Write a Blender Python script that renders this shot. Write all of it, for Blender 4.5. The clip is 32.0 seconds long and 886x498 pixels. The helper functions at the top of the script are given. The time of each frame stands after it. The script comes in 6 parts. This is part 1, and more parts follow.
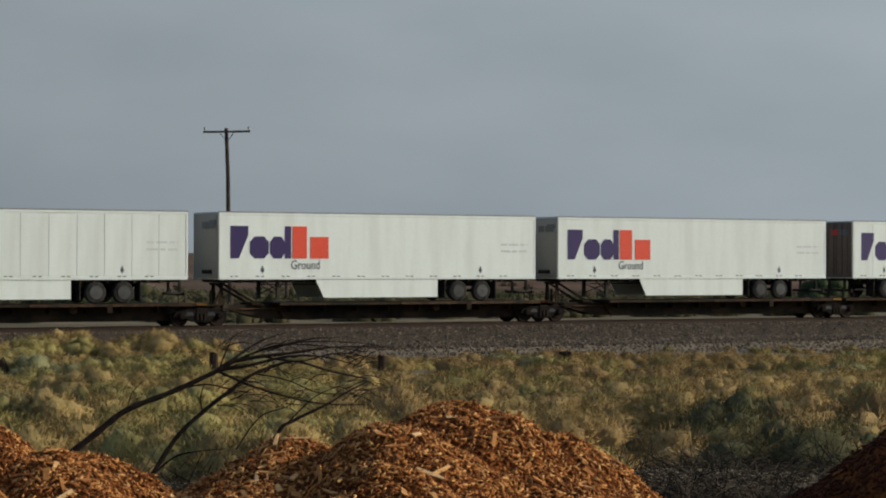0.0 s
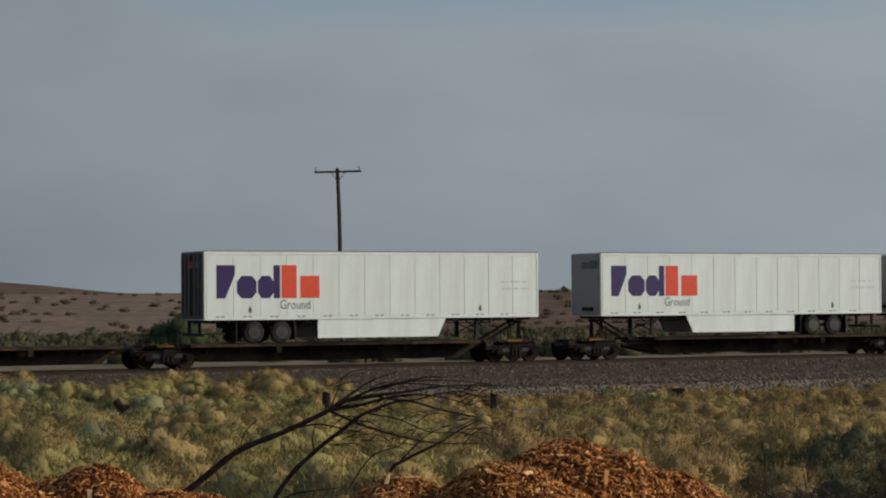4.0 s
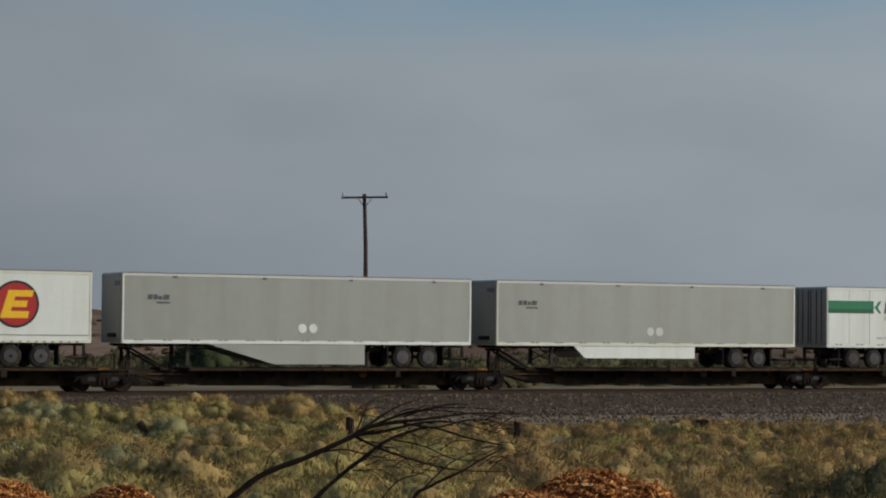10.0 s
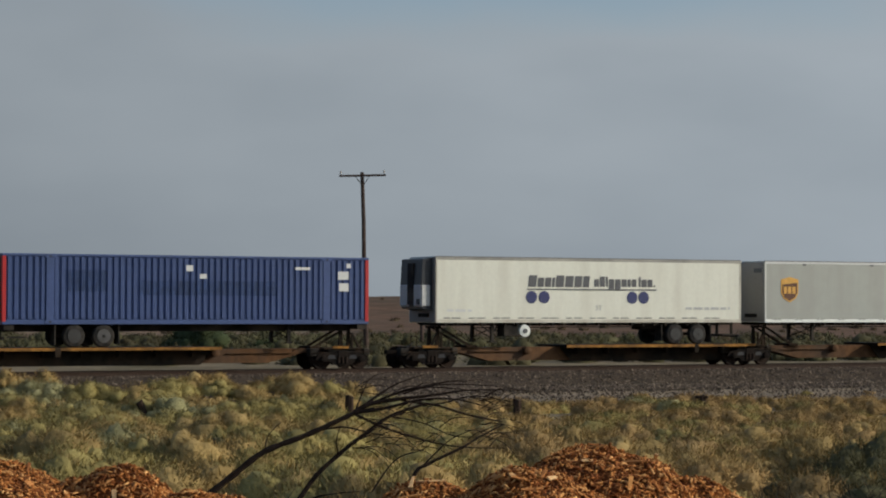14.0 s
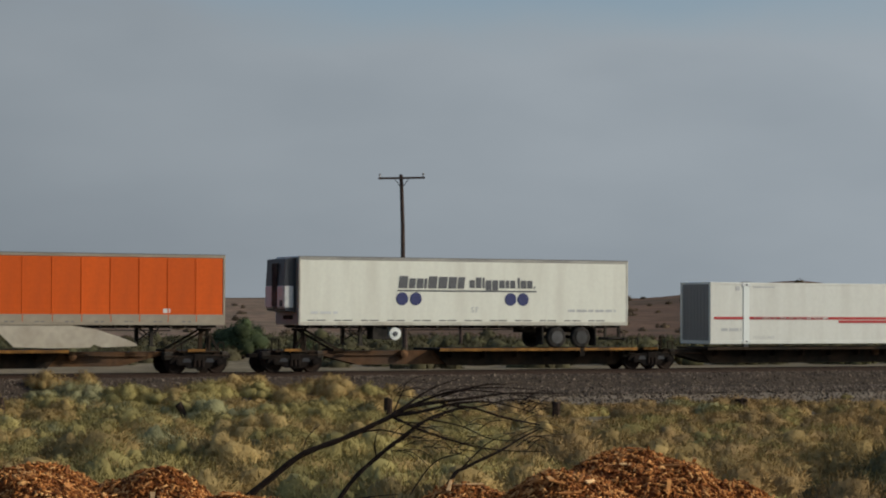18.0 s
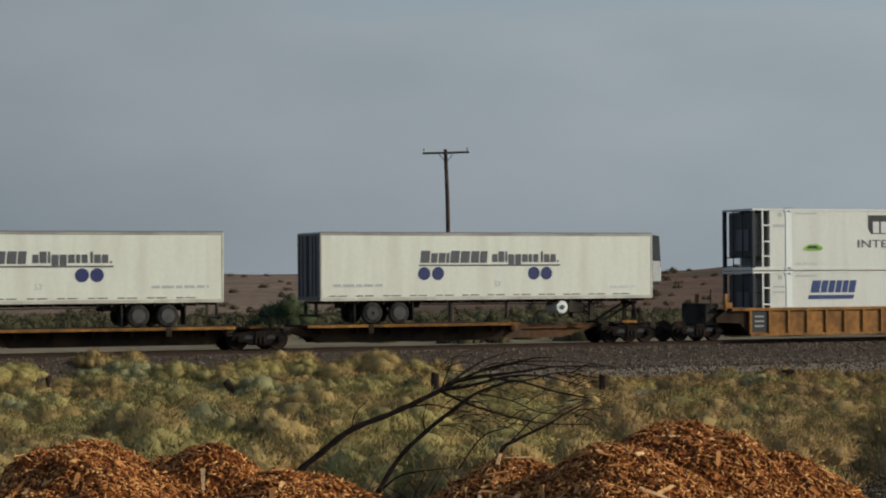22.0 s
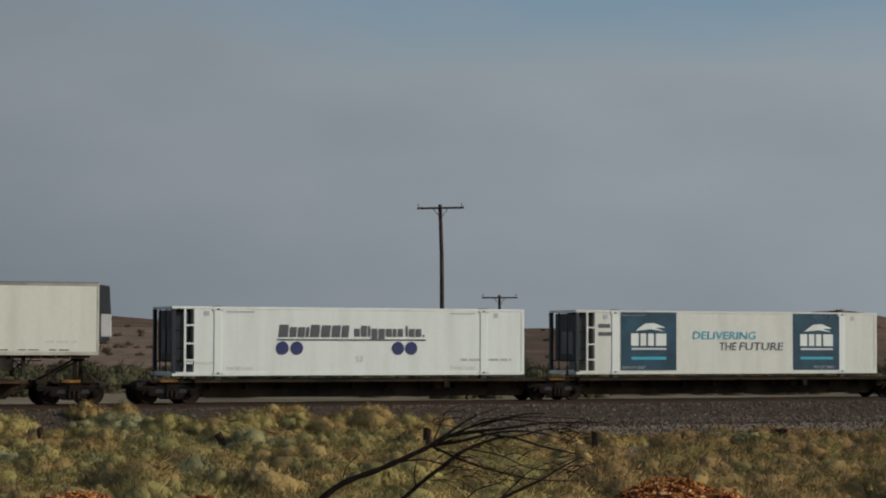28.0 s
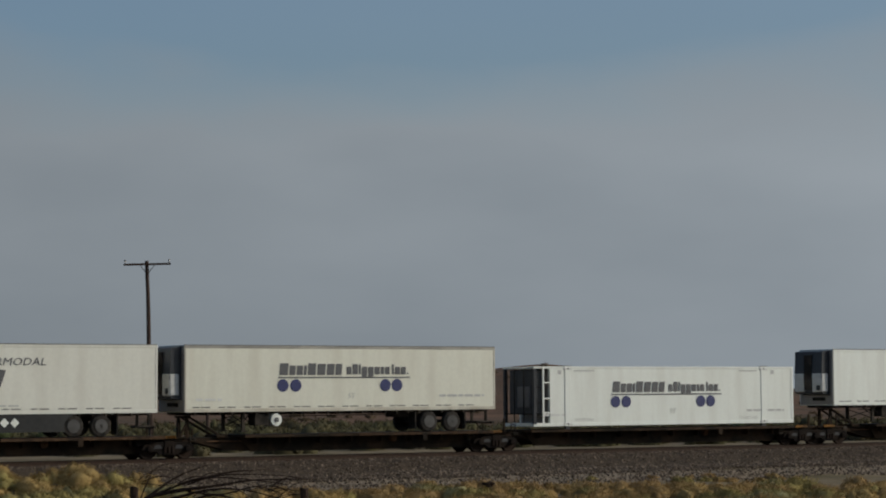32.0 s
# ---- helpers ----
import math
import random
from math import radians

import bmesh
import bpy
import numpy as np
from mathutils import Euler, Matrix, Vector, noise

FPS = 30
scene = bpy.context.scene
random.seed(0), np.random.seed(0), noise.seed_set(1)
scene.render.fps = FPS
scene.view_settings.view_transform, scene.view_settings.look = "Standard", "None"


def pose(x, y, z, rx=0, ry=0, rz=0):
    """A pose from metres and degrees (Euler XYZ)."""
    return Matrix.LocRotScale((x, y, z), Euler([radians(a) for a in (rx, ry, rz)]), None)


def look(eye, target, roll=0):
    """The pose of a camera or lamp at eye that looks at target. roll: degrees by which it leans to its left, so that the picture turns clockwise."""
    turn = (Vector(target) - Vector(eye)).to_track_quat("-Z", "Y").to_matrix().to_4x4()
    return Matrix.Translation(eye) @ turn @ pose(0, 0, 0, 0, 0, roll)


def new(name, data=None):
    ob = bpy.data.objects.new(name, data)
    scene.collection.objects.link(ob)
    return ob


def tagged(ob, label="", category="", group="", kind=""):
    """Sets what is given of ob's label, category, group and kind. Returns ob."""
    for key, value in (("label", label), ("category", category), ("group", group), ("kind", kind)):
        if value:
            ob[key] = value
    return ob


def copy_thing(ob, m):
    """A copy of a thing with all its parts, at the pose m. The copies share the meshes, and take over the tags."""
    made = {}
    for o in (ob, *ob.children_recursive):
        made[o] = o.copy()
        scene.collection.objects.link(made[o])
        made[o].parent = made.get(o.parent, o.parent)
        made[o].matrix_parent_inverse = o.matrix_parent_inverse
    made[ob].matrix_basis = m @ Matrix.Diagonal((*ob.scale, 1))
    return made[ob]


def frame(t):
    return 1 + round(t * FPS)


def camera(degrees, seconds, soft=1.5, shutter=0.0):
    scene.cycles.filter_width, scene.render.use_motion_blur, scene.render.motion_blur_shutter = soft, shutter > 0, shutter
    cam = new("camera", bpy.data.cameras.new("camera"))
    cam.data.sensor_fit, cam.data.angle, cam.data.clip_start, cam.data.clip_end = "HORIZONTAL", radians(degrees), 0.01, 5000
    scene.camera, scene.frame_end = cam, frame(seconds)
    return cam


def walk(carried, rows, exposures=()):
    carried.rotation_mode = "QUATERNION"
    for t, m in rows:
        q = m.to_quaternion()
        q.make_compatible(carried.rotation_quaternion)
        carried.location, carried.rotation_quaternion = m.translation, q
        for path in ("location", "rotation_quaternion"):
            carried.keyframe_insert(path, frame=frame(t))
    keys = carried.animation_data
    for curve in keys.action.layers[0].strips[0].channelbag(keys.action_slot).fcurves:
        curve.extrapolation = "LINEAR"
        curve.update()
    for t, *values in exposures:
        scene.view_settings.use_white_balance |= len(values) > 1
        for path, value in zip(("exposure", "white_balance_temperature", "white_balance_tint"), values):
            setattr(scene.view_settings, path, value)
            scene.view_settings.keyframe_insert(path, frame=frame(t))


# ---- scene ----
cam = camera(22.124, 32.0, soft=2.0)
PATH = [
    (0.0, look((-0.003, 0, 4.090), (7.727, 99.699, 4.734), 0.117)),
    (0.5, look((-0.004, 0, 4.085), (7.465, 99.714, 5.274), -0.264)),
    (1.0, look((0.003, 0, 4.093), (6.403, 99.776, 6.043), 0.003)),
    (1.5, look((0.009, 0, 4.086), (6.753, 99.744, 6.444), 0.176)),
    (2.0, look((0.008, 0, 4.087), (6.869, 99.735, 6.520), 0.008)),
    (2.5, look((-0.002, 0, 4.096), (6.463, 99.762, 6.509), 0.081)),
    (4.5, look((0.019, 0, 4.092), (1.590, 99.960, 6.431), -0.351)),
    (5.0, look((0.009, 0, 4.087), (0.589, 99.967, 6.577), -0.124)),
    (5.5, look((0.009, 0, 4.093), (-0.211, 99.961, 6.864), -0.219)),
    (6.0, look((0.002, 0, 4.085), (-0.008, 99.961, 6.894), 0.129)),
    (6.5, look((0.009, 0, 4.083), (1.572, 99.966, 6.151), 0.210)),
    (7.0, look((0.003, 0, 4.091), (1.709, 99.955, 6.577), 0.189)),
    (7.5, look((0.004, 0, 4.090), (0.981, 99.962, 6.675), 0.059)),
    (8.0, look((-0.002, 0, 4.092), (0.767, 99.949, 7.175), 0.160)),
    (8.5, look((-0.008, 0, 4.093), (1.132, 99.921, 7.903), 0.380)),
    (9.0, look((0.003, 0, 4.093), (0.945, 99.926, 7.816), 0.096)),
    (9.5, look((-0.004, 0, 4.093), (1.558, 99.914, 7.947), 0.228)),
    (10.0, look((-0.005, 0, 4.093), (1.683, 99.924, 7.620), 0.548)),
    (10.5, look((-0.003, 0, 4.093), (1.984, 99.928, 7.321), 0.649)),
    (11.0, look((-0.005, 0, 4.091), (2.255, 99.916, 7.522), 0.659)),
    (11.5, look((-0.011, 0, 4.089), (2.145, 99.922, 7.397), 0.553)),
    (12.0, look((-0.001, 0, 4.089), (1.679, 99.947, 6.868), 0.121)),
    (12.5, look((0.001, 0, 4.094), (1.483, 99.934, 7.414), 0.223)),
    (13.0, look((0.006, 0, 4.090), (1.239, 99.954, 6.849), -0.192)),
    (13.5, look((-0.004, 0, 4.090), (1.598, 99.936, 7.300), 0.212)),
    (14.0, look((-0.006, 0, 4.086), (1.769, 99.952, 6.634), 0.157)),
    (14.5, look((-0.012, 0, 4.087), (1.087, 99.949, 7.086), 0.051)),
    (15.0, look((-0.004, 0, 4.091), (0.440, 99.953, 7.125), -0.027)),
    (15.5, look((0.000, 0, 4.088), (-0.536, 99.954, 7.082), -0.366)),
    (17.5, look((0.003, 0, 4.095), (-0.954, 99.948, 7.184), 0.019)),
    (18.0, look((0.002, 0, 4.093), (0.050, 99.965, 6.740), 0.241)),
    (18.5, look((0.009, 0, 4.093), (-0.884, 99.954, 6.982), -0.032)),
    (19.0, look((0.007, 0, 4.090), (-0.163, 99.966, 6.696), -0.086)),
    (19.5, look((0.001, 0, 4.089), (-0.748, 99.985, 5.660), 0.038)),
    (20.0, look((0.008, 0, 4.087), (1.966, 99.950, 6.588), 0.134)),
    (20.5, look((-0.000, 0, 4.086), (1.427, 99.971, 6.014), 0.369)),
    (21.0, look((0.005, 0, 4.090), (0.395, 99.992, 5.263), -0.099)),
    (21.5, look((0.004, 0, 4.089), (-0.682, 99.997, 4.464), -0.505)),
    (22.0, look((-0.012, 0, 4.090), (-1.949, 99.970, 5.619), -0.397)),
    (22.5, look((-0.004, 0, 4.085), (-1.226, 99.977, 5.819), -0.468)),
    (23.0, look((-0.010, 0, 4.085), (-1.590, 99.965, 6.208), -0.247)),
    (23.5, look((-0.000, 0, 4.090), (0.559, 99.971, 6.443), -0.113)),
    (24.0, look((-0.005, 0, 4.089), (-0.148, 99.960, 6.928), -0.397)),
    (24.5, look((-0.010, 0, 4.090), (-0.465, 99.918, 8.119), -0.257)),
    (25.0, look((-0.007, 0, 4.093), (0.479, 99.918, 8.122), -0.342)),
    (25.5, look((-0.005, 0, 4.094), (-0.222, 99.925, 7.951), -0.517)),
    (26.0, look((-0.002, 0, 4.088), (-1.915, 99.938, 7.048), -0.140)),
    (26.5, look((0.000, 0, 4.085), (-3.207, 99.917, 6.592), 0.111)),
    (28.5, look((-0.007, 0, 4.085), (-0.940, 99.891, 8.651), -0.005)),
    (29.0, look((-0.029, 0, 4.094), (-0.463, 99.878, 9.006), -0.268)),
    (29.5, look((-0.007, 0, 4.097), (0.169, 99.875, 9.084), 0.038)),
    (30.0, look((0.005, 0, 4.092), (0.480, 99.873, 9.115), -0.017)),
    (30.5, look((-0.000, 0, 4.089), (1.341, 99.860, 9.212), -0.259)),
    (31.0, look((0.011, 0, 4.084), (2.999, 99.853, 8.602), -0.127)),
    (31.5, look((0.024, 0, 4.100), (4.800, 99.739, 9.517), -0.004)),
    (32.0, look((0.006, 0, 4.089), (11.171, 99.168, 10.492), -0.379)),
]
EXPOSURE = [(0.0, -0.05, 7), (1.0, -0.16, 7), (2.5, -0.21, 8), (4.5, -0.16, 9), (6.0, -0.15, 10), (9.0, -0.15, 10), (10.0, -0.18, 10), (11.0, -0.12, 10), (12.5, 0.0, 10), (14.2, 0.03, 10),
            (15.2, -0.04, 10), (18.0, -0.04, 10), (20.0, -0.12, 10), (21.5, -0.02, 8), (22.2, 0.0, 8), (23.0, -0.05, 8), (24.0, -0.14, 9), (26.0, -0.12, 10), (28.5, -0.26, 10), (32.0, -0.36, 10)]
walk(cam, PATH, [(t, stops, 6500, tint) for t, stops, tint in EXPOSURE])

# ---- world, sun ----
world = bpy.data.worlds.new("sky")
scene.world = world
world.use_nodes = True
wn, wl = world.node_tree.nodes, world.node_tree.links
wn.clear()
SUN_DIR = Vector((0.92, -0.13, 0.43)).normalized()
sky = wn.new("ShaderNodeTexSky")
sky.sky_type, sky.sun_disc = "NISHITA", False
sky.sun_elevation = math.asin(SUN_DIR.z)
sky.sun_rotation = math.atan2(SUN_DIR.x, SUN_DIR.y)
sky.dust_density = 3.0
wco = wn.new("ShaderNodeTexCoord")
wmap = wn.new("ShaderNodeMapping")
wmap.inputs["Scale"].default_value = (1.0, 1.0, 2.6)
wl.new(wco.outputs["Generated"], wmap.inputs["Vector"])
wnoise = wn.new("ShaderNodeTexNoise")
wnoise.inputs["Scale"].default_value, wnoise.inputs["Detail"].default_value = 4.5, 5
wnoise.inputs["Roughness"].default_value = 0.45
wl.new(wmap.outputs["Vector"], wnoise.inputs["Vector"])
wsep = wn.new("ShaderNodeSeparateXYZ")
wl.new(wco.outputs["Generated"], wsep.inputs["Vector"])
wadd = wn.new("ShaderNodeMath")
wadd.operation = "MULTIPLY_ADD"
wl.new(wnoise.outputs["Fac"], wadd.inputs[0])
wadd.inputs[1].default_value = 0.14
wl.new(wsep.outputs["Z"], wadd.inputs[2])
wcover = wn.new("ShaderNodeValToRGB")          # cloud deck that thins out towards the zenith
wcover.color_ramp.elements[0].position, wcover.color_ramp.elements[0].color = 0.190, (1, 1, 1, 1)
wcover.color_ramp.elements[1].position, wcover.color_ramp.elements[1].color = 0.232, (0.12, 0.15, 0.15, 1)
wl.new(wadd.outputs[0], wcover.inputs["Fac"])
wcloud = wn.new("ShaderNodeValToRGB")
wcloud.color_ramp.elements[0].position, wcloud.color_ramp.elements[0].color = 0.25, (0.236, 0.274, 0.309, 1)
wcloud.color_ramp.elements[1].position, wcloud.color_ramp.elements[1].color = 0.80, (0.345, 0.386, 0.420, 1)
wl.new(wnoise.outputs["Fac"], wcloud.inputs["Fac"])
wsky = wn.new("ShaderNodeVectorMath")
wsky.operation = "MULTIPLY"
wsky.inputs[1].default_value = (0.090, 0.108, 0.124)
wl.new(sky.outputs["Color"], wsky.inputs[0])
wmix = wn.new("ShaderNodeMixRGB")
wl.new(wcover.outputs["Color"], wmix.inputs["Fac"])
wl.new(wsky.outputs["Vector"], wmix.inputs["Color1"])
wglow = wn.new("ShaderNodeMath")               # the deck is brighter towards the sun's side
wglow.operation = "MULTIPLY_ADD"
wl.new(wsep.outputs["X"], wglow.inputs[0])
wglow.inputs[1].default_value = 0.50
wrise = wn.new("ShaderNodeMapRange")           # and a little brighter above the haze
wrise.inputs["From Max"].default_value, wrise.inputs["To Min"].default_value, wrise.inputs["To Max"].default_value = 0.20, 0.96, 1.12
wl.new(wsep.outputs["Z"], wrise.inputs["Value"])
wl.new(wrise.outputs["Result"], wglow.inputs[2])
wlit = wn.new("ShaderNodeVectorMath")
wlit.operation = "SCALE"
wl.new(wcloud.outputs["Color"], wlit.inputs[0])
wl.new(wglow.outputs[0], wlit.inputs["Scale"])
wl.new(wlit.outputs["Vector"], wmix.inputs["Color2"])
wbg = wn.new("ShaderNodeBackground")
wbg.inputs["Strength"].default_value = 1.0
wl.new(wmix.outputs["Color"], wbg.inputs["Color"])
wout = wn.new("ShaderNodeOutputWorld")
wl.new(wbg.outputs["Background"], wout.inputs["Surface"])

sun = new("sun", bpy.data.lights.new("sun", "SUN"))
sun.data.energy, sun.data.angle, sun.data.color = 2.5, radians(0.6), (1.0, 0.925, 0.80)
sun.matrix_world = look(SUN_DIR * 50, (0, 0, 0))

# ---- materials ----
def mat(name, color, rough=0.6, metal=0.0, vary=0.15, grain=6.0, dirt=None, dirt_amount=0.35, dirt_scale=0.7,
        bump=0.0, bump_scale=40.0, per_object=0.0, per_island=0.0, spread=None, spec=None, streak=False):
    """A surface with fine grain, larger stains, relief and, on request, a shade of its own for each object or island."""
    m = bpy.data.materials.new(name)
    m.use_nodes = True
    n, l = m.node_tree.nodes, m.node_tree.links
    b = n["Principled BSDF"]
    co = n.new("ShaderNodeTexCoord")
    n1 = n.new("ShaderNodeTexNoise")
    n1.inputs["Scale"].default_value, n1.inputs["Detail"].default_value = grain, 6
    n2 = n.new("ShaderNodeTexNoise")
    n2.inputs["Scale"].default_value, n2.inputs["Detail"].default_value = dirt_scale, 5
    l.new(co.outputs["Object"], n1.inputs["Vector"])
    if streak:                                  # stains that run down the sides
        mp = n.new("ShaderNodeMapping")
        mp.inputs["Scale"].default_value = (2.6, 2.6, 0.32)
        l.new(co.outputs["Object"], mp.inputs["Vector"])
        l.new(mp.outputs["Vector"], n2.inputs["Vector"])
    else:
        l.new(co.outputs["Object"], n2.inputs["Vector"])
    hsv = n.new("ShaderNodeHueSaturation")
    hsv.inputs["Color"].default_value = (*color, 1)
    r = n.new("ShaderNodeMapRange")
    r.inputs["From Min"].default_value, r.inputs["From Max"].default_value = 0.3, 0.7
    r.inputs["To Min"].default_value, r.inputs["To Max"].default_value = 1 - vary, 1 + vary
    l.new(n1.outputs["Fac"], r.inputs["Value"])
    value = r.outputs["Result"]
    for amount, node, out in ((per_object, "ShaderNodeObjectInfo", "Random"), (per_island, "ShaderNodeNewGeometry", "Random Per Island")):
        if amount:
            src = n.new(node)
            k = n.new("ShaderNodeMapRange")
            k.inputs["To Min"].default_value, k.inputs["To Max"].default_value = 1 - amount, 1 + amount
            l.new(src.outputs[out], k.inputs["Value"])
            mul = n.new("ShaderNodeMath")
            mul.operation = "MULTIPLY"
            l.new(value, mul.inputs[0])
            l.new(k.outputs["Result"], mul.inputs[1])
            value = mul.outputs[0]
    l.new(value, hsv.inputs["Value"])
    base = hsv.outputs["Color"]
    if spread:                                  # further colours, chosen by object or island
        node, out, cols = spread
        src = n.new(node)
        ramp = n.new("ShaderNodeValToRGB")
        els = ramp.color_ramp.elements
        els[0].position, els[0].color = 0.0, (*cols[0], 1)
        els[1].position, els[1].color = 1.0, (*cols[-1], 1)
        for i, c in enumerate(cols[1:-1], 1):
            els.new(i / (len(cols) - 1)).color = (*c, 1)
        l.new(src.outputs[out], ramp.inputs["Fac"])
        l.new(ramp.outputs["Color"], hsv.inputs["Color"])
    if dirt:
        mx = n.new("ShaderNodeMixRGB")
        rr = n.new("ShaderNodeMapRange")
        rr.inputs["From Min"].default_value, rr.inputs["From Max"].default_value = 0.42, 0.72
        rr.inputs["To Max"].default_value = dirt_amount
        l.new(n2.outputs["Fac"], rr.inputs["Value"])
        l.new(rr.outputs["Result"], mx.inputs["Fac"])
        l.new(base, mx.inputs["Color1"])
        mx.inputs["Color2"].default_value = (*dirt, 1)
        base = mx.outputs["Color"]
    l.new(base, b.inputs["Base Color"])
    b.inputs["Roughness"].default_value, b.inputs["Metallic"].default_value = rough, metal
    b.inputs["Specular IOR Level"].default_value = spec if spec is not None else 0.1 if rough > 0.84 else 0.4
    if bump:
        n3 = n.new("ShaderNodeTexNoise")
        n3.inputs["Scale"].default_value, n3.inputs["Detail"].default_value = bump_scale, 4
        l.new(co.outputs["Object"], n3.inputs["Vector"])
        bp = n.new("ShaderNodeBump")
        bp.inputs["Strength"].default_value, bp.inputs["Distance"].default_value = 1.0, bump
        l.new(n3.outputs["Fac"], bp.inputs["Height"])
        l.new(bp.outputs["Normal"], b.inputs["Normal"])
    return m


GRIME = (0.16, 0.13, 0.10)
WHITE = mat("white_paint", (0.750, 0.772, 0.715), 0.45, vary=0.02, dirt=(0.50, 0.475, 0.41), dirt_amount=0.28, per_object=0.03, streak=True)
OFFWHITE = mat("off_white_paint", (0.668, 0.660, 0.585), 0.5, vary=0.03, dirt=(0.48, 0.45, 0.38), dirt_amount=0.32, per_object=0.03, streak=True)
CREAM = mat("cream_paint", (0.70, 0.69, 0.585), 0.5, vary=0.03, dirt=(0.50, 0.46, 0.37), dirt_amount=0.36, per_object=0.03, streak=True)
SILVER = mat("bare_aluminium_sheet", (0.335, 0.345, 0.312), 0.5, 0.2, vary=0.03, grain=2.0, dirt=(0.27, 0.26, 0.23), dirt_amount=0.5, dirt_scale=0.4, streak=True)
ORANGE = mat("orange_paint", (0.60, 0.090, 0.006), 0.6, spec=0.2, vary=0.06, streak=True, dirt=(0.40, 0.065, 0.010), dirt_amount=0.3, dirt_scale=0.9, per_object=0.1)
BLUE = mat("blue_container_paint", (0.046, 0.076, 0.190), 0.5, vary=0.10, dirt=(0.03, 0.05, 0.11), dirt_amount=0.6, dirt_scale=0.5)
GREY = mat("grey_container_paint", (0.355, 0.365, 0.32), 0.55, vary=0.06, dirt=(0.2, 0.2, 0.17), dirt_amount=0.5)
DARKGREEN = mat("dark_green_paint", (0.006, 0.095, 0.045), 0.45, vary=0.05)
GREEN = mat("green_paint", (0.008, 0.18, 0.078), 0.45, vary=0.05)
PURPLE = mat("purple_paint", (0.03, 0.012, 0.085), 0.45, vary=0.05)
SIGNRED = mat("red_orange_paint", (0.72, 0.07, 0.03), 0.45, vary=0.05)
RED = mat("red_paint", (0.42, 0.025, 0.025), 0.45, vary=0.05)
YELLOW = mat("yellow_paint", (0.85, 0.50, 0.02), 0.45, vary=0.05)
BLACK = mat("black_paint", (0.02, 0.02, 0.022), 0.5, vary=0.1)
NAVY = mat("navy_paint", (0.020, 0.046, 0.16), 0.45, vary=0.05)
DEEPBLUE = mat("deep_blue_disc_paint", (0.026, 0.032, 0.115), 0.5, vary=0.12)
MIDBLUE = mat("blue_paint", (0.02, 0.10, 0.24), 0.45, vary=0.08)
CYAN = mat("light_blue_paint", (0.05, 0.36, 0.47), 0.45, vary=0.05)
TEAL = mat("dark_teal_film", (0.012, 0.045, 0.075), 0.4, vary=0.3, grain=1.2, dirt=(0.03, 0.14, 0.19), dirt_amount=0.3, dirt_scale=1.1)
SLATE = mat("slate_stripe_paint", (0.026, 0.040, 0.038), 0.5, vary=0.08)
REPORTING = mat("worn_stencil_paint", (0.26, 0.26, 0.25), 0.7, vary=0.15)
FADED = mat("faded_grey_paint", (0.45, 0.45, 0.43), 0.6, vary=0.1)
LETTER = mat("dark_grey_paint", (0.09, 0.09, 0.095), 0.5, vary=0.1)
PALEGREY = mat("pale_grey_paint", (0.60, 0.60, 0.57), 0.5, vary=0.05)
BROWNSIGN = mat("brown_paint", (0.10, 0.035, 0.012), 0.5, vary=0.1)
GOLD = mat("gold_paint", (0.62, 0.33, 0.06), 0.45, vary=0.1)
LIME = mat("lime_green_film", (0.20, 0.42, 0.03), 0.5, vary=0.3, grain=3)
RUBBER = mat("tyre_rubber", (0.02, 0.019, 0.018), 0.9, spec=0.1, vary=0.2, grain=20, dirt=GRIME, dirt_amount=0.3, dirt_scale=3)
RIMM = mat("wheel_rim_metal", (0.075, 0.073, 0.070), 0.7, 0.0, spec=0.2, vary=0.2, dirt=(0.035, 0.03, 0.026), dirt_amount=0.7, dirt_scale=3, per_object=0.35)
CHASSIS = mat("chassis_steel", (0.018, 0.016, 0.014), 0.8, spec=0.1, vary=0.2, dirt=GRIME, dirt_amount=0.5)
CARSTEEL = mat("railcar_steel", (0.020, 0.016, 0.012), 0.85, spec=0.08, vary=0.25, grain=4, dirt=(0.085, 0.05, 0.028), dirt_amount=0.6, dirt_scale=0.8, per_object=0.3)
CARBROWN = mat("weathered_railcar_paint", (0.12, 0.060, 0.027), 0.85, spec=0.15, vary=0.25, grain=4, dirt=(0.06, 0.045, 0.035), dirt_amount=0.8, dirt_scale=0.7, per_object=0.25)
DECKYELLOW = mat("worn_yellow_deck_paint", (0.26, 0.122, 0.028), 0.8, spec=0.15, vary=0.3, grain=5, dirt=(0.06, 0.036, 0.02), dirt_amount=0.9, dirt_scale=1.3, per_object=0.25)
WELLYELLOW = mat("weathered_well_car_paint", (0.285, 0.132, 0.038), 0.8, spec=0.2, vary=0.25, grain=4, dirt=(0.075, 0.040, 0.018), dirt_amount=0.9, dirt_scale=0.9, per_object=0.15)
BOGIE = mat("bogie_cast_steel", (0.011, 0.009, 0.008), 0.9, spec=0.06, vary=0.3, grain=6, dirt=(0.035, 0.024, 0.017), dirt_amount=0.5, dirt_scale=2.0)
WHEELSTEEL = mat("grimy_wheel_steel", (0.020, 0.014, 0.011), 0.85, vary=0.3, grain=5, dirt=(0.05, 0.03, 0.02), dirt_amount=0.6, dirt_scale=4.0)
RAILSTEEL = mat("rusty_rail_steel", (0.045, 0.026, 0.017), 0.7, 0.0, spec=0.2, vary=0.2, grain=5)
TIEWOOD = mat("creosoted_tie_wood", (0.075, 0.055, 0.045), 0.9, vary=0.3, grain=8, bump=0.01, per_object=0.3)
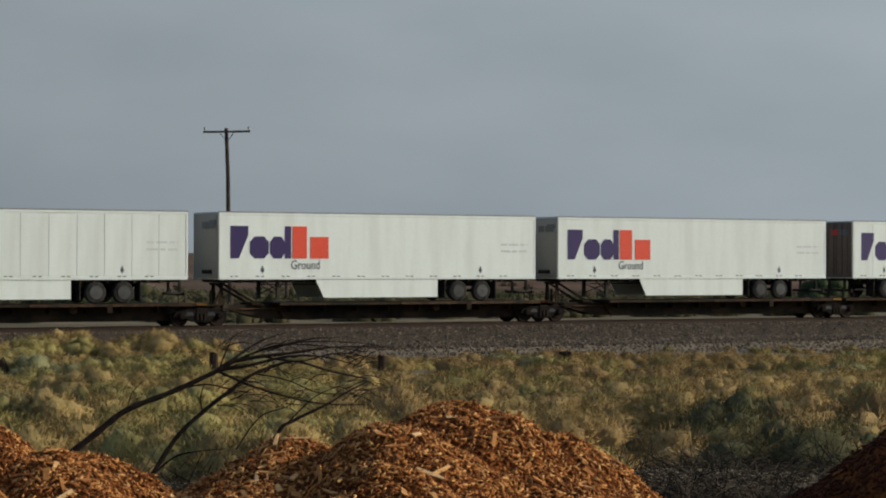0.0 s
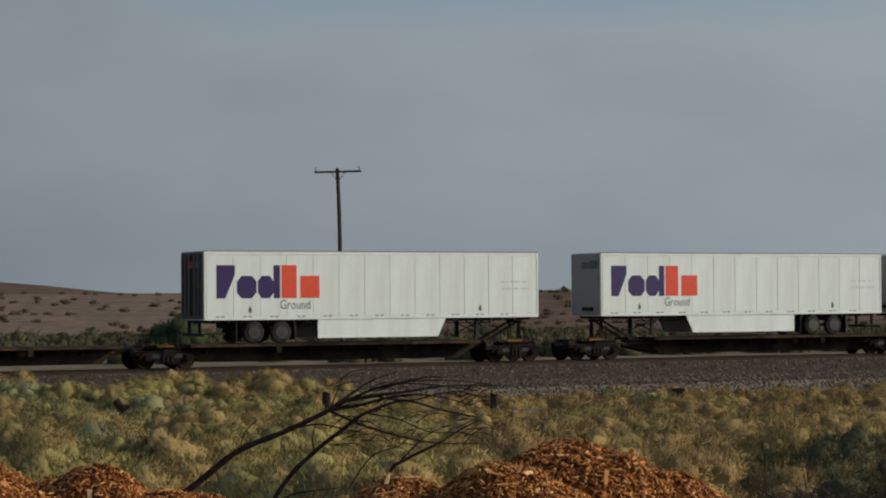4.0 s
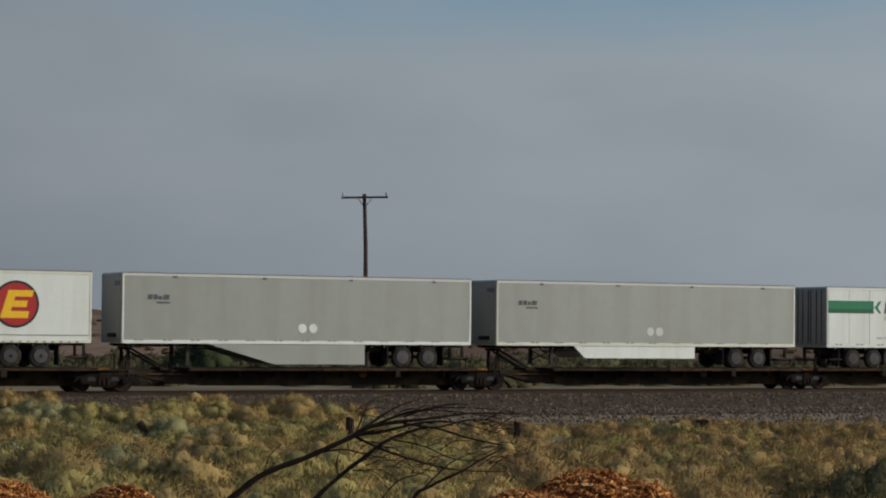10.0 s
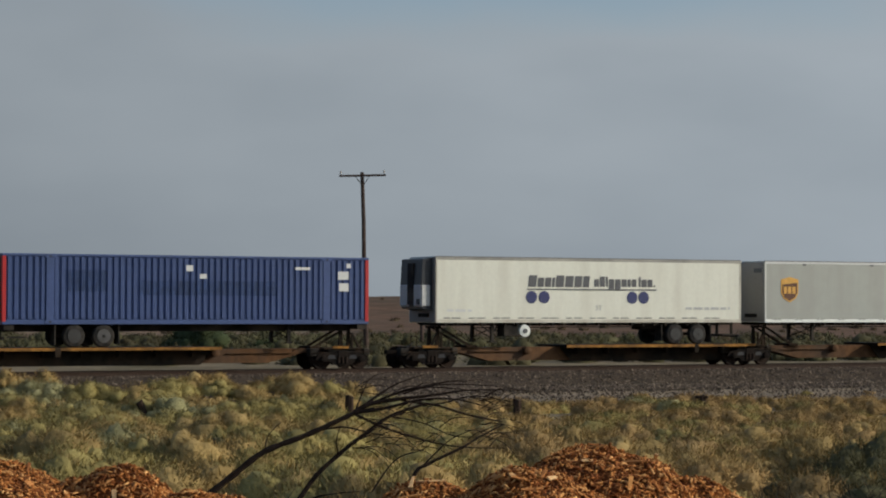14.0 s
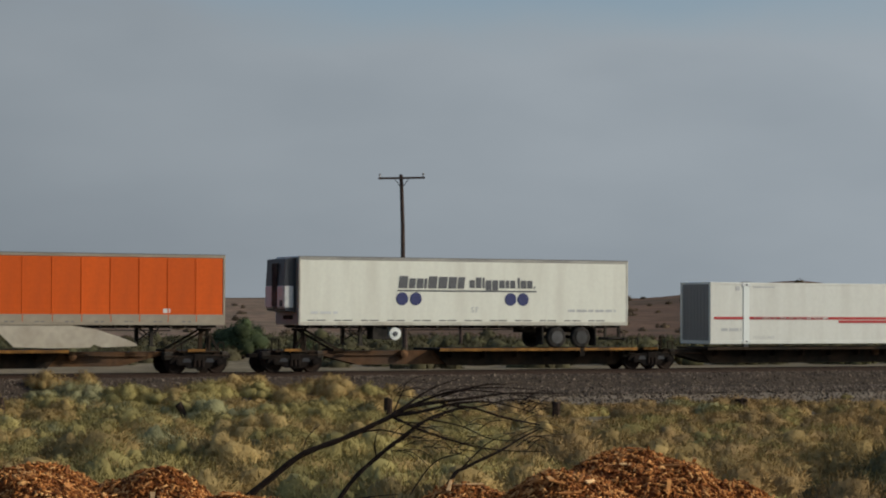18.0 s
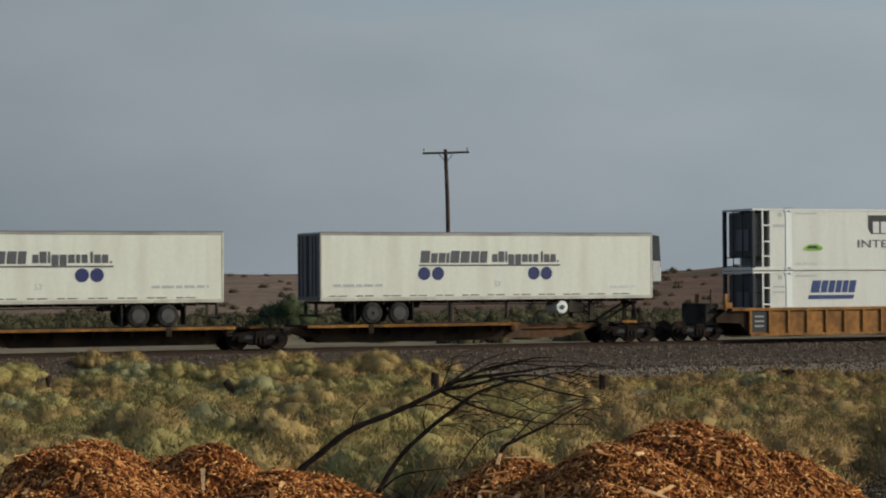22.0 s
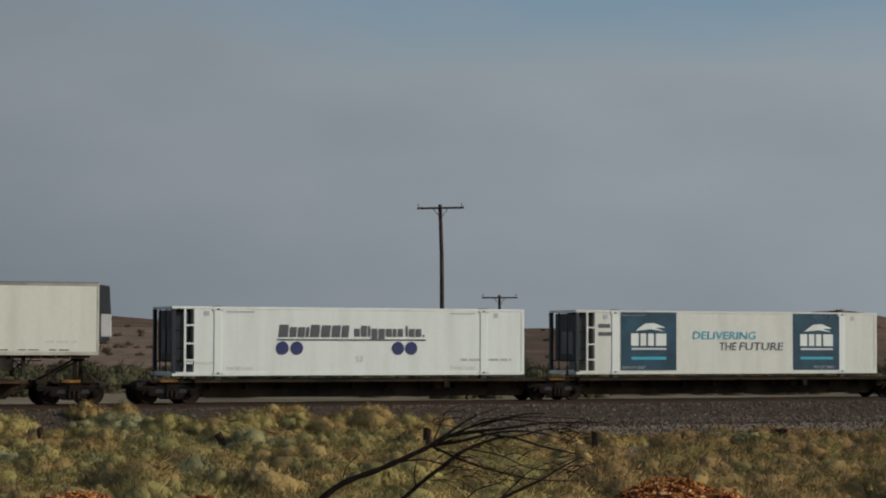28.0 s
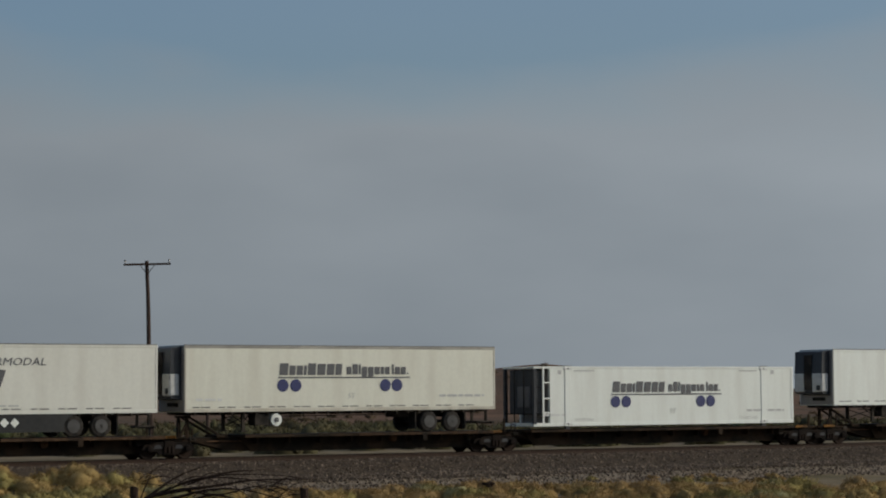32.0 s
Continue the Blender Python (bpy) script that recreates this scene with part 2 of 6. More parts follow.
POLEWOOD = mat("weathered_pole_wood", (0.075, 0.052, 0.042), 0.9, vary=0.25, grain=5, dirt=(0.03, 0.022, 0.02), dirt_amount=0.6, dirt_scale=1.5, bump=0.01, bump_scale=20)
POSTWOOD = mat("grey_post_wood", (0.048, 0.031, 0.022), 0.95, vary=0.3, grain=10, bump=0.02, bump_scale=25)
INSULATOR = mat("porcelain", (0.22, 0.20, 0.18), 0.3, vary=0.1)
REEFER = mat("reefer_unit_black", (0.025, 0.027, 0.032), 0.4, vary=0.15)
SKIRTDARK = mat("dark_skirt_plastic", (0.026, 0.027, 0.027), 0.6, vary=0.15, spec=0.2, dirt=(0.06, 0.055, 0.05), dirt_amount=0.4)
ENDBROWN = mat("dark_brown_end_paint", (0.105, 0.072, 0.058), 0.6, vary=0.15, dirt=(0.05, 0.04, 0.035), dirt_amount=0.6)
TRIM = mat("dark_edge_trim", (0.15, 0.145, 0.135), 0.6, vary=0.15)
PUPSHEET = mat("dented_white_sheet", (0.66, 0.65, 0.60), 0.40, 0.1, vary=0.05, grain=1.0, dirt=(0.40, 0.38, 0.33), dirt_amount=0.5, dirt_scale=0.5, bump=0.03, bump_scale=1.3)
# End-wall grey, taken darker so its colour carries that side's shade.
ENDGREY = mat("end_wall_grey", (0.235, 0.215, 0.195), 0.6, 0.0, vary=0.06, dirt=(0.25, 0.24, 0.22), dirt_amount=0.5)

WORNRAIL = mat("dirty_cream_rail_paint", (0.31, 0.26, 0.19), 0.6, vary=0.12, grain=4, dirt=(0.2, 0.15, 0.1), dirt_amount=0.6, dirt_scale=1.0)
WORNSKIRT = mat("stained_skirt_plastic", (0.42, 0.365, 0.28), 0.6, vary=0.12, grain=3, dirt=(0.24, 0.19, 0.13), dirt_amount=0.6, dirt_scale=0.8)
EDGEGRIME = mat("grimy_platform_edge", (0.065, 0.038, 0.022), 0.85, spec=0.1, vary=0.35, grain=5, dirt=(0.02, 0.016, 0.013), dirt_amount=0.9, dirt_scale=1.5, per_object=0.3)
EDGEGREY = mat("weathered_top_rail", (0.27, 0.255, 0.225), 0.6, vary=0.15, grain=3, dirt=(0.55, 0.52, 0.44), dirt_amount=0.6, dirt_scale=0.6)
DULLRAIL = mat("dull_rail_paint", (0.56, 0.53, 0.44), 0.55, vary=0.1, grain=4, dirt=(0.33, 0.28, 0.21), dirt_amount=0.7, dirt_scale=0.9)
# The orange trailers' end colour, darkened to include the shade on that end.
SHADEDORANGE = mat("dark_rust_end_paint", (0.17, 0.055, 0.03), 0.6, vary=0.15, dirt=(0.06, 0.03, 0.02), dirt_amount=0.6)

# ---- mesh helpers ----
def part(name, bm, material, parent=None, label=""):
    me = bpy.data.meshes.new(name)
    bm.normal_update()
    bm.to_mesh(me)
    bm.free()
    me.materials.append(material)
    ob = new(name, me)
    if parent is not None:
        ob.parent = parent
    if label:
        ob["label"] = label
    return ob


def again(name, ob, parent, m, label=""):
    """One more piece on the same mesh."""
    o = new(name, ob.data)
    o.parent = parent
    o.matrix_basis = m
    if label:
        o["label"] = label
    return o


def box(x0, x1, y0, y1, z0, z1, bm=None, bevel=0.0):
    bm = bm or bmesh.new()
    x0, x1 = min(x0, x1), max(x0, x1)
    vs = [bm.verts.new(p) for p in ((x0, y0, z0), (x1, y0, z0), (x1, y1, z0), (x0, y1, z0), (x0, y0, z1), (x1, y0, z1), (x1, y1, z1), (x0, y1, z1))]
    fs = [bm.faces.new([vs[i] for i in f]) for f in ((0, 3, 2, 1), (4, 5, 6, 7), (0, 1, 5, 4), (1, 2, 6, 5), (2, 3, 7, 6), (3, 0, 4, 7))]
    if bevel:
        es = list({e for f in fs for e in f.edges})
        bmesh.ops.bevel(bm, geom=es, offset=bevel, segments=1, affect="EDGES")
    return bm


def prism(profile, y0, y1, bm=None):
    """A side outline in x, z drawn across from y0 to y1."""
    bm = bm or bmesh.new()
    a = [bm.verts.new((x, y0, z)) for x, z in profile]
    b = [bm.verts.new((x, y1, z)) for x, z in profile]
    n = len(profile)
    bm.faces.new(a)
    bm.faces.new(b[::-1])
    for i in range(n):
        bm.faces.new((a[i], b[i], b[(i + 1) % n], a[(i + 1) % n]))
    bmesh.ops.recalc_face_normals(bm, faces=bm.faces[:])
    return bm


def tube(p0, p1, r0, r1=None, n=8, bm=None, caps=True):
    bm = bm or bmesh.new()
    r1 = r0 if r1 is None else r1
    p0, p1 = Vector(p0), Vector(p1)
    q = (p1 - p0).to_track_quat("Z", "Y")
    rings = []
    for p, r in ((p0, r0), (p1, r1)):
        rings.append([bm.verts.new(p + q @ Vector((math.cos(2 * math.pi * i / n) * r, math.sin(2 * math.pi * i / n) * r, 0))) for i in range(n)])
    for i in range(n):
        bm.faces.new((rings[0][i], rings[0][(i + 1) % n], rings[1][(i + 1) % n], rings[1][i]))
    if caps:
        bm.faces.new(rings[0][::-1])
        bm.faces.new(rings[1])
    return bm


def lathe(profile, p, axis_y=True, n=24, bm=None):
    """Rings of (radius, offset along the axis) round p; the axis lies across the train or stands up."""
    bm = bm or bmesh.new()
    rings = []
    for r, o in profile:
        ring = []
        for i in range(n):
            c, s = math.cos(2 * math.pi * i / n) * r, math.sin(2 * math.pi * i / n) * r
            ring.append(bm.verts.new((p[0] + c, p[1] + o, p[2] + s) if axis_y else (p[0] + c, p[1] + s, p[2] + o)))
        rings.append(ring)
    for a, b in zip(rings, rings[1:]):
        for i in range(n):
            bm.faces.new((a[i], a[(i + 1) % n], b[(i + 1) % n], b[i]))
    bm.faces.new(rings[0])
    bm.faces.new(rings[-1])
    bmesh.ops.recalc_face_normals(bm, faces=bm.faces[:])
    return bm


def fast_mesh(name, verts, faces, material, smooth=False):
    """A mesh from arrays: verts n x 3, faces m x 3 or m x 4."""
    me = bpy.data.meshes.new(name)
    k = faces.shape[1]
    me.vertices.add(len(verts))
    me.vertices.foreach_set("co", np.asarray(verts, np.float32).ravel())
    me.loops.add(faces.size)
    me.loops.foreach_set("vertex_index", faces.ravel().astype(np.int32))
    me.polygons.add(len(faces))
    me.polygons.foreach_set("loop_start", np.arange(0, faces.size, k, dtype=np.int32))
    me.polygons.foreach_set("loop_total", np.full(len(faces), k, np.int32))
    if smooth:
        me.polygons.foreach_set("use_smooth", np.ones(len(faces), bool))
    me.update(calc_edges=True)
    me.materials.append(material)
    return me


# ---- the plan: track, ground, hills ----
ANGLE = 25.9585
DX, DY = math.cos(radians(ANGLE)), math.sin(radians(ANGLE))
BX, BY = -13.486, 93.453          # a point on the track's centre line, from which distances along it count
RAIL = 1.38                       # top of rail


def along(s, off=0.0):
    """The plan position s metres along the track and off metres beyond its centre line."""
    return BX + s * DX - off * DY, BY + s * DY + off * DX


def smooth(a, b, v):
    k = np.clip((v - a) / (b - a), 0, 1)
    return k * k * (3 - 2 * k)


def lumps(x, y, size, seed=0.0):
    """Cheap smooth unevenness, about -1 to 1."""
    u, v = x / size + seed, y / size - seed * 1.7
    return (np.sin(u * 1.9 + 1.3 * np.sin(v * 1.1)) + np.sin(v * 2.3 + 1.7 * np.sin(u * 0.8 + 2)) + np.sin((u + v) * 1.3 + seed)) / 3


def ground_height(x, y):
    p = (y - BY) * DX - (x - BX) * DY
    z = 0.12 * lumps(x, y, 3.0) * smooth(-6, -9, p)
    z = z + 0.55 * smooth(-10.0, -5.0, p) + 0.55 * smooth(-4.6, -2.3, p) - 0.10 * smooth(2.2, 4.2, p)
    z = z + 1.75 * smooth(44, 22, y) + 0.45 * smooth(22, 4, y)
    # bare slopes far behind the line, and a farther ridge beyond them
    b = x / np.maximum(y, 1.0)
    wide = np.where(b > 0.155, 0.033, 0.045)
    ridge = 5.50 + 2.7 * np.exp(-((b - 0.155) / wide) ** 2) - 1.0 * smooth(0.18, 0.24, b)
    ridge = ridge + 0.25 * lumps(x, y, 18) + 0.12 * lumps(x, y, 6, 2.0)
    z = z + (ridge - z) * smooth(210, 330, y)
    z = z + (0.35 + 3.1 * smooth(-0.105, -0.175, b)) * smooth(350, 430, y)
    return z

# ---- ground ----
SOIL = mat("dry_desert_soil", (0.20, 0.155, 0.095), 0.95, vary=0.3, grain=1.5, dirt=(0.09, 0.075, 0.04), dirt_amount=0.8, dirt_scale=0.12, bump=0.05, bump_scale=6)
HILLTAN = mat("pale_tan_hillside", (0.200, 0.130, 0.086), 0.95, vary=0.3, grain=0.6, dirt=(0.10, 0.085, 0.055), dirt_amount=0.75, dirt_scale=0.22, bump=0.12, bump_scale=1.5)
HILLSOIL = mat("bare_brown_hill_soil", (0.136, 0.080, 0.050), 0.95, vary=0.3, grain=0.25, dirt=(0.07, 0.055, 0.035), dirt_amount=0.9, dirt_scale=0.09, bump=0.15, bump_scale=1.5)
TAN = mat("pale_dirt_track", (0.33, 0.245, 0.145), 0.95, vary=0.2, grain=1.0, dirt=(0.25, 0.19, 0.12), dirt_amount=0.6, dirt_scale=0.3, bump=0.02, bump_scale=8)
GRAVEL = mat("ballast_gravel", (0.068, 0.050, 0.036), 0.95, spec=0.1, vary=0.5, grain=12, dirt=(0.03, 0.024, 0.019), dirt_amount=0.7, dirt_scale=1.2, bump=0.06, bump_scale=14)
PALEGRAVEL = mat("pale_gravel", (0.23, 0.178, 0.125), 0.95, spec=0.1, vary=0.45, grain=10, dirt=(0.16, 0.14, 0.11), dirt_amount=0.7, dirt_scale=0.8, bump=0.05, bump_scale=12)
STONE = mat("ballast_stones", (0.145, 0.112, 0.084), 0.9, spec=0.1, vary=0.2, grain=20, per_island=0.7)

gx = np.concatenate([np.geomspace(-4000, -60, 30)[:-1], np.arange(-60, 110, 0.7), np.geomspace(110, 4000, 30)])
gy = np.concatenate([np.linspace(-400, 0, 8)[:-1], np.arange(0, 150, 0.7), np.linspace(150, 400, 90), np.geomspace(410, 4500, 20)])
GX, GY = np.meshgrid(gx, gy)
GZ = ground_height(GX, GY)
nx, ny = len(gx), len(gy)
idx = np.arange(nx * ny).reshape(ny, nx)
quads = np.stack([idx[:-1, :-1], idx[:-1, 1:], idx[1:, 1:], idx[1:, :-1]], -1).reshape(-1, 4)
ground_me = fast_mesh("ground", np.stack([GX, GY, GZ], -1).reshape(-1, 3), quads, SOIL, True)
ground_me.materials.append(HILLSOIL)
ground_me.materials.append(HILLTAN)
bearing = GX[:-1, :-1] / np.maximum(GY[:-1, :-1], 1.0)
pale = (bearing + 0.012 * lumps(GX[:-1, :-1], GY[:-1, :-1], 9.0) < -0.045) & (GY[:-1, :-1] < 350)
far = np.where(GY[:-1, :-1] > 165, np.where(pale, 2, 1), 0).reshape(-1)
ground_me.polygons.foreach_set("material_index", far.astype(np.int32))
tagged(new("ground", ground_me), "dry tan desert ground running to bare brown slopes", "ground", kind="structure")


def strip(name, material, s0, s1, ds, offs, lift, label, rough=0.0):
    """A band of ground beside the track, laid just above the sheet."""
    S, O = np.meshgrid(np.arange(s0, s1, ds), np.asarray(offs, float))
    edge = 0.5 * lumps(S, O * 0, 4.0, 1.0) * np.where((O == O.min()) | (O == O.max()), 1.0, 0.0)
    OO = O + edge
    X, Y = BX + S * DX - OO * DY, BY + S * DY + OO * DX
    Z = ground_height(X, Y) + lift + rough * lumps(X, Y, 0.35) + 0.5 * rough * lumps(X, Y, 0.13, 3.0)
    Z = np.where((O == O.min()) | (O == O.max()), ground_height(X, Y) - 0.05, Z)
    a, b = S.shape
    ii = np.arange(a * b).reshape(a, b)
    q = np.stack([ii[:-1, :-1], ii[:-1, 1:], ii[1:, 1:], ii[1:, :-1]], -1).reshape(-1, 4)
    return tagged(new(name, fast_mesh(name, np.stack([X, Y, Z], -1).reshape(-1, 3), q, material, True)), label, "ground", kind="structure")


strip("pavement_gravel_shoulder", PALEGRAVEL, -120, 260, 0.5, np.arange(-8.7, -5.9, 0.35), 0.05, "pale gravel shoulder along the foot of the ballast", 0.05)
strip("road_dirt_track", TAN, -160, 420, 1.0, np.arange(3.6, 13.0, 0.7), 0.04, "pale tan dirt service track behind the railway", 0.02)

bed = strip("ballast", GRAVEL, -160, 700, 0.5, np.arange(-6.4, 4.3, 0.3), 0.09, "dark grey crushed stone railway ballast", 0.05)

# loose ballast stones on the near slope
rs = np.random.RandomState(5)
N = 42000
ss, oo = rs.uniform(-45, 120, N), -0.9 - 8.0 * rs.rand(N) ** 0.75
sx, sy = BX + ss * DX - oo * DY, BY + ss * DY + oo * DX
sz = ground_height(sx, sy) + 0.10
size = rs.uniform(0.025, 0.07, N)
corner = np.array([(1, 0, 0), (-1, 0, 0), (0, 1, 0), (0, -1, 0), (0, 0, 1), (0, 0, -1)], float)
octa = np.array([(0, 2, 4), (2, 1, 4), (1, 3, 4), (3, 0, 4), (2, 0, 5), (1, 2, 5), (3, 1, 5), (0, 3, 5)])
sv = corner[None] * (size[:, None, None] * rs.uniform(0.5, 1.2, (N, 6, 1))) + rs.uniform(-0.02, 0.02, (N, 6, 3)) + np.stack([sx, sy, sz], -1)[:, None]
sf = (octa[None] + (np.arange(N) * 6)[:, None, None]).reshape(-1, 3)
tagged(new("ballast_stones", fast_mesh("ballast_stones", sv.reshape(-1, 3), sf, STONE)), "loose crushed grey ballast stones on the slope", "stones", kind="stuff")

# rails and ties
for off in (-0.7525, 0.7525):
    bm = bmesh.new()
    prof = [(-0.07, 0), (0.07, 0), (0.07, 0.02), (0.015, 0.04), (0.015, 0.12), (0.036, 0.135), (0.036, 0.17), (-0.036, 0.17), (-0.036, 0.135), (-0.015, 0.12), (-0.015, 0.04), (-0.07, 0.02)]
    ends = []
    for s in (-300.0, 1000.0):
        ring = []
        for o, h in prof:
            x, y = along(s, off + o)
            ring.append(bm.verts.new((x, y, RAIL - 0.17 + h)))
        ends.append(ring)
    for i in range(len(prof)):
        j = (i + 1) % len(prof)
        bm.faces.new((ends[0][i], ends[0][j], ends[1][j], ends[1][i]))
    bmesh.ops.recalc_face_normals(bm, faces=bm.faces[:])
    tagged(part("rail", bm, RAILSTEEL), "long rusty steel rail with a worn top", "rail", group="rails of the track")

tie = part("tie", box(-0.11, 0.11, -1.3, 1.3, -0.17, 0.0, bevel=0.01), TIEWOOD, bed)
tie.matrix_basis = pose(*along(-40), RAIL - 0.175, rz=ANGLE)
for i in range(1, 290):
    again("tie", tie, bed, pose(*along(-40 + i * 0.58 + random.uniform(-0.03, 0.03), random.uniform(-0.04, 0.04)), RAIL - 0.175, rz=ANGLE + random.uniform(-1, 1)))


# ---- telegraph poles ----
def crossarm_pole(x, y, height, radius, turn, arm, lean=0.0, label=""):
    z = float(ground_height(np.array(x), np.array(y)))
    pole = tagged(new("utility_pole"), label, "utility pole", group="poles along the line")
    pole.matrix_basis = pose(x, y, z, ry=lean, rz=turn)
    bm = bmesh.new()
    n, k = 14, 9
    rings = []
    for j in range(k):
        h = -0.5 + (height + 0.5) * j / (k - 1)
        r = radius * (1 - 0.32 * j / (k - 1))
        rings.append([bm.verts.new((math.cos(i * 2 * math.pi / n) * r + 0.02 * math.sin(j * 1.3), math.sin(i * 2 * math.pi / n) * r, h)) for i in range(n)])
    for a, b in zip(rings, rings[1:]):
        for i in range(n):
            bm.faces.new((a[i], a[(i + 1) % n], b[(i + 1) % n], b[i]))
    bm.faces.new(rings[-1])
    part("pole", bm, POLEWOOD, pole)
    if arm:
        za = height - 0.22
        part("crossarm", box(-arm / 2, arm / 2, -radius - 0.10, -radius + 0.02, za - 0.06, za + 0.06, bevel=0.01), POLEWOOD, pole)
        for sgn in (-1, 1):
            part("brace", tube((sgn * 0.42, -radius - 0.02, za - 0.05), (0, -radius - 0.0, za - 0.62), 0.022, n=6), CHASSIS, pole, "thin steel crossarm brace")
        for px in (-arm / 2 + 0.1, arm / 2 - 0.1) if arm < 3.2 else (-arm / 2 + 0.1, -arm / 4, arm / 4, arm / 2 - 0.1):
            pin = part("insulator_pin", tube((px, -radius - 0.04, za + 0.05), (px, -radius - 0.04, za + 0.16), 0.018, n=6), CHASSIS, pole)
            part("insulator", lathe([(0.03, 0), (0.06, 0.02), (0.05, 0.08), (0.06, 0.1), (0.03, 0.15)], (px, -radius - 0.04, za + 0.14), False, 10), INSULATOR, pin, "small grey porcelain insulator")
    return pole


crossarm_pole(-2.18, 136.0, 11.16, 0.16, 4, 2.8, -1.4, "dark weathered wooden utility pole with one crossarm")
crossarm_pole(1.5, 178.0, 6.55, 0.15, 4, 2.8, -0.3, "distant dark wooden utility pole with one crossarm")

# ---- the train ----
SPEED, EASE = 24.5617, -0.02054    # metres a second at 16 s, and its change
moving = []                       # (thing, place along the train)


def travelled(t):
    k = min(max(t - 19.0, 0.0), 1.0)
    return SPEED * t + EASE * (t - 16) ** 2 / 2 + 0.7 * k * k * (3 - 2 * k)


def train_pose(s, t):
    x, y = along(s - travelled(t))
    return pose(x, y, RAIL, rz=ANGLE)


def on_train(ob, s):
    s = s * 1.00009 + 0.025
    ob.matrix_basis = train_pose(s, 0)
    moving.append((ob, s))
    return ob


cache = {}


def shared(key, build, material):
    """A mesh that many parts use."""
    if key not in cache:
        bm = build()
        me = bpy.data.meshes.new(key)
        bm.normal_update()
        bm.to_mesh(me)
        bm.free()
        me.materials.append(material)
        cache[key] = me
    return cache[key]


def use(name, key, build, material, parent, m, label=""):
    o = new(name, shared(key, build, material))
    o.parent = parent
    o.matrix_basis = m
    if label:
        o["label"] = label
    return o


# -- writing and plain painted shapes on a near side --
def words(text, size, bold=False, shear=0.0):
    key = f"text {text} {size} {shear}"
    if key not in cache:
        cu = bpy.data.curves.new("lettering", "FONT")
        cu.body, cu.size, cu.shear, cu.resolution_u = text, size, shear, 2
        cu.offset = 0.006 * size if bold and "M" not in text else 0.0
        ob = bpy.data.objects.new("lettering", cu)
        scene.collection.objects.link(ob)
        bpy.context.view_layer.update()
        me = bpy.data.meshes.new_from_object(ob.evaluated_get(bpy.context.evaluated_depsgraph_get()))
        bpy.data.objects.remove(ob)
        cache[key] = me
    return cache[key]


NEAR = -1.3


def lettering(parent, text, x, z, width, height, material, bold=False, shear=0.0, y=NEAR - 0.006, name="lettering"):
    me = words(text, 1.0, bold, shear).copy()
    co = np.empty(len(me.vertices) * 3, np.float32)
    me.vertices.foreach_get("co", co)
    co = co.reshape(-1, 3)
    lo, hi = co.min(0), co.max(0)
    co[:, 0] = (co[:, 0] - lo[0]) / (hi[0] - lo[0]) * width
    co[:, 1] = (co[:, 1] - lo[1]) / (hi[1] - lo[1]) * height
    me.vertices.foreach_set("co", co.ravel())
    me.materials.clear()
    me.materials.append(material)
    o = new(name, me)
    o.parent = parent
    o.matrix_basis = pose(x, y, z, rx=90)
    return o


def shape(parent, name, outline, material, y=NEAR - 0.005, label="", thick=0.003):
    """A flat painted shape on the near side from an outline in x, z."""
    return part(name, prism(outline, y, y + thick), material, parent, label)


def rect(x0, x1, z0, z1, lean=0.0):
    return [(x0, z0), (x1, z0), (x1 + lean, z1), (x0 + lean, z1)]


def disc(x, z, r, n=28):
    return [(x + r * math.cos(2 * math.pi * i / n), z + r * math.sin(2 * math.pi * i / n)) for i in range(n)]


def glyphs(parent, x, z, letters, material, lean=0.0, name="painted_mark", label="", y=NEAR - 0.005):
    """A row of plain blocks: (width, height, outline) each, with small gaps."""
    for w, h, side in letters:
        bm = bmesh.new()
        if side == "gap":
            bm.free()
            x += w
            continue
        if side == "none":
            pieces = [rect(x, x + w, z, z + h, lean * h)]
        else:
            def piece(u0, u1, v0, v1):          # a slanted bar between fractions of the block
                z0, z1 = z + v0 * h, z + v1 * h
                return [(x + u0 * w + lean * (z0 - z), z0), (x + u1 * w + lean * (z0 - z), z0), (x + u1 * w + lean * (z1 - z), z1), (x + u0 * w + lean * (z1 - z), z1)]
            q = lambda u, f: (x + u * w + lean * f * h, z + f * h)
            if side == "o" and material in (PURPLE, SIGNRED):      # a block with its corners cut
                pieces = [[q(0.25, 0), q(0.75, 0), q(1, 0.25), q(1, 0.75), q(0.75, 1), q(0.25, 1), q(0, 0.75), q(0, 0.25)]]
            elif side == "g" and material is PURPLE:               # a block with one corner cut
                pieces = [[q(0, 0), q(0.45, 0), q(0.8, 0.5), q(0.95, 0.72), q(0.95, 1), q(0, 1)]]
            else:                               # a plain block
                pieces = [piece(0.06, 0.94, 0, 1)]
        for pc in pieces:
            prism(pc, y, y + 0.003, bm)
        part(name, bm, material, parent, label)
        x += w
    return x


# -- trailers --
FLOOR, ROOF = 2.00, 4.92          # a trailer box above the rail
HALF = 1.3


def tyre_mesh():
    return lathe([(0.30, -0.02), (0.42, 0.0), (0.465, 0.05), (0.475, 0.14), (0.465, 0.23), (0.42, 0.28), (0.30, 0.28)], (0, 0, 0), n=26)


def rim_mesh():
    bm = lathe([(0.285, 0.0), (0.25, 0.03), (0.225, 0.10), (0.12, 0.11), (0.11, 0.02), (0.06, 0.0)], (0, 0, 0), n=20)
    for i in range(8):
        a = i * math.pi / 4
        tube((0.19 * math.cos(a), 0.10, 0.19 * math.sin(a)), (0.19 * math.cos(a), 0.065, 0.19 * math.sin(a)), 0.022, n=6, bm=bm)
    return bm


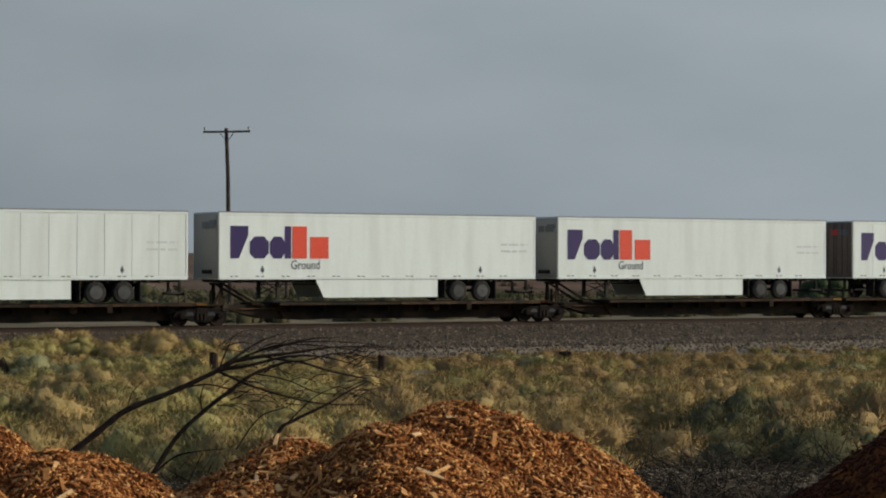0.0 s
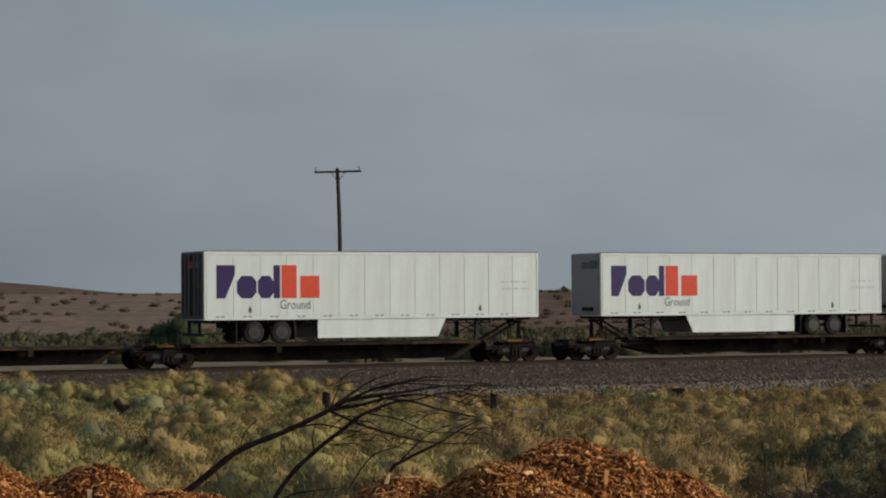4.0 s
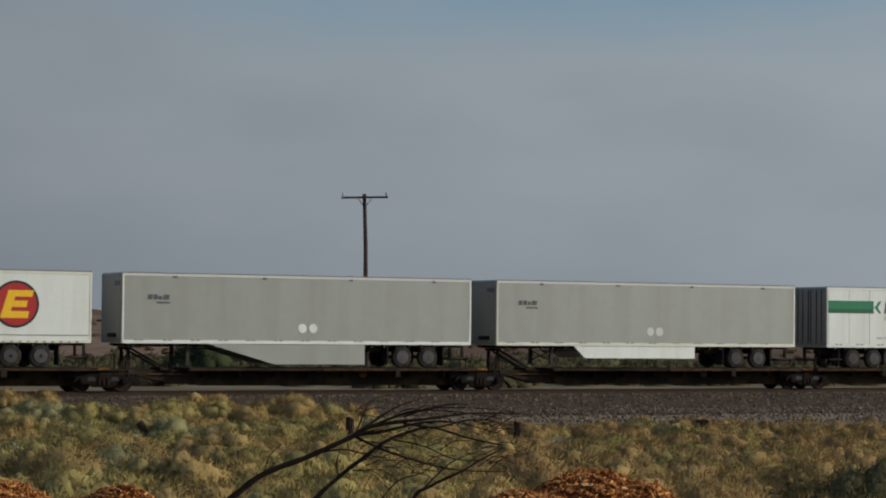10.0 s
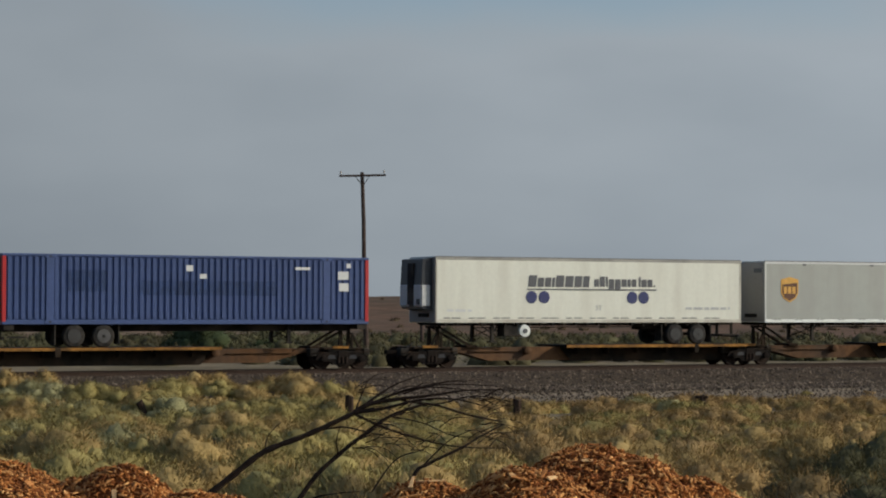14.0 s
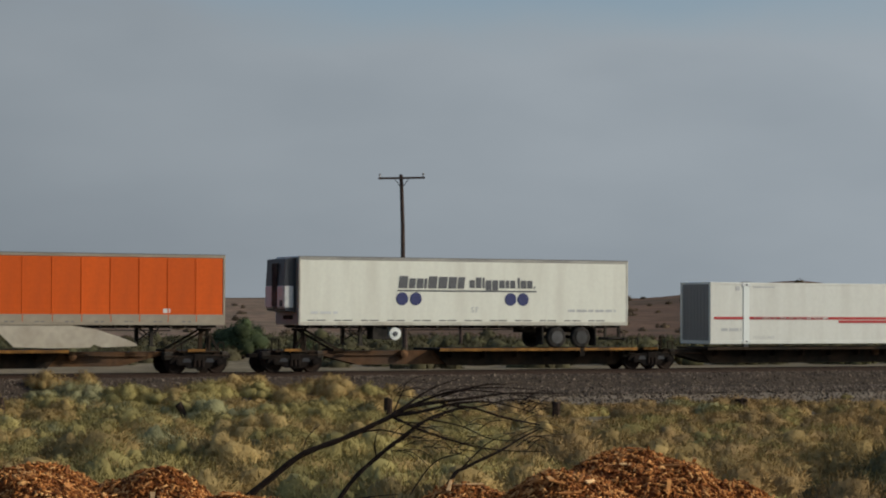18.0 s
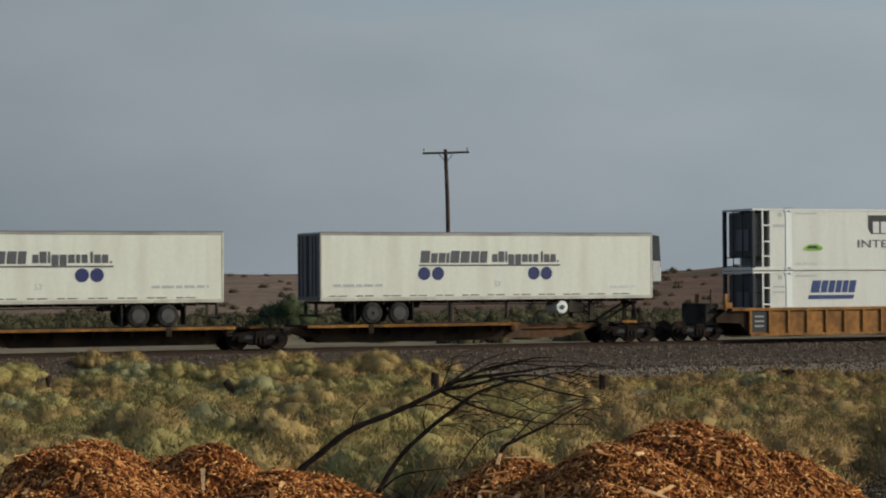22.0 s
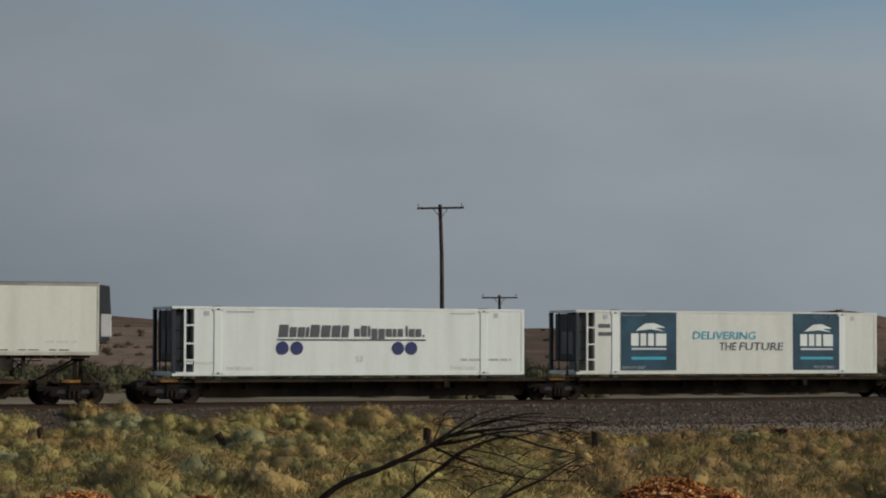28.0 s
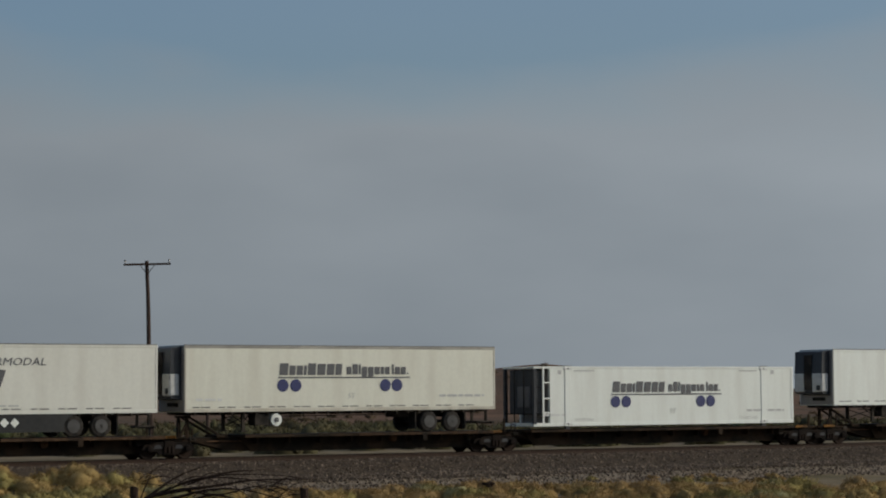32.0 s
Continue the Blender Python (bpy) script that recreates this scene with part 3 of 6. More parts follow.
def road_wheel(parent, x, z, near=True, rim=RIMM):
    w = new("wheel", shared("tyre", tyre_mesh, RUBBER))
    w.parent = parent
    w.matrix_basis = pose(x, -1.27, z) if near else pose(x, 1.27, z, rz=180)
    use("rim", "rim" + rim.name, rim_mesh, rim, w, pose(0, -0.045, 0), "steel wheel rim")
    return w


def running_gear(tr, fx, axle, L, rims=RIMM, flap=True, legs=3.0, bumper=True, axles=2):
    """Axles, wheels, slider, landing gear and rear guard; fx mirrors a place along the trailer; axle: its distance from the rear."""
    for d in (axle, axle + 1.25)[:axles]:
        x = fx(L - d)
        part("axle", tube((x, -1.0, 1.475), (x, 1.0, 1.475), 0.07, n=8), CHASSIS, tr)
        road_wheel(tr, x, 1.475, True, rims)
        road_wheel(tr, x, 1.475, False)
    part("slider_frame", box(fx(L - axle - 2.5), fx(L - axle + 1.0), -0.55, 0.55, FLOOR - 0.32, FLOOR - 0.02), CHASSIS, tr)
    if flap:
        part("mud_flap", box(fx(L - axle - 1.95), fx(L - axle - 1.9), -1.2, -0.6, 1.15, FLOOR - 0.02), RUBBER, tr)
        part("mud_flap", box(fx(L - axle + 0.75), fx(L - axle + 0.8), -1.2, -0.6, 1.1, FLOOR - 0.02), RUBBER, tr)
    if bumper:
        bm = box(fx(L - 0.12), fx(L - 0.02), -1.2, 1.2, 1.33, 1.45)
        for y in (-0.6, 0.6):
            box(fx(L - 0.14), fx(L - 0.04), y - 0.05, y + 0.05, 1.4, FLOOR, bm)
        part("rear_guard", bm, CHASSIS, tr)
        part("step", box(fx(L - 1.0), fx(L - 0.25), -1.2, -1.1, 1.4, 1.47), CHASSIS, tr)
    if legs:
        for y in (-0.95, 0.95):
            leg = part("landing_leg", box(fx(legs) - 0.07, fx(legs) + 0.07, y - 0.07, y + 0.07, 1.17, FLOOR), CHASSIS, tr)
            part("foot", box(fx(legs) - 0.15, fx(legs) + 0.15, y - 0.13, y + 0.13, 1.13, 1.18), CHASSIS, leg)
        part("leg_brace", tube((fx(legs), -0.95, 1.5), (fx(legs) + 0.55, -0.6, FLOOR), 0.03, n=6), CHASSIS, tr)
        part("leg_brace", tube((fx(legs), -0.95, 1.5), (fx(legs) - 0.55, -0.6, FLOOR), 0.03, n=6), CHASSIS, tr)
        bm = tube((fx(legs), -0.95, 1.32), (fx(legs), 0.95, 1.78), 0.025, n=5)
        tube((fx(legs), -0.95, 1.78), (fx(legs), 0.95, 1.32), 0.025, n=5, bm=bm)
        tube((fx(legs), -1.16, 1.72), (fx(legs), -0.95, 1.72), 0.02, n=5, bm=bm)
        tube((fx(legs), -1.16, 1.72), (fx(legs) + 0.16, -1.18, 1.58), 0.018, n=5, bm=bm)
        part("leg_crank", bm, CHASSIS, tr)


def box_trailer(label, L, body, rev=False, panels=0, panel_width=1.22, axle=2.1, skirt=None, skirt_mat=WHITE, rail=None, reefer=False, rims=RIMM,
                legs=3.0, end=None, tank=False, fuel=False, top_band=None, ridged_end=False, category="trailer", axles=2, teeth=False):
    """A semi-trailer on its own wheels, near side at y = -1.3; rev: its wheels stand at the low-x end."""
    tr = tagged(new("semi_trailer"), label, category, group="trailers on the train")
    fx = (lambda x: L - x) if rev else (lambda x: x)
    rail = rail or body
    end = end or ENDGREY
    inset = 0.02 if panels else 0.0
    part("body", box(0.05, L - 0.05, -HALF + 0.012 + inset, HALF - 0.012, FLOOR + 0.14, ROOF - 0.05), body, tr)
    part("roof", box(0.02, L - 0.02, -HALF + 0.05, HALF - 0.05, ROOF - 0.05, ROOF, bevel=0.02), PALEGREY, tr, "pale sheet roof")
    part("bottom_rail", box(0.03, L - 0.03, -HALF - 0.004, HALF + 0.004, FLOOR, FLOOR + 0.15, bevel=0.01), rail, tr)
    part("top_rail", box(0.03, L - 0.03, -HALF - 0.003, -HALF + 0.06, ROOF - 0.14, ROOF - 0.02, bevel=0.01), top_band or rail, tr)
    for x0, x1 in ((0.0, 0.10), (L - 0.10, L)):
        part("corner_post", box(x0, x1, -HALF - 0.002, -HALF + 0.1, FLOOR + 0.02, ROOF - 0.02, bevel=0.015), rail if not panels or body is ORANGE else body, tr)
        part("corner_post", box(x0, x1, HALF - 0.1, HALF + 0.002, FLOOR + 0.02, ROOF - 0.02, bevel=0.015), rail if not panels else body, tr)
    if panels:
        x = 0.12
        w = (L - 0.24) / panels
        for i in range(panels):
            use("panel", f"panel {w:.3f} {body.name}", lambda: box(0.008, w - 0.008, 0, 0.03, 0, ROOF - FLOOR - 0.31, bevel=0.006), body, tr,
                pose(x + i * w, -HALF, FLOOR + 0.16))
    # the low-x end, which faces along the line
    e = part("end_wall", box(-0.02, 0.05, -HALF + 0.06, HALF - 0.06, FLOOR + 0.05, ROOF - 0.06, bevel=0.01), end, tr, "dull grey end wall")
    if rev or ridged_end:
        for y in (-0.95, -0.55, -0.1, 0.1, 0.55, 0.95):
            part("door_bar", tube((-0.05, y, FLOOR + 0.2), (-0.05, y, ROOF - 0.15), 0.025, n=6), RIMM, e)
        for y in (-0.64, 0.64):
            part("door", box(-0.03, -0.018, y - 0.58, y + 0.58, FLOOR + 0.18, ROOF - 0.16), end, e)
    else:
        part("light_cluster", box(-0.05, -0.02, -1.1, -0.5, ROOF - 0.55, ROOF - 0.35), LETTER, e)
        part("air_coupling", box(-0.10, -0.02, -0.7, 0.2, FLOOR + 0.25, FLOOR + 0.42), CHASSIS, e)
    # small marker lamps and grommets along the bottom rail
    part("roof_trim", box(0.01, L - 0.01, -HALF - 0.006, -HALF + 0.03, ROOF - 0.03, ROOF + 0.012), TRIM, tr, "thin dark roof edge")
    part("end_trim", box(-0.004, 0.035, -HALF - 0.007, -HALF + 0.02, FLOOR + 0.05, ROOF - 0.03), TRIM, tr)
    if teeth:
        bm = bmesh.new()
        for i in range(int((L - 0.4) / 0.34)):
            box(0.2 + i * 0.34, 0.31 + i * 0.34, -HALF - 0.010, -HALF - 0.004, FLOOR + 0.02, FLOOR + 0.07, bm)
        tagged(part("rivet_row", bm, TRIM, tr), "row of small dark rivet marks", kind="stuff")
        # Dark strip painted in as the shadow line of the rail's lip.
        part("rail_groove", box(0.12, L - 0.12, -HALF - 0.002, -HALF + 0.02, FLOOR + 0.30, FLOOR + 0.33), TRIM, tr)
    else:
        bm = bmesh.new()
        for i in range(int((L - 0.6) / 1.24)):
            for x, half in ((0.56 + i * 1.24, 0.15), (1.02 + i * 1.24, 0.21)) if reefer else ((0.62 + i * 1.24, 0.075), (0.86 + i * 1.24, 0.075)):
                lift = 0.07 if reefer else 0.0
                box(x - half, x + half, -HALF - 0.008, -HALF + 0.004, FLOOR + 0.12 + lift, FLOOR + 0.165 + lift, bm)
        tagged(part("reflector_strip", bm, TRIM, tr), "row of short dark reflector dashes", kind="stuff")
    part("kingpin_plate", box(fx(0.3), fx(1.6), -0.6, 0.6, FLOOR - 0.12, FLOOR), CHASSIS, tr)
    bm = box(0.3, L - 0.3, -1.05, 1.05, FLOOR - 0.10, FLOOR - 0.002)
    for i in range(int(L / 0.6) - 1):
        box(0.5 + i * 0.6, 0.58 + i * 0.6, -1.26, 1.26, FLOOR - 0.13, FLOOR - 0.004, bm)
    part("underframe", bm, CHASSIS, tr, "dark floor frame with crossmembers")
    part("air_line", tube((fx(2.2), -0.75, FLOOR - 0.22), (fx(L - axle - 2.2), -0.75, FLOOR - 0.17), 0.022, n=5), CHASSIS, tr)
    running_gear(tr, fx, axle, L, rims, legs=legs, axles=axles)
    if skirt:
        a, b, depth, nose = skirt
        pts = [(fx(a), FLOOR - 0.005), (fx(a + nose), FLOOR - depth), (fx(b), FLOOR - depth), (fx(b), FLOOR - 0.005)]
        part("side_skirt", prism(pts, -HALF + 0.03, -HALF + 0.06), skirt_mat, tr, "pale side skirt")
        part("side_skirt", prism(pts, HALF - 0.06, HALF - 0.03), skirt_mat, tr)
    if tank:
        part("fuel_tank", lathe([(0.02, -0.62), (0.27, -0.6), (0.29, -0.55), (0.29, 0.5), (0.2, 0.56)], (fx(4.55), -0.6, FLOOR - 0.36), n=20), WHITE, tr, "white round fuel tank end")
        part("tank_cap", lathe([(0.02, -0.02), (0.10, -0.015), (0.11, 0.02)], (fx(4.55), -1.235, FLOOR - 0.36), n=14), LETTER, tr, "dark centre of the tank end")
        part("tool_box", box(fx(3.5), fx(4.2), -1.15, -0.5, FLOOR - 0.6, FLOOR - 0.1, bevel=0.02), CHASSIS, tr)
    if reefer:
        sgn = 1 if rev else -1
        x0 = L if rev else 0.0
        u = part("cooling_unit", prism([(x0 + sgn * 0.03, FLOOR + 0.55), (x0 + sgn * 0.50, FLOOR + 0.62), (x0 + sgn * 0.58, FLOOR + 1.5), (x0 + sgn * 0.50, ROOF - 0.12), (x0 + sgn * 0.03, ROOF - 0.06)], -1.05, 1.05), REEFER, tr, "black cooling unit on the nose")
        for ya, yb in ((-1.07, -0.30), (0.30, 1.07)):
            part("shroud", box(x0 + sgn * 0.10, x0 + sgn * 0.60, ya, yb, FLOOR + 0.7, FLOOR + 1.7, bevel=0.06), FADED, u, "pale grey plastic shroud")
        part("grille", box(x0 + sgn * 0.52, x0 + sgn * 0.6, -0.28, 0.28, FLOOR + 0.8, ROOF - 0.3), CHASSIS, u)
        part("control_box", box(x0 + sgn * 0.54, x0 + sgn * 0.64, -0.95, -0.7, FLOOR + 0.8, FLOOR + 1.05), REEFER, u)
    return tr


# -- containers --
BASE = 1.15                       # container floor above the rail on a flat car
CH = 2.90


def container(label, z0, body, L=16.15, corrugated=False, end=None, reefer=False, ends_open=False, cap=None):
    c = tagged(new("shipping_container"), label, "container", group="containers on the train")
    z1 = z0 + CH - 0.045
    h = HALF
    inset = 0.068 if corrugated else 0.015
    part("body", box(0.06 if not ends_open else 0.95, L - 0.06, -h + inset, h - inset, z0 + 0.1, z1 - 0.06), body, c)
    if corrugated:
        n = int((L - 0.3) / 0.278)
        for i in range(n):
            use("corrugation", f"corrugation {body.name}", lambda: rib_mesh(CH - 0.42), body, c,
                pose(0.2 + i * 0.278, -h + inset, z0 + 0.24))
    part("bottom_side_rail", box(0.0, L, -h, h, z0, z0 + 0.16, bevel=0.01), body, c)
    part("top_side_rail", box(0.0, L, -h - 0.001, h + 0.001, z1 - 0.10, z1, bevel=0.01), body, c)
    for x0, x1 in ((0.0, 0.16), (L - 0.16, L)):
        for y0, y1 in ((-h - 0.002, -h + 0.16), (h - 0.16, h + 0.002)):
            p = part("corner_post", box(x0, x1, y0, y1, z0 + 0.1, z1 - 0.1, bevel=0.012), REEFER if ends_open and x0 == 0.0 else cap or body, c)
    # lifting posts at the 40 foot points
    for x in (1.98, L - 1.98):
        post = part("lift_post", box(x - 0.17, x + 0.17, -h - 0.014, -h + 0.05, z0, z1, bevel=0.014), body if corrugated else WHITE, c)
        for zz in (z0 + 0.02, z1 - 0.19):
            part("lift_casting", box(x - 0.26, x + 0.26, -h - 0.022, -h + 0.08, zz, zz + 0.15, bevel=0.03), body if corrugated else PALEGREY, post)
            if not corrugated and zz > z0 + 1:
                part("roof_notch", box(x - 0.22, x + 0.22, -h - 0.004, -h + 0.1, z1, z1 + 0.04), TRIM, post)
            elif not corrugated:
                part("twist_lock", box(x - 0.14, x + 0.14, -h + 0.005, -h + 0.15, z0 - 0.16, z0 - 0.002, bevel=0.02), BLACK, post)
            # Small black block drawn for the unlit hole in the casting.
            part("casting_hole", box(x - 0.05, x + 0.05, -h - 0.024, -h + 0.03, zz + 0.05, zz + 0.12), BLACK, post)
    e = part("end_wall", box(0.93 if ends_open else 0.02, 0.97 if ends_open else 0.06, -h + 0.16, h - 0.16, z0 + 0.1, z1 - 0.1), end or ENDGREY, c, "dull grey end wall")
    if ends_open:
        # open machinery frame round the cooling unit
        for zz in (z0 + 0.62, z0 + 1.3, z0 + 2.05):
            part("frame_rung", box(0.60, 0.98, -h + 0.01, -h + 0.06, zz, zz + 0.07), body, c)
            part("side_bar", box(0.16, 0.52, -h + 0.02, -h + 0.05, zz - 0.2, zz - 0.16), CHASSIS, c)
        part("frame_post", box(0.52, 0.61, -h, -h + 0.06, z0 + 0.1, z1 - 0.08), body, c)
        u = part("cooling_unit", box(0.12, 0.9, -0.95, 0.95, z0 + 0.6, z1 - 0.15, bevel=0.05), REEFER, e, "black cooling unit in an open frame")
        part("unit_cover", box(0.06, 0.14, -0.85, 0.2, z0 + 0.9, z0 + 1.9, bevel=0.02), LETTER, u)
        for y in (-0.4, 0.4):
            part("end_rung", tube((0.04, y, z0 + 0.1), (0.04, y, z1 - 0.1), 0.03, n=6), CHASSIS, e)
        part("end_rung", tube((0.04, -h + 0.1, z0 + 0.6), (0.04, h - 0.1, z0 + 0.6), 0.03, n=6), CHASSIS, e)
    else:
        # Dark panels on the solid side imitate shade inside the end frame's openings.
        for k in range(3 if not corrugated else 0):
            zz = z0 + 0.30 + k * 0.86
            part("frame_opening", box(L - 0.52, L - 0.24, -h + 0.004, -h + 0.02, zz, zz + 0.72), REEFER, c, "dark panel painted for a shaded frame opening")
        for y in np.arange(-1.0, 1.01, 0.285):
            use("end_rib", f"end rib {(end or ENDGREY).name}", lambda: box(-0.03, 0.0, -0.06, 0.06, 0, CH - 0.3, bevel=0.012), end or ENDGREY, e, pose(0.02, float(y), z0 + 0.15))
    return c


def rib_mesh(h):
    bm = bmesh.new()
    prof = [(0.0, 0.0), (0.03, -0.064), (0.150, -0.064), (0.18, 0.0)]
    lo = [bm.verts.new((x, y, 0)) for x, y in prof]
    hi = [bm.verts.new((x, y, h)) for x, y in prof]
    for i in range(3):
        bm.faces.new((lo[i], lo[i + 1], hi[i + 1], hi[i]))
    bm.faces.new(lo[::-1])
    bm.faces.new(hi)
    bmesh.ops.recalc_face_normals(bm, faces=bm.faces[:])
    return bm


# -- rail wagons --
def bogie_thing():
    b = tagged(new("rail_bogie"), "grimy dark cast-steel freight bogie with two wheelsets", "bogie", group="bogies under the train")
    for sgn in (-1, 1):
        y = sgn * 1.0
        prof = [(-1.25, 0.42), (-1.15, 0.62), (-0.75, 0.74), (0.75, 0.74), (1.15, 0.62), (1.25, 0.42), (1.05, 0.36), (0.62, 0.34), (0.42, 0.20), (-0.42, 0.20), (-0.62, 0.34), (-1.05, 0.36)]
        fr = part("side_frame", prism(prof, y - 0.07, y + 0.07), BOGIE, b)
        for x in (-0.18, 0.0, 0.18):
            part("spring", tube((x, y + sgn * 0.08, 0.28), (x, y + sgn * 0.08, 0.55), 0.07, n=8), WHEELSTEEL, fr)
        for x in (-0.89, 0.89):
            part("axle_box", lathe([(0.05, -0.12), (0.14, -0.10), (0.15, 0.05), (0.15, 0.12)], (x, y + (-0.08 if sgn < 0 else 0.06), 0.46), n=14), BOGIE, fr)
        # Black plates put the dark of openings onto the solid side frame.
        for x in (-0.5, 0.5):
            part("window", prism([(x - 0.2, 0.46), (x + 0.2, 0.46), (x + 0.12, 0.62), (x - 0.12, 0.62)], y + sgn * 0.072 - 0.004, y + sgn * 0.072 + 0.004), BLACK, fr, "black plate for the shade in a frame opening")
    part("bolster", box(-0.22, 0.22, -1.1, 1.1, 0.5, 0.80, bevel=0.03), BOGIE, b)
    for x in (-0.89, 0.89):
        ax = part("axle", tube((x, -0.9, 0.46), (x, 0.9, 0.46), 0.08, n=10), WHEELSTEEL, b)
        for sgn in (-1, 1):
            part("wheel", lathe([(0.10, -0.09), (0.36, -0.05), (0.44, -0.075), (0.455, 0.02), (0.49, 0.03), (0.49, 0.06), (0.38, 0.05), (0.10, 0.09)] if sgn < 0 else
                                [(0.10, -0.09), (0.38, -0.05), (0.49, -0.06), (0.49, -0.03), (0.455, -0.02), (0.44, 0.075), (0.36, 0.05), (0.10, 0.09)], (x, sgn * 0.75, 0.46), n=28), WHEELSTEEL, ax, "rusty steel rail wheel")
    return b


def hitch(car, x, sgn, top):
    """The trailer hitch: an upright and two raking struts; sgn: the way the struts fall."""
    h = part("hitch", box(x - 0.18, x + 0.18, -0.45, 0.45, top - 0.10, top, bevel=0.02), CARSTEEL, car, "raised trailer hitch")
    for y in (-0.42, 0.42):
        part("upright", prism([(x - 0.10, 0.9), (x + 0.10, 0.9), (x + 0.06, top - 0.08), (x - 0.06, top - 0.08)], y - 0.05, y + 0.05), CARSTEEL, h)
        part("strut", prism([(x + sgn * 0.05, top - 0.08), (x + sgn * 0.2, top - 0.08), (x + sgn * 1.75, 0.95), (x + sgn * 1.55, 0.95)], y - 0.05, y + 0.05), CARSTEEL, h)
    part("lock_lever", prism([(x - sgn * 0.5, 0.92), (x - sgn * 0.38, 0.92), (x - sgn * 0.02, top - 0.3), (x - sgn * 0.12, top - 0.3)], -0.62, -0.54), CARSTEEL, h)
    part("shoe", box(x + sgn * 1.35, x + sgn * 1.9, -0.6, 0.6, 0.88, 1.0, bevel=0.02), CARSTEEL, h)


def spine_car(x1, deck, hitches, paint, label, flat=False):
    """One platform from bogie to bogie; deck: where its wheel platform lies; hitches: (place, way, top)."""
    c = tagged(new("spine_wagon"), label, "rail wagon", group="wagons of the train")
    prof = [(-0.3, 0.78), (-0.3, 0.90), (x1 + 0.3, 0.90), (x1 + 0.3, 0.78), (x1 - 1.5, 0.72), (x1 - 3.2, 0.30), (3.2, 0.30), (1.5, 0.72)]
    part("centre_sill", prism(prof, -0.42, 0.42), CARSTEEL if flat else paint, c, "deep fish-belly centre sill")
    a, b = deck
    # wheel platform in two lengths, edged in worn yellow
    mid = a + 0.29 * (b - a) if hitches and hitches[0][1] < 0 else b - 0.29 * (b - a)
    for p, q in ((a, mid - 0.03), (mid + 0.03, b)):
        pl = part("wheel_platform", box(p, q, -1.33, 1.33, 0.90, 1.0, bevel=0.01), CARSTEEL, c)
        if q - p > 8:
            part("platform_edge", box(p + 0.02, q - 3.6, -1.36, -1.332, 0.88, 1.005), CARSTEEL, pl)
            p = q - 3.5
        part("platform_edge", box(p + 0.02, q - 0.02, -1.36, -1.332, 0.88, 1.005), (DECKYELLOW if paint is CARBROWN else EDGEGRIME) if not flat else CARSTEEL, pl, "worn yellow platform edge")
    for sgn in (-1, 1):
        part("side_girder", prism([(a + 0.1, 0.895), (b - 0.1, 0.895), (b - 0.7, 0.24), (a + 0.7, 0.24)], sgn * 0.55 - 0.02, sgn * 0.55 + 0.02), CARSTEEL, c)
    for k in range(int((b - a) / 1.6)):
        part("outrigger", prism([(a + 0.8 + k * 1.6, 0.6), (a + 0.9 + k * 1.6, 0.6), (a + 0.9 + k * 1.6, 0.895), (a + 0.8 + k * 1.6, 0.895)], -0.95, 0.95), CARSTEEL, c)
    bk = part("bracket", box(mid - 0.12, mid + 0.12, -1.37, -1.2, 0.62, 1.0, bevel=0.01), CARSTEEL, c)
    for x, sgn, top in hitches:
        hitch(c, x, sgn, top)
    for x in (0.0, x1):
        part("end_platform", box(x - 0.9, x + 0.9, -1.15, 1.15, 0.88, 0.94), CARSTEEL, c)
        part("coupler", box(x - 1.75, x + 1.75, -0.14, 0.14, 0.62, 0.80, bevel=0.02), BOGIE, c)
        bm = bmesh.new()
        hose = [Vector((x - 1.2 + k * 0.3, -0.55, 0.62 - 0.30 * math.sin(k * math.pi / 8))) for k in range(9)]
        for p0, p1 in zip(hose, hose[1:]):
            tube(p0, p1, 0.03, n=5, bm=bm)
        part("air_hose", bm, RUBBER, c)
        part("brake_post", box(x + 0.42, x + 0.50, -1.12, -1.04, 0.9, 1.55), CARSTEEL, c)
        part("handbrake_bracket", box(x - 0.5, x + 0.25, -1.2, -1.1, 0.90, 1.01), DECKYELLOW, c, "worn yellow step edge")
        bm = bmesh.new()
        for gx in (-1.05, -0.75, 0.85, 1.1):       # grab irons and their feet
            tube((x + gx, -1.08, 0.90), (x + gx, -1.08, 1.42 if gx < 0 else 1.28), 0.022, n=5, bm=bm)
        tube((x - 1.05, -1.08, 1.42), (x - 0.75, -1.08, 1.42), 0.022, n=5, bm=bm)
        tube((x + 0.85, -1.08, 1.28), (x + 1.1, -1.08, 1.28), 0.022, n=5, bm=bm)
        tube((x - 1.5, -1.0, 0.70), (x + 1.5, -1.0, 0.76), 0.025, n=5, bm=bm)
        part("grab_iron", bm, CARSTEEL, c)
        bm = box(x - 0.62, x + 0.62, -1.0, -0.6, 0.74, 0.88, bevel=0.02)
        box(x - 1.45, x - 1.05, -0.95, -0.5, 0.56, 0.90, bm, 0.03)
        box(x + 1.1, x + 1.38, -0.9, -0.45, 0.60, 0.90, bm, 0.03)
        part("brake_gear", bm, CHASSIS, c)
    for x in (3.6, x1 - 3.6):
        part("brake_pipe", tube((x - 1.5, -0.5, 0.72), (x + 1.5, -0.5, 0.72), 0.03, n=6), CARBROWN, c)
    part("air_tank", lathe([(0.05, -0.45), (0.18, -0.4), (0.18, 0.4), (0.05, 0.45)], (x1 * 0.3 if deck[0] > 4 else x1 * 0.68, -0.35, 0.75), n=12), CARBROWN, c)
    part("number_board", box(mid + 0.6, mid + 1.9, -1.364, -1.361, 0.905, 0.96), EDGEGRIME, c, "row of faded reporting marks") if flat else None
    return c


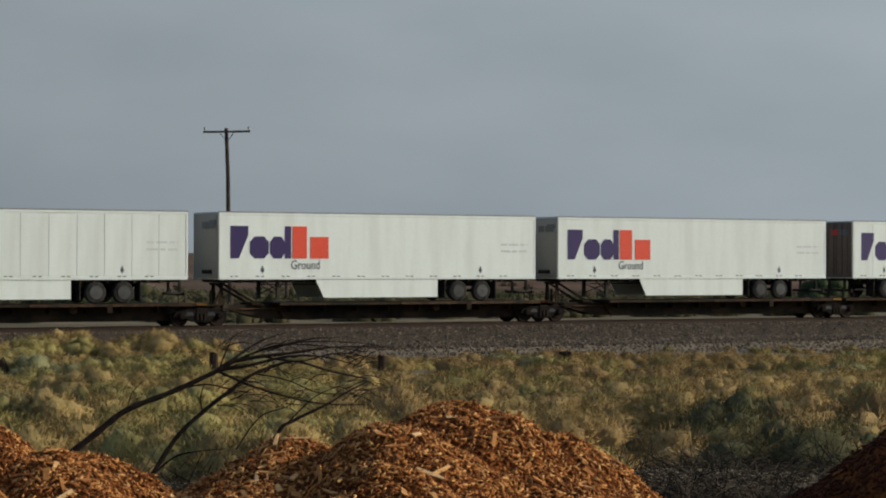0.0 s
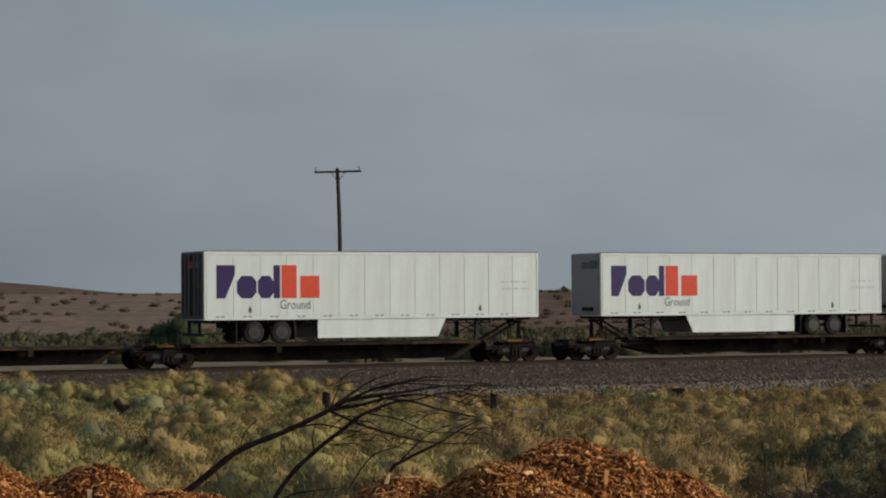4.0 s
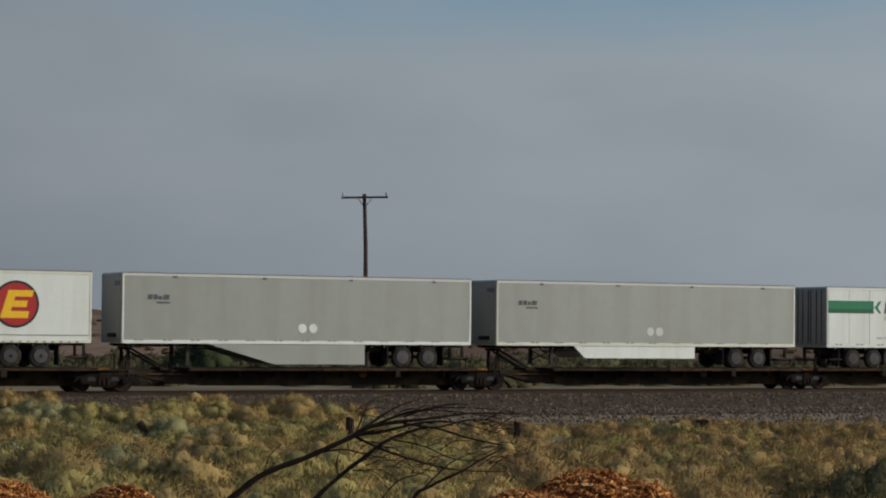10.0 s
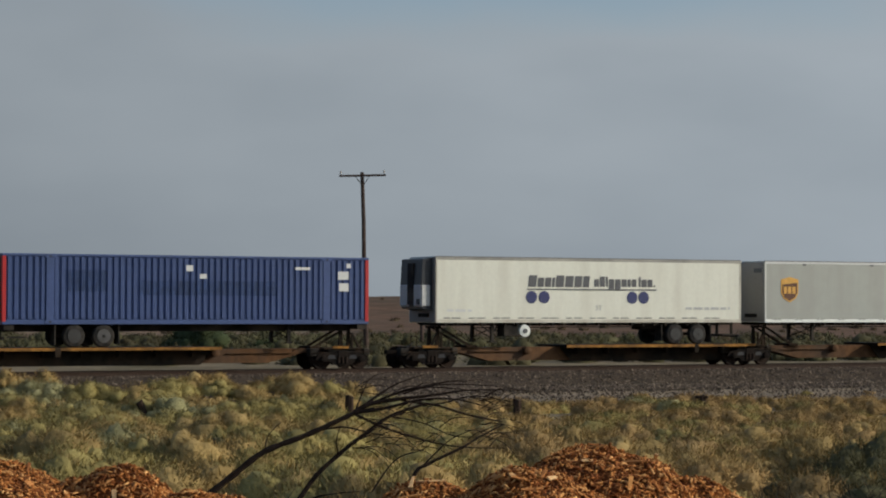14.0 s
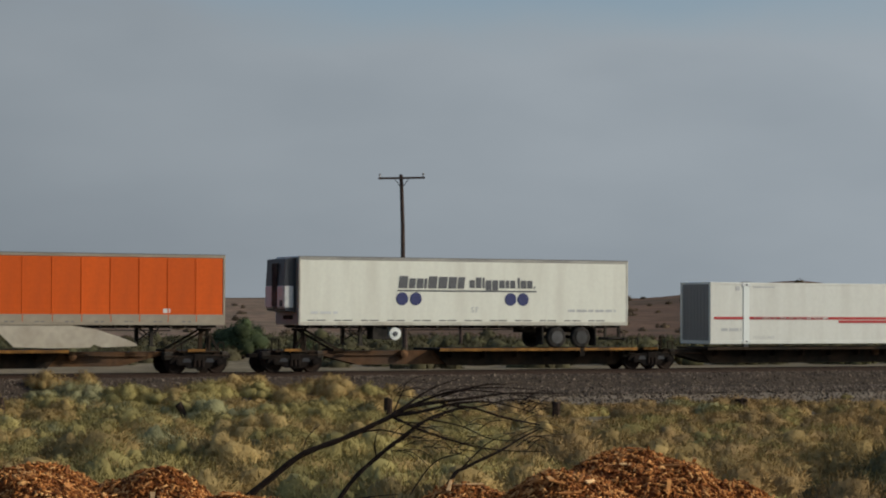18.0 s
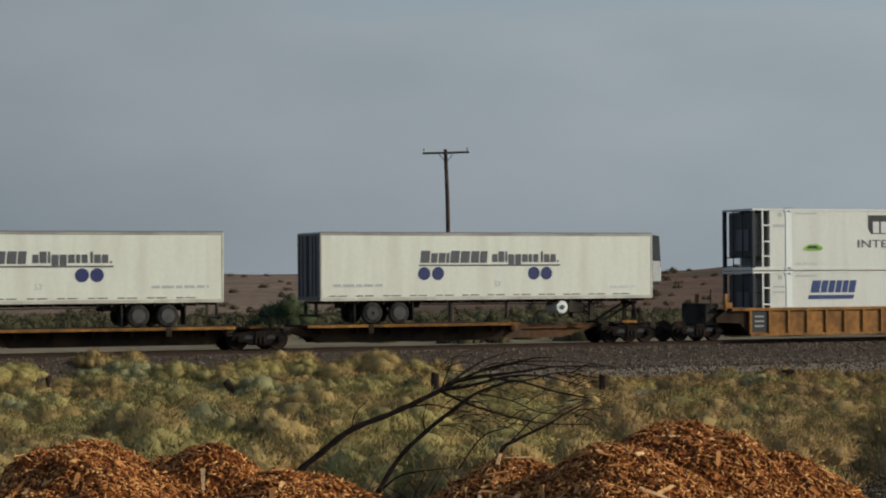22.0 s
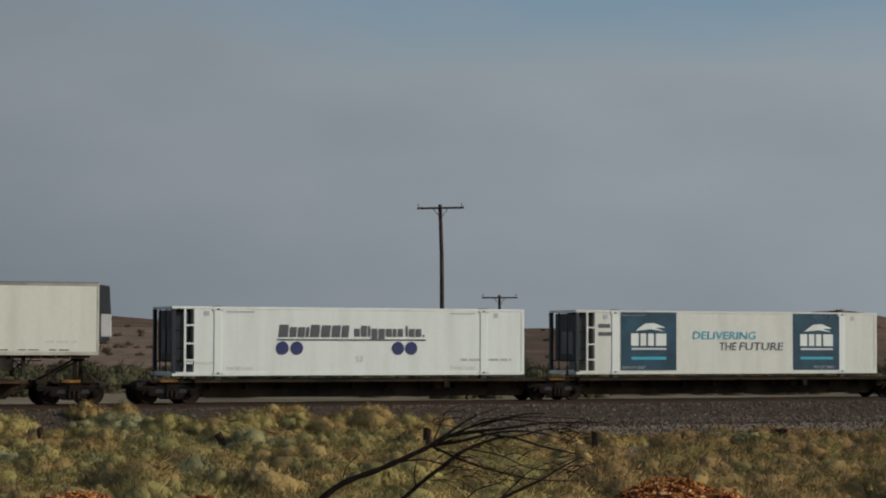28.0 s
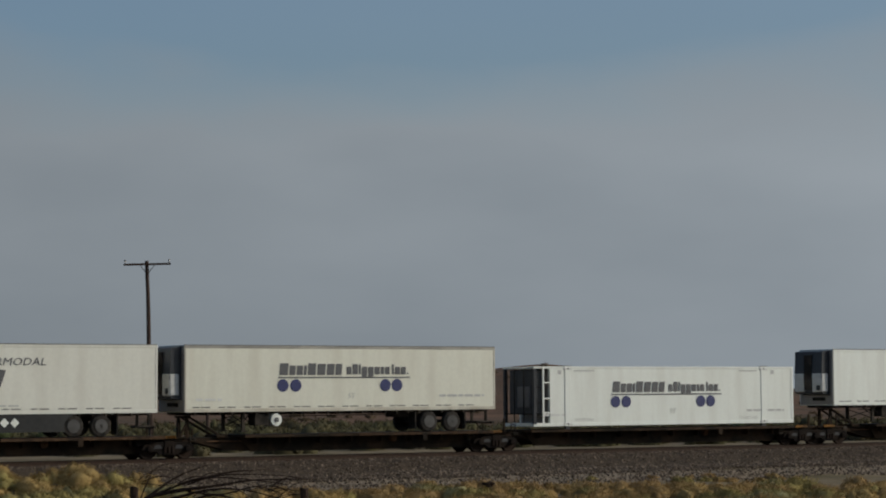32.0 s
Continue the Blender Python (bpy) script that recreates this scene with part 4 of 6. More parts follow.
def well_car(x0, x1, label):
    """A well wagon from bogie to bogie; its well runs between x0 and x1 round the low container."""
    c = tagged(new("well_wagon"), label, "rail wagon", group="wagons of the train")
    for sgn in (-1, 1):
        ya, yb = (-1.42, -1.37) if sgn < 0 else (1.37, 1.42)
        side = part("well_side", box(x0, x1, ya, yb, 0.25, 1.42), WELLYELLOW, c)
        part("top_chord", box(x0 - 1.0, x1 + 1.0, min(ya, sgn * 1.5), max(yb, sgn * 1.5), 1.36, 1.50, bevel=0.01), WELLYELLOW, side)
        part("bottom_chord", box(x0, x1, min(ya, sgn * 1.5), max(yb, sgn * 1.5), 0.20, 0.32, bevel=0.01), WELLYELLOW, side)
        n = int((x1 - x0) / 0.98)
        for i in range(n + 1):
            x = x0 + i * (x1 - x0) / n
            use("stiffener", "well stiffener", lambda: prism([(-0.06, 0.3), (0.06, 0.3), (0.06, 1.38), (-0.06, 1.38)], -0.06, 0.06), WELLYELLOW, side, pose(x, sgn * 1.45, 0))
    part("well_floor", box(x0, x1, -1.37, 1.37, 0.22, 0.30), CARSTEEL, c)
    for e, sgn in ((x0, -1), (x1, 1)):
        prof = [(e, 0.25), (e, 1.45), (e + sgn * 1.15, 1.45), (e + sgn * 1.75, 1.05), (e + sgn * 1.75, 0.85), (e + sgn * 0.5, 0.8)]
        part("end_sill", prism(prof, -1.36, 1.36), CARSTEEL, c, "grimy dark end sill")
        part("end_plate", box(min(e - sgn * 0.95, e), max(e - sgn * 0.95, e), -1.435, -1.425, 0.4, 1.36), BLACK, c, "black painted end panel")
        for k in range(3):
            part("reporting_bar", box(min(e - sgn * 0.75, e - sgn * 0.25), max(e - sgn * 0.75, e - sgn * 0.25), -1.441, -1.436, 0.62 + k * 0.22, 0.70 + k * 0.22), REPORTING, c, "faded white marking bar")
        part("end_box", box(min(e + sgn * 1.45, e + sgn * 2.15), max(e + sgn * 1.45, e + sgn * 2.15), -1.05, 1.05, 0.62, 1.72, bevel=0.03), CHASSIS, c, "dark boxed end of the drawbar")
        part("grab_iron", tube((e + sgn * 1.9, -1.1, 1.7), (e + sgn * 1.9, -1.1, 2.35), 0.03, n=6), CARSTEEL, c)
        part("platform", box(min(e + sgn * 0.2, e + sgn * 1.7), max(e + sgn * 0.2, e + sgn * 1.7), -1.3, 1.3, 1.46, 1.52), CARBROWN, c)
        for y in (-1.25, 1.25):
            part("stanchion", box(e + sgn * 1.2 - 0.08, e + sgn * 1.2 + 0.08, y - 0.08, y + 0.08, 1.0, 2.15, bevel=0.02), WELLYELLOW, c)
        part("ladder", box(min(e + sgn * 0.9, e + sgn * 1.25), max(e + sgn * 0.9, e + sgn * 1.25), -1.36, -1.31, 1.5, 1.75), WELLYELLOW, c)
    return c

# ---- liveries: plain shapes for marks, lettering for other words ----
F = FLOOR


def bars(tr, x0, x1, zs, h, material=FADED):
    """Small writing as plain bars; a long line is broken into words."""
    for k, z in enumerate(zs):
        bm = bmesh.new()
        x, i = x0, k
        while x < x1 - 0.02:
            w = min((0.34, 0.52, 0.26, 0.44)[i % 4], x1 - x) if x1 - x0 > 0.7 else x1 - x0
            prism(rect(x, x + w, z, z + h), NEAR - 0.005, NEAR - 0.002, bm)
            x, i = x + w + 0.09, i + 1
        part("marking_bar", bm, material, tr)


def parcel_livery(tr, L):
    y = NEAR - 0.006
    glyphs(tr, 0.58, F + 0.92, [(0.88, 1.40, "g"), (0.04, 0, "gap"), (0.90, 0.95, "o"), (0.06, 0, "gap"), (0.72, 0.95, "o"), (0.30, 1.40, "none")], PURPLE, label="dark purple painted blocks", y=y)
    glyphs(tr, 3.50, F + 0.92, [(0.80, 1.40, "c"), (0.06, 0, "gap"), (1.02, 0.95, "c")], SIGNRED, label="orange-red painted blocks", y=y)
    lettering(tr, "Ground", 3.48, F + 0.45, 1.4, 0.40, LETTER)
    bars(tr, L - 1.9, L - 0.45, (F + 1.54, F + 1.24), 0.09, PALEGREY)
    for x in (2.1, L - 3.0):
        shape(tr, "placard_holder", [(x - 0.09, F + 0.40), (x, F + 0.26), (x + 0.09, F + 0.40), (x, F + 0.62)], LETTER)


def disc_livery(tr, L, n):
    x, z = L - (3.1, 2.6, 3.15)[n], F + 1.55
    shape(tr, "disc_rim", disc(x, z, 0.95, 36), BLACK, NEAR - 0.005)
    shape(tr, "disc", disc(x, z, 0.85, 36), RED, NEAR - 0.009, "round red painted emblem")
    for u0, u1, z0, z1 in ((-0.50, 0.48, -0.56, -0.28), (-0.36, 0.42, -0.12, 0.14), (-0.22, 0.66, 0.30, 0.56)):
        shape(tr, "emblem_bar", rect(x + u0, x + u1, z + z0, z + z1, 0.06), YELLOW, NEAR - 0.013, "slanted yellow bar")
    shape(tr, "emblem_stem", rect(x - 0.66, x - 0.30, z - 0.56, z + 0.56, 0.34), YELLOW, NEAR - 0.0115, "slanted yellow bar")
    for xx in (0.4, L * 0.53):
        shape(tr, "marking_bar", rect(xx, xx + 0.22, F + 0.42, F + 0.58), LETTER)
    bars(tr, 3.9, 4.7, (F + 0.5,), 0.07)


def green_band_livery(tr, L, logo_x, text_x, diamonds_x, web_x):
    y0 = NEAR - 0.006
    for a, b in ((0.1, logo_x - 0.05), (logo_x + 2.45, L - 0.1)):
        shape(tr, "green_band", rect(a, b, F + 1.66, F + 2.26), GREEN, y0, "broad green stripe")
        shape(tr, "green_band", rect(a, b, F + 1.66, F + 1.86), DARKGREEN, y0 - 0.003, "darker green lower edge of the stripe")
    for sgn, x in ((1, logo_x), (-1, logo_x + 2.4)):
        shape(tr, "arrow", [(x, F + 1.95), (x + sgn * 0.28, F + 2.26), (x + sgn * 0.42, F + 2.26), (x + sgn * 0.2, F + 1.95), (x + sgn * 0.42, F + 1.66), (x + sgn * 0.28, F + 1.66)], GREEN, y0)
    glyphs(tr, logo_x + 0.55, F + 1.66, [(0.46, 0.58, "x"), (0.08, 0, "gap"), (0.12, 0.25, "none"), (0.1, 0, "gap"), (0.42, 0.58, "c")], LETTER, 0.15, y=y0)
    bars(tr, logo_x + 0.6, logo_x + 1.75, (F + 1.34,), 0.2, FADED)
    lettering(tr, "Available", text_x + 0.7, F + 0.94, 1.2, 0.24, BLACK, True, 0.2)
    lettering(tr, "Liftgate Service", text_x, F + 0.56, 2.6, 0.32, BLACK, True, 0.2)
    for k, (dx, dz, m) in enumerate(((0, 0.68, SIGNRED), (0.62, 0.78, LETTER), (0.62, 0.46, LETTER), (1.0, 0.62, LETTER), (1.35, 0.46, SIGNRED))):
        x, z = diamonds_x + dx, F + dz
        d = shape(tr, "hazard_placard", [(x - 0.2, z), (x, z - 0.2), (x + 0.2, z), (x, z + 0.2)], m, y0)
        shape(d, "placard_face", [(x - 0.13, z), (x, z - 0.13), (x + 0.13, z), (x, z + 0.13)], PALEGREY, y0 - 0.004)
    bars(tr, web_x, web_x + 1.7, (F + 0.42,), 0.09, FADED)
    bars(tr, L - 0.9, L - 0.45, (F + 0.30,), 0.10, FADED)


def shippers_livery(tr, L, z0=F, web_left=False):
    y0 = NEAR - 0.006
    z0 = z0 + 0.19
    glyphs(tr, 4.62, z0 + 1.42, [(0.46, 0.52, "x"), (0.03, 0, "gap"), (0.34, 0.42, "c"), (0.03, 0, "gap"), (0.34, 0.42, "c"), (0.04, 0, "gap"), (0.13, 0.42, "none"), (0.04, 0, "gap"), (0.46, 0.52, "x"), (0.03, 0, "gap"), (0.46, 0.5, "o"), (0.03, 0, "gap"), (0.42, 0.5, "c"), (0.03, 0, "gap"), (0.36, 0.5, "c")], LETTER, 0.1, label="dark slanted painted blocks", y=y0)
    x = 8.08
    for w, low, high in ((0.24, 0, 0.34), (0.26, 0, 0.46), (0.09, 0, 0.46), (0.27, -0.10, 0.34), (0.27, -0.10, 0.34), (0.26, 0, 0.34), (0.16, 0, 0.34), (0.24, 0, 0.34), (0, 0, 0), (0.09, 0, 0.46), (0.26, 0, 0.34), (0.25, 0, 0.34), (0.08, 0, 0.08)):
        if w:
            shape(tr, "painted_mark", rect(x, x + w, z0 + 1.45 + low, z0 + 1.45 + high), LETTER, y0)
        x += w + 0.065
    shape(tr, "underline", rect(4.58, 11.4, z0 + 1.28, z0 + 1.34), LETTER, y0)
    for x in (4.82, 5.47, 10.1, 10.72):
        shape(tr, "disc", disc(x, z0 + 0.96, 0.28), DEEPBLUE, y0, "round navy blue spot")
    lettering(tr, "53'", 8.15, z0 + 0.38, 0.36, 0.24, FADED)
    bars(tr, 0.6 if web_left else L - 3.1, 2.9 if web_left else L - 0.65, (z0 + 0.42,), 0.10, FADED)
    bars(tr, L - 2.2 if web_left else 0.55, L - 0.8 if web_left else 1.8, (z0 + 0.30,), 0.10, PALEGREY)


def lift_notes(c, z0, L=16.15):
    for x in (2.35, L - 3.6):
        lettering(c, "TOP LIFT ONLY", x, z0 + 0.24, 1.2, 0.13, FADED)
        shape(c, "marking_bar", rect(x, x + 1.2, z0 + 2.62, z0 + 2.68), FADED)
    for x in (1.4, L - 1.5):
        shape(c, "marking_bar", rect(x, x + 0.2, z0 + 2.48, z0 + 2.68), FADED)


def reefer_box_livery(c, z0, mirrored, L=16.15):
    shape(c, "mark_ground", [(6.62, z0 + 1.70), (8.78, z0 + 1.70), (8.78, z0 + 2.34), (8.45, z0 + 2.58), (6.45, z0 + 2.58), (6.45, z0 + 1.98)], BLACK, NEAR - 0.005, "black shadow block of the mark")
    glyphs(c, 6.68, z0 + 1.74, [v for w in (0.40, 0.40, 0.16, 0.48, 0.34) for v in ((w, 0.54, "c"), (0.055, 0, "gap"))], PALEGREY, y=NEAR - 0.009)
    glyphs(c, 8.86, z0 + 1.72, [v for w, h in ((0.14, 0.62), (0.36, 0.46), (0.34, 0.44), (0.12, 0.16)) for v in ((w, h, "c"), (0.08, 0, "gap"))], BLACK)
    lettering(c, "INTERMODAL", 5.85, z0 + 1.06, 5.1, 0.36, LETTER, True)
    gx = 2.75 if mirrored else 12.85
    shape(c, "picture_patch", [(gx, z0 + 0.98), (gx + 0.25, z0 + 0.9), (gx + 1.0, z0 + 0.92), (gx + 1.15, z0 + 1.05), (gx + 0.8, z0 + 1.22), (gx + 0.3, z0 + 1.2)], LIME, label="small lime green patch")
    shape(c, "picture_patch", [(gx + 0.2, z0 + 1.02), (gx + 0.9, z0 + 1.0), (gx + 0.75, z0 + 1.14), (gx + 0.35, z0 + 1.14)], BLACK, NEAR - 0.009)
    sx = L - 1.25 if mirrored else 0.62
    lettering(c, "53FT", sx, z0 + 2.0, 0.72, 0.28, LETTER)
    lettering(c, "XHC", sx + 0.05, z0 + 1.6, 0.6, 0.28, LETTER)
    bars(c, 1.1 if mirrored else L - 1.5, 1.75 if mirrored else L - 0.5, (z0 + 2.0,), 0.12, FADED)
    lift_notes(c, z0)


def slanted_word_livery(c, z0, x=3.1, z=1.75, scale=1.0, underline=True):
    k = scale
    glyphs(c, x, z0 + z, [(0.52 * k, 0.56 * k, "x"), (0.04, 0, "gap"), (0.36 * k, 0.56 * k, "o"), (0.04, 0, "gap"), (0.36 * k, 0.56 * k, "o"), (0.04, 0, "gap"), (0.34 * k, 0.56 * k, "g"), (0.04, 0, "gap"), (0.32 * k, 0.56 * k, "c"), (0.04, 0, "gap"), (0.40 * k, 0.56 * k, "x")], NAVY, 0.22, label="slanted blue painted blocks")
    if underline:
        shape(c, "underline", rect(x - 0.12, x + 2.4 * k, z0 + z - 0.30, z0 + z - 0.12, 0.05), NAVY, label="slanted blue bar")


def picture_panel_livery(c, z0, words_a, words_b, L=16.15):
    for k, (a, b) in enumerate(((2.28, 5.15), (11.45, 14.05))):
        shape(c, "picture_panel", rect(a, b, z0 + 0.17, z0 + 2.79), TEAL, NEAR - 0.005, "dark teal printed panel")
        m = (a + b) / 2
        shape(c, "panel_mark", [(m - 0.7, z0 + 1.95), (m - 0.2, z0 + 2.28), (m + 0.3, z0 + 2.30), (m + 0.85, z0 + 2.1), (m + 0.35, z0 + 2.08), (m + 0.8, z0 + 1.93), (m + 0.1, z0 + 2.02)], WHITE, NEAR - 0.009)
        glyphs(c, m - 0.95, z0 + 1.28, [(0.44, 0.55, "x"), (0.05, 0, "gap"), (0.34, 0.55, "c"), (0.05, 0, "gap"), (0.34, 0.55, "c"), (0.05, 0, "gap"), (0.62, 0.55, "x")], WHITE, y=NEAR - 0.009)
        shape(c, "marking_bar", rect(m - 0.9, m + 0.9, z0 + 1.1, z0 + 1.18), PALEGREY, NEAR - 0.009)
        shape(c, "marking_bar", rect(m - 0.9, m + 0.9, z0 + 0.66, z0 + 0.78), CYAN, NEAR - 0.009)
    lettering(c, words_a[0], words_a[1], z0 + 1.58, words_a[2], 0.36, CYAN, True, 0.1)
    x = words_b[1]
    for text, w, h in words_b[0]:
        lettering(c, text, x, z0 + 1.08, w, h, LETTER, True, 0.1)
        x += w + 0.15
    bars(c, 1.12, 1.72, (z0 + 2.08,), 0.17, LETTER)
    bars(c, 1.12, 1.80, (z0 + 1.72,), 0.17, LETTER)
    lift_notes(c, z0)


def mover_livery(c, z0, L=16.15):
    for a, b, z in ((0.2, 10.4, 1.14), (7.2, 10.4, 0.98), (13.0, 15.6, 1.14), (13.0, 15.6, 0.98)):
        shape(c, "stripe", rect(a, b, z0 + z, z0 + z + 0.12), RED, label="thin dark red stripe")
    bars(c, 2.4, 6.6, (z0 + 1.16,), 0.08, WHITE)
    for x, m in ((10.5, BLACK), (12.1, BLACK)):
        shape(c, "ring", disc(x + 0.65, z0 + 1.72, 0.62, 30), m, NEAR - 0.006)
        shape(c, "ring_hole", disc(x + 0.65, z0 + 1.72, 0.40, 30), WHITE, NEAR - 0.010)
    shape(c, "swirl", [(12.0, z0 + 2.25), (12.4, z0 + 2.6), (13.0, z0 + 2.6), (13.4, z0 + 2.15), (13.25, z0 + 1.7), (13.1, z0 + 2.15), (12.8, z0 + 2.38), (12.4, z0 + 2.38)], RED, NEAR - 0.013, "curved red painted sweep")
    lettering(c, "TRANSPORTATION SERVICES", 10.2, z0 + 0.60, 3.3, 0.20, LETTER, True)
    lettering(c, "53'", 14.7, z0 + 0.60, 0.4, 0.22, LETTER)
    bars(c, 0.6, 1.7, (z0 + 0.6,), 0.13, FADED)
    lift_notes(c, z0)


# ---- kinds of loaded units, built once each ----
def kind_parcel(L, rev, panelled):
    tr = box_trailer("white parcel trailer with a purple and orange-red block mark" + (", panelled sides" if panelled else ""), L, WHITE, rev, panels=13 if panelled else 0,
                     axle=2.9 if not rev else 2.3, skirt=(4.7, 10.9, 0.80, 0.4), end=ENDGREY if not rev else ENDBROWN)
    e = [o for o in tr.children if o.name.startswith("end_wall")][0]
    for y0_, y1_, m in ((-1.05, -0.35, LETTER), (-0.25, 0.25, RED if rev else LETTER)):
        part("end_mark", box(-0.062, -0.052, y0_, y1_, ROOF - 0.72, ROOF - 0.42), m, e, "small dark painted block")
    parcel_livery(tr, L)
    return tr


def kind_disc(L, n):
    tr = box_trailer("white trailer with a round red and yellow emblem", L, WHITE, axle=2.1, teeth=n > 0, rail=WHITE if n != 2 else CREAM,
                     skirt=((7.6, 8.9, 0.5, 0.1), (4.3, 10.4, 0.85, 0.3), (3.6, 10.7, 0.85, 1.2))[n], skirt_mat=(WHITE, CREAM, CREAM)[n])
    disc_livery(tr, L, n)
    if n:
        for x, w, m in ((7.6, 1.2, SIGNRED), (9.05, 0.5, BROWNSIGN), (9.7, 0.9, FADED)):
            shape(tr, "skirt_mark", rect(x, x + w, F - 0.55, F - (0.15 if m is BROWNSIGN else 0.38)), m, -HALF + 0.02)
    return tr


def kind_pup(L, rev, logo, stripe, n):
    tr = box_trailer("short white pup trailer with a dark stripe and yellow mark", L, PUPSHEET, rev, axle=1.0, skirt=(3.0, 6.7, 0.72, 0.3), skirt_mat=PUPSHEET, legs=1.9, end=TRIM, axles=1, rail=CREAM)
    y0 = NEAR - 0.006
    shape(tr, "stripe", rect(stripe[0], stripe[1], F + 1.88, F + 2.36), SLATE, y0, "dark slate stripe")
    shape(tr, "mark_ground", rect(logo - 0.1, logo + 1.25, F + 1.83, F + 2.40, 0.1), BLACK, y0 - 0.003)
    glyphs(tr, logo, F + 1.90, [(0.36, 0.42, "x"), (0.04, 0, "gap"), (0.34, 0.42, "o"), (0.04, 0, "gap"), (0.34, 0.42, "g")], YELLOW, 0.2, y=y0 - 0.007, label="yellow painted blocks")
    part("stripe_wrap", box(-0.058, -0.034, -1.22, 1.22, F + 1.88, F + 2.36), SLATE, tr, "dark stripe across the end")
    part("end_mark", box(-0.066, -0.059, -1.0, -0.2, F + 1.96, F + 2.28), DECKYELLOW, tr, "faded yellow block")
    for i in range(3):
        shape(tr, "vent", rect(stripe[0] + 0.4 + i * 1.1, stripe[0] + 0.8 + i * 1.1, F + 2.58, F + 2.70), LETTER, y0)
    for x in (3.2, 3.9, 4.5)[: 3 if n == 1 else 2]:
        shape(tr, "placard", [(x - 0.2, F + 0.7), (x, F + 0.5), (x + 0.2, F + 0.7), (x, F + 0.9)], FADED, y0)
    return tr


def kind_band(L, rev, *spots):
    tr = box_trailer("white panelled trailer with a broad green stripe", L, WHITE, rev, panels=11 if L < 15 else 13, axle=1.7 if not rev else 1.6, skirt=(4.6, 10.1, 0.75, 0.6) if not rev else (4.5, 10.6, 0.6, 2.5))
    green_band_livery(tr, L, *spots)
    return tr


def kind_silver(L, n):
    tr = box_trailer(("plain silver-grey aluminium trailer with a small dark mark", "silver-grey trailer with a brown and gold shield", "silver-grey trailer with a brown and gold shield and white stripe")[0 if n < 2 else n - 1], L, SILVER, axle=2.1,
                     rail=WHITE if n != 1 else CREAM, skirt_mat=SILVER if n == 0 else WHITE, skirt=((3.8, 11.0, 0.85, 3.0), (4.0, 10.5, 0.55, 0.6), None, (4.4, 10.2, 0.75, 0.2))[n], top_band=PALEGREY)
    y0 = NEAR - 0.006
    if n < 2:
        glyphs(tr, 1.1, F + 1.82, [(0.22, 0.2, "g"), (0.03, 0, "gap"), (0.2, 0.2, "o"), (0.03, 0, "gap"), (0.16, 0.14, "o"), (0.03, 0, "gap"), (0.3, 0.2, "c")], LETTER, 0.1, y=y0)
        bars(tr, 1.5, 2.1, (F + 1.66,), 0.07, LETTER)
        for x in (8.05, 8.55):
            shape(tr, "placard", disc(x, F + 0.68, 0.2, 16), WHITE if n == 0 else PALEGREY, y0)
    else:
        x, z = 0.95, F + 0.95
        shape(tr, "shield", [(x, z + 1.1), (x + 0.5, z + 1.22), (x + 1.0, z + 1.1), (x + 1.0, z + 0.45), (x + 0.85, z + 0.2), (x + 0.5, z), (x + 0.15, z + 0.2), (x, z + 0.45)], GOLD, y0, "gold edged shield")
        shape(tr, "shield_face", [(x + 0.07, z + 0.85), (x + 0.93, z + 0.95), (x + 0.93, z + 0.47), (x + 0.8, z + 0.25), (x + 0.5, z + 0.08), (x + 0.2, z + 0.25), (x + 0.07, z + 0.47)], BROWNSIGN, y0 - 0.004)
        glyphs(tr, x + 0.14, z + 0.42, [(0.2, 0.34, "o"), (0.04, 0, "gap"), (0.22, 0.34, "o"), (0.04, 0, "gap"), (0.2, 0.34, "c")], GOLD, y=y0 - 0.008)
        if n == 2:
            bars(tr, L - 3.3, L - 2.4, (F + 1.16,), 0.30, LETTER)
            lettering(tr, "Freight", L - 2.2, F + 1.10, 1.25, 0.40, LETTER, True)
            bars(tr, 8.2, 8.9, (F + 0.5,), 0.2, PALEGREY)
        else:
            shape(tr, "stripe", rect(0.15, L - 0.15, F + 2.30, F + 2.46), WHITE, y0, "white horizontal stripe")
    for i in range(4):
        shape(tr, "rail_clip", rect(2.2 + i * 4.0, 2.4 + i * 4.0, F + 2.72, F + 2.80), LETTER, y0)
    return tr


def kind_orange(L, rev):
    tr = box_trailer("orange panelled trailer with a worn pale lower rail", L, ORANGE, rev, panels=13, axle=2.3, skirt_mat=CREAM, rail=WORNRAIL, end=SHADEDORANGE, legs=3.1, ridged_end=True)
    for i in range(13):
        use("lower_panel", "lower panel", lambda: box(0.01, 1.2, 0, 0.02, 0, 0.32, bevel=0.005), WORNRAIL, tr, pose(0.15 + i * 1.222, NEAR - 0.006, F + 0.12))
        use("post_seam", "post seam", lambda: box(-0.035, 0.035, 0, 0.02, 0, 2.2, bevel=0.008), ORANGE, tr, pose(0.12 + i * 1.224, NEAR - 0.01, F + 0.48))
    for x in (0.35, 3.8, L - 2.7):
        shape(tr, "placard", rect(x, x + 0.3, F + 0.5, F + 0.68), PALEGREY, NEAR - 0.008)
    if rev:
        edge = [(6.2, 0), (7.15, -0.88), (8.8, -0.93), (10.3, -0.90), (10.45, -0.78), (10.8, -0.90), (12.3, -0.84), (12.2, -0.72), (11.5, -0.46), (10.6, -0.18), (9.5, 0)]
        part("side_skirt", prism([(x, F - 0.005 + z) for x, z in edge], -HALF + 0.03, -HALF + 0.06), WORNSKIRT, tr, "torn pale side skirt hanging at one end")
    else:
        shape(tr, "patch", rect(1.7, 2.7, F - 0.05, F + 0.22), WHITE, NEAR - 0.035)
    return tr


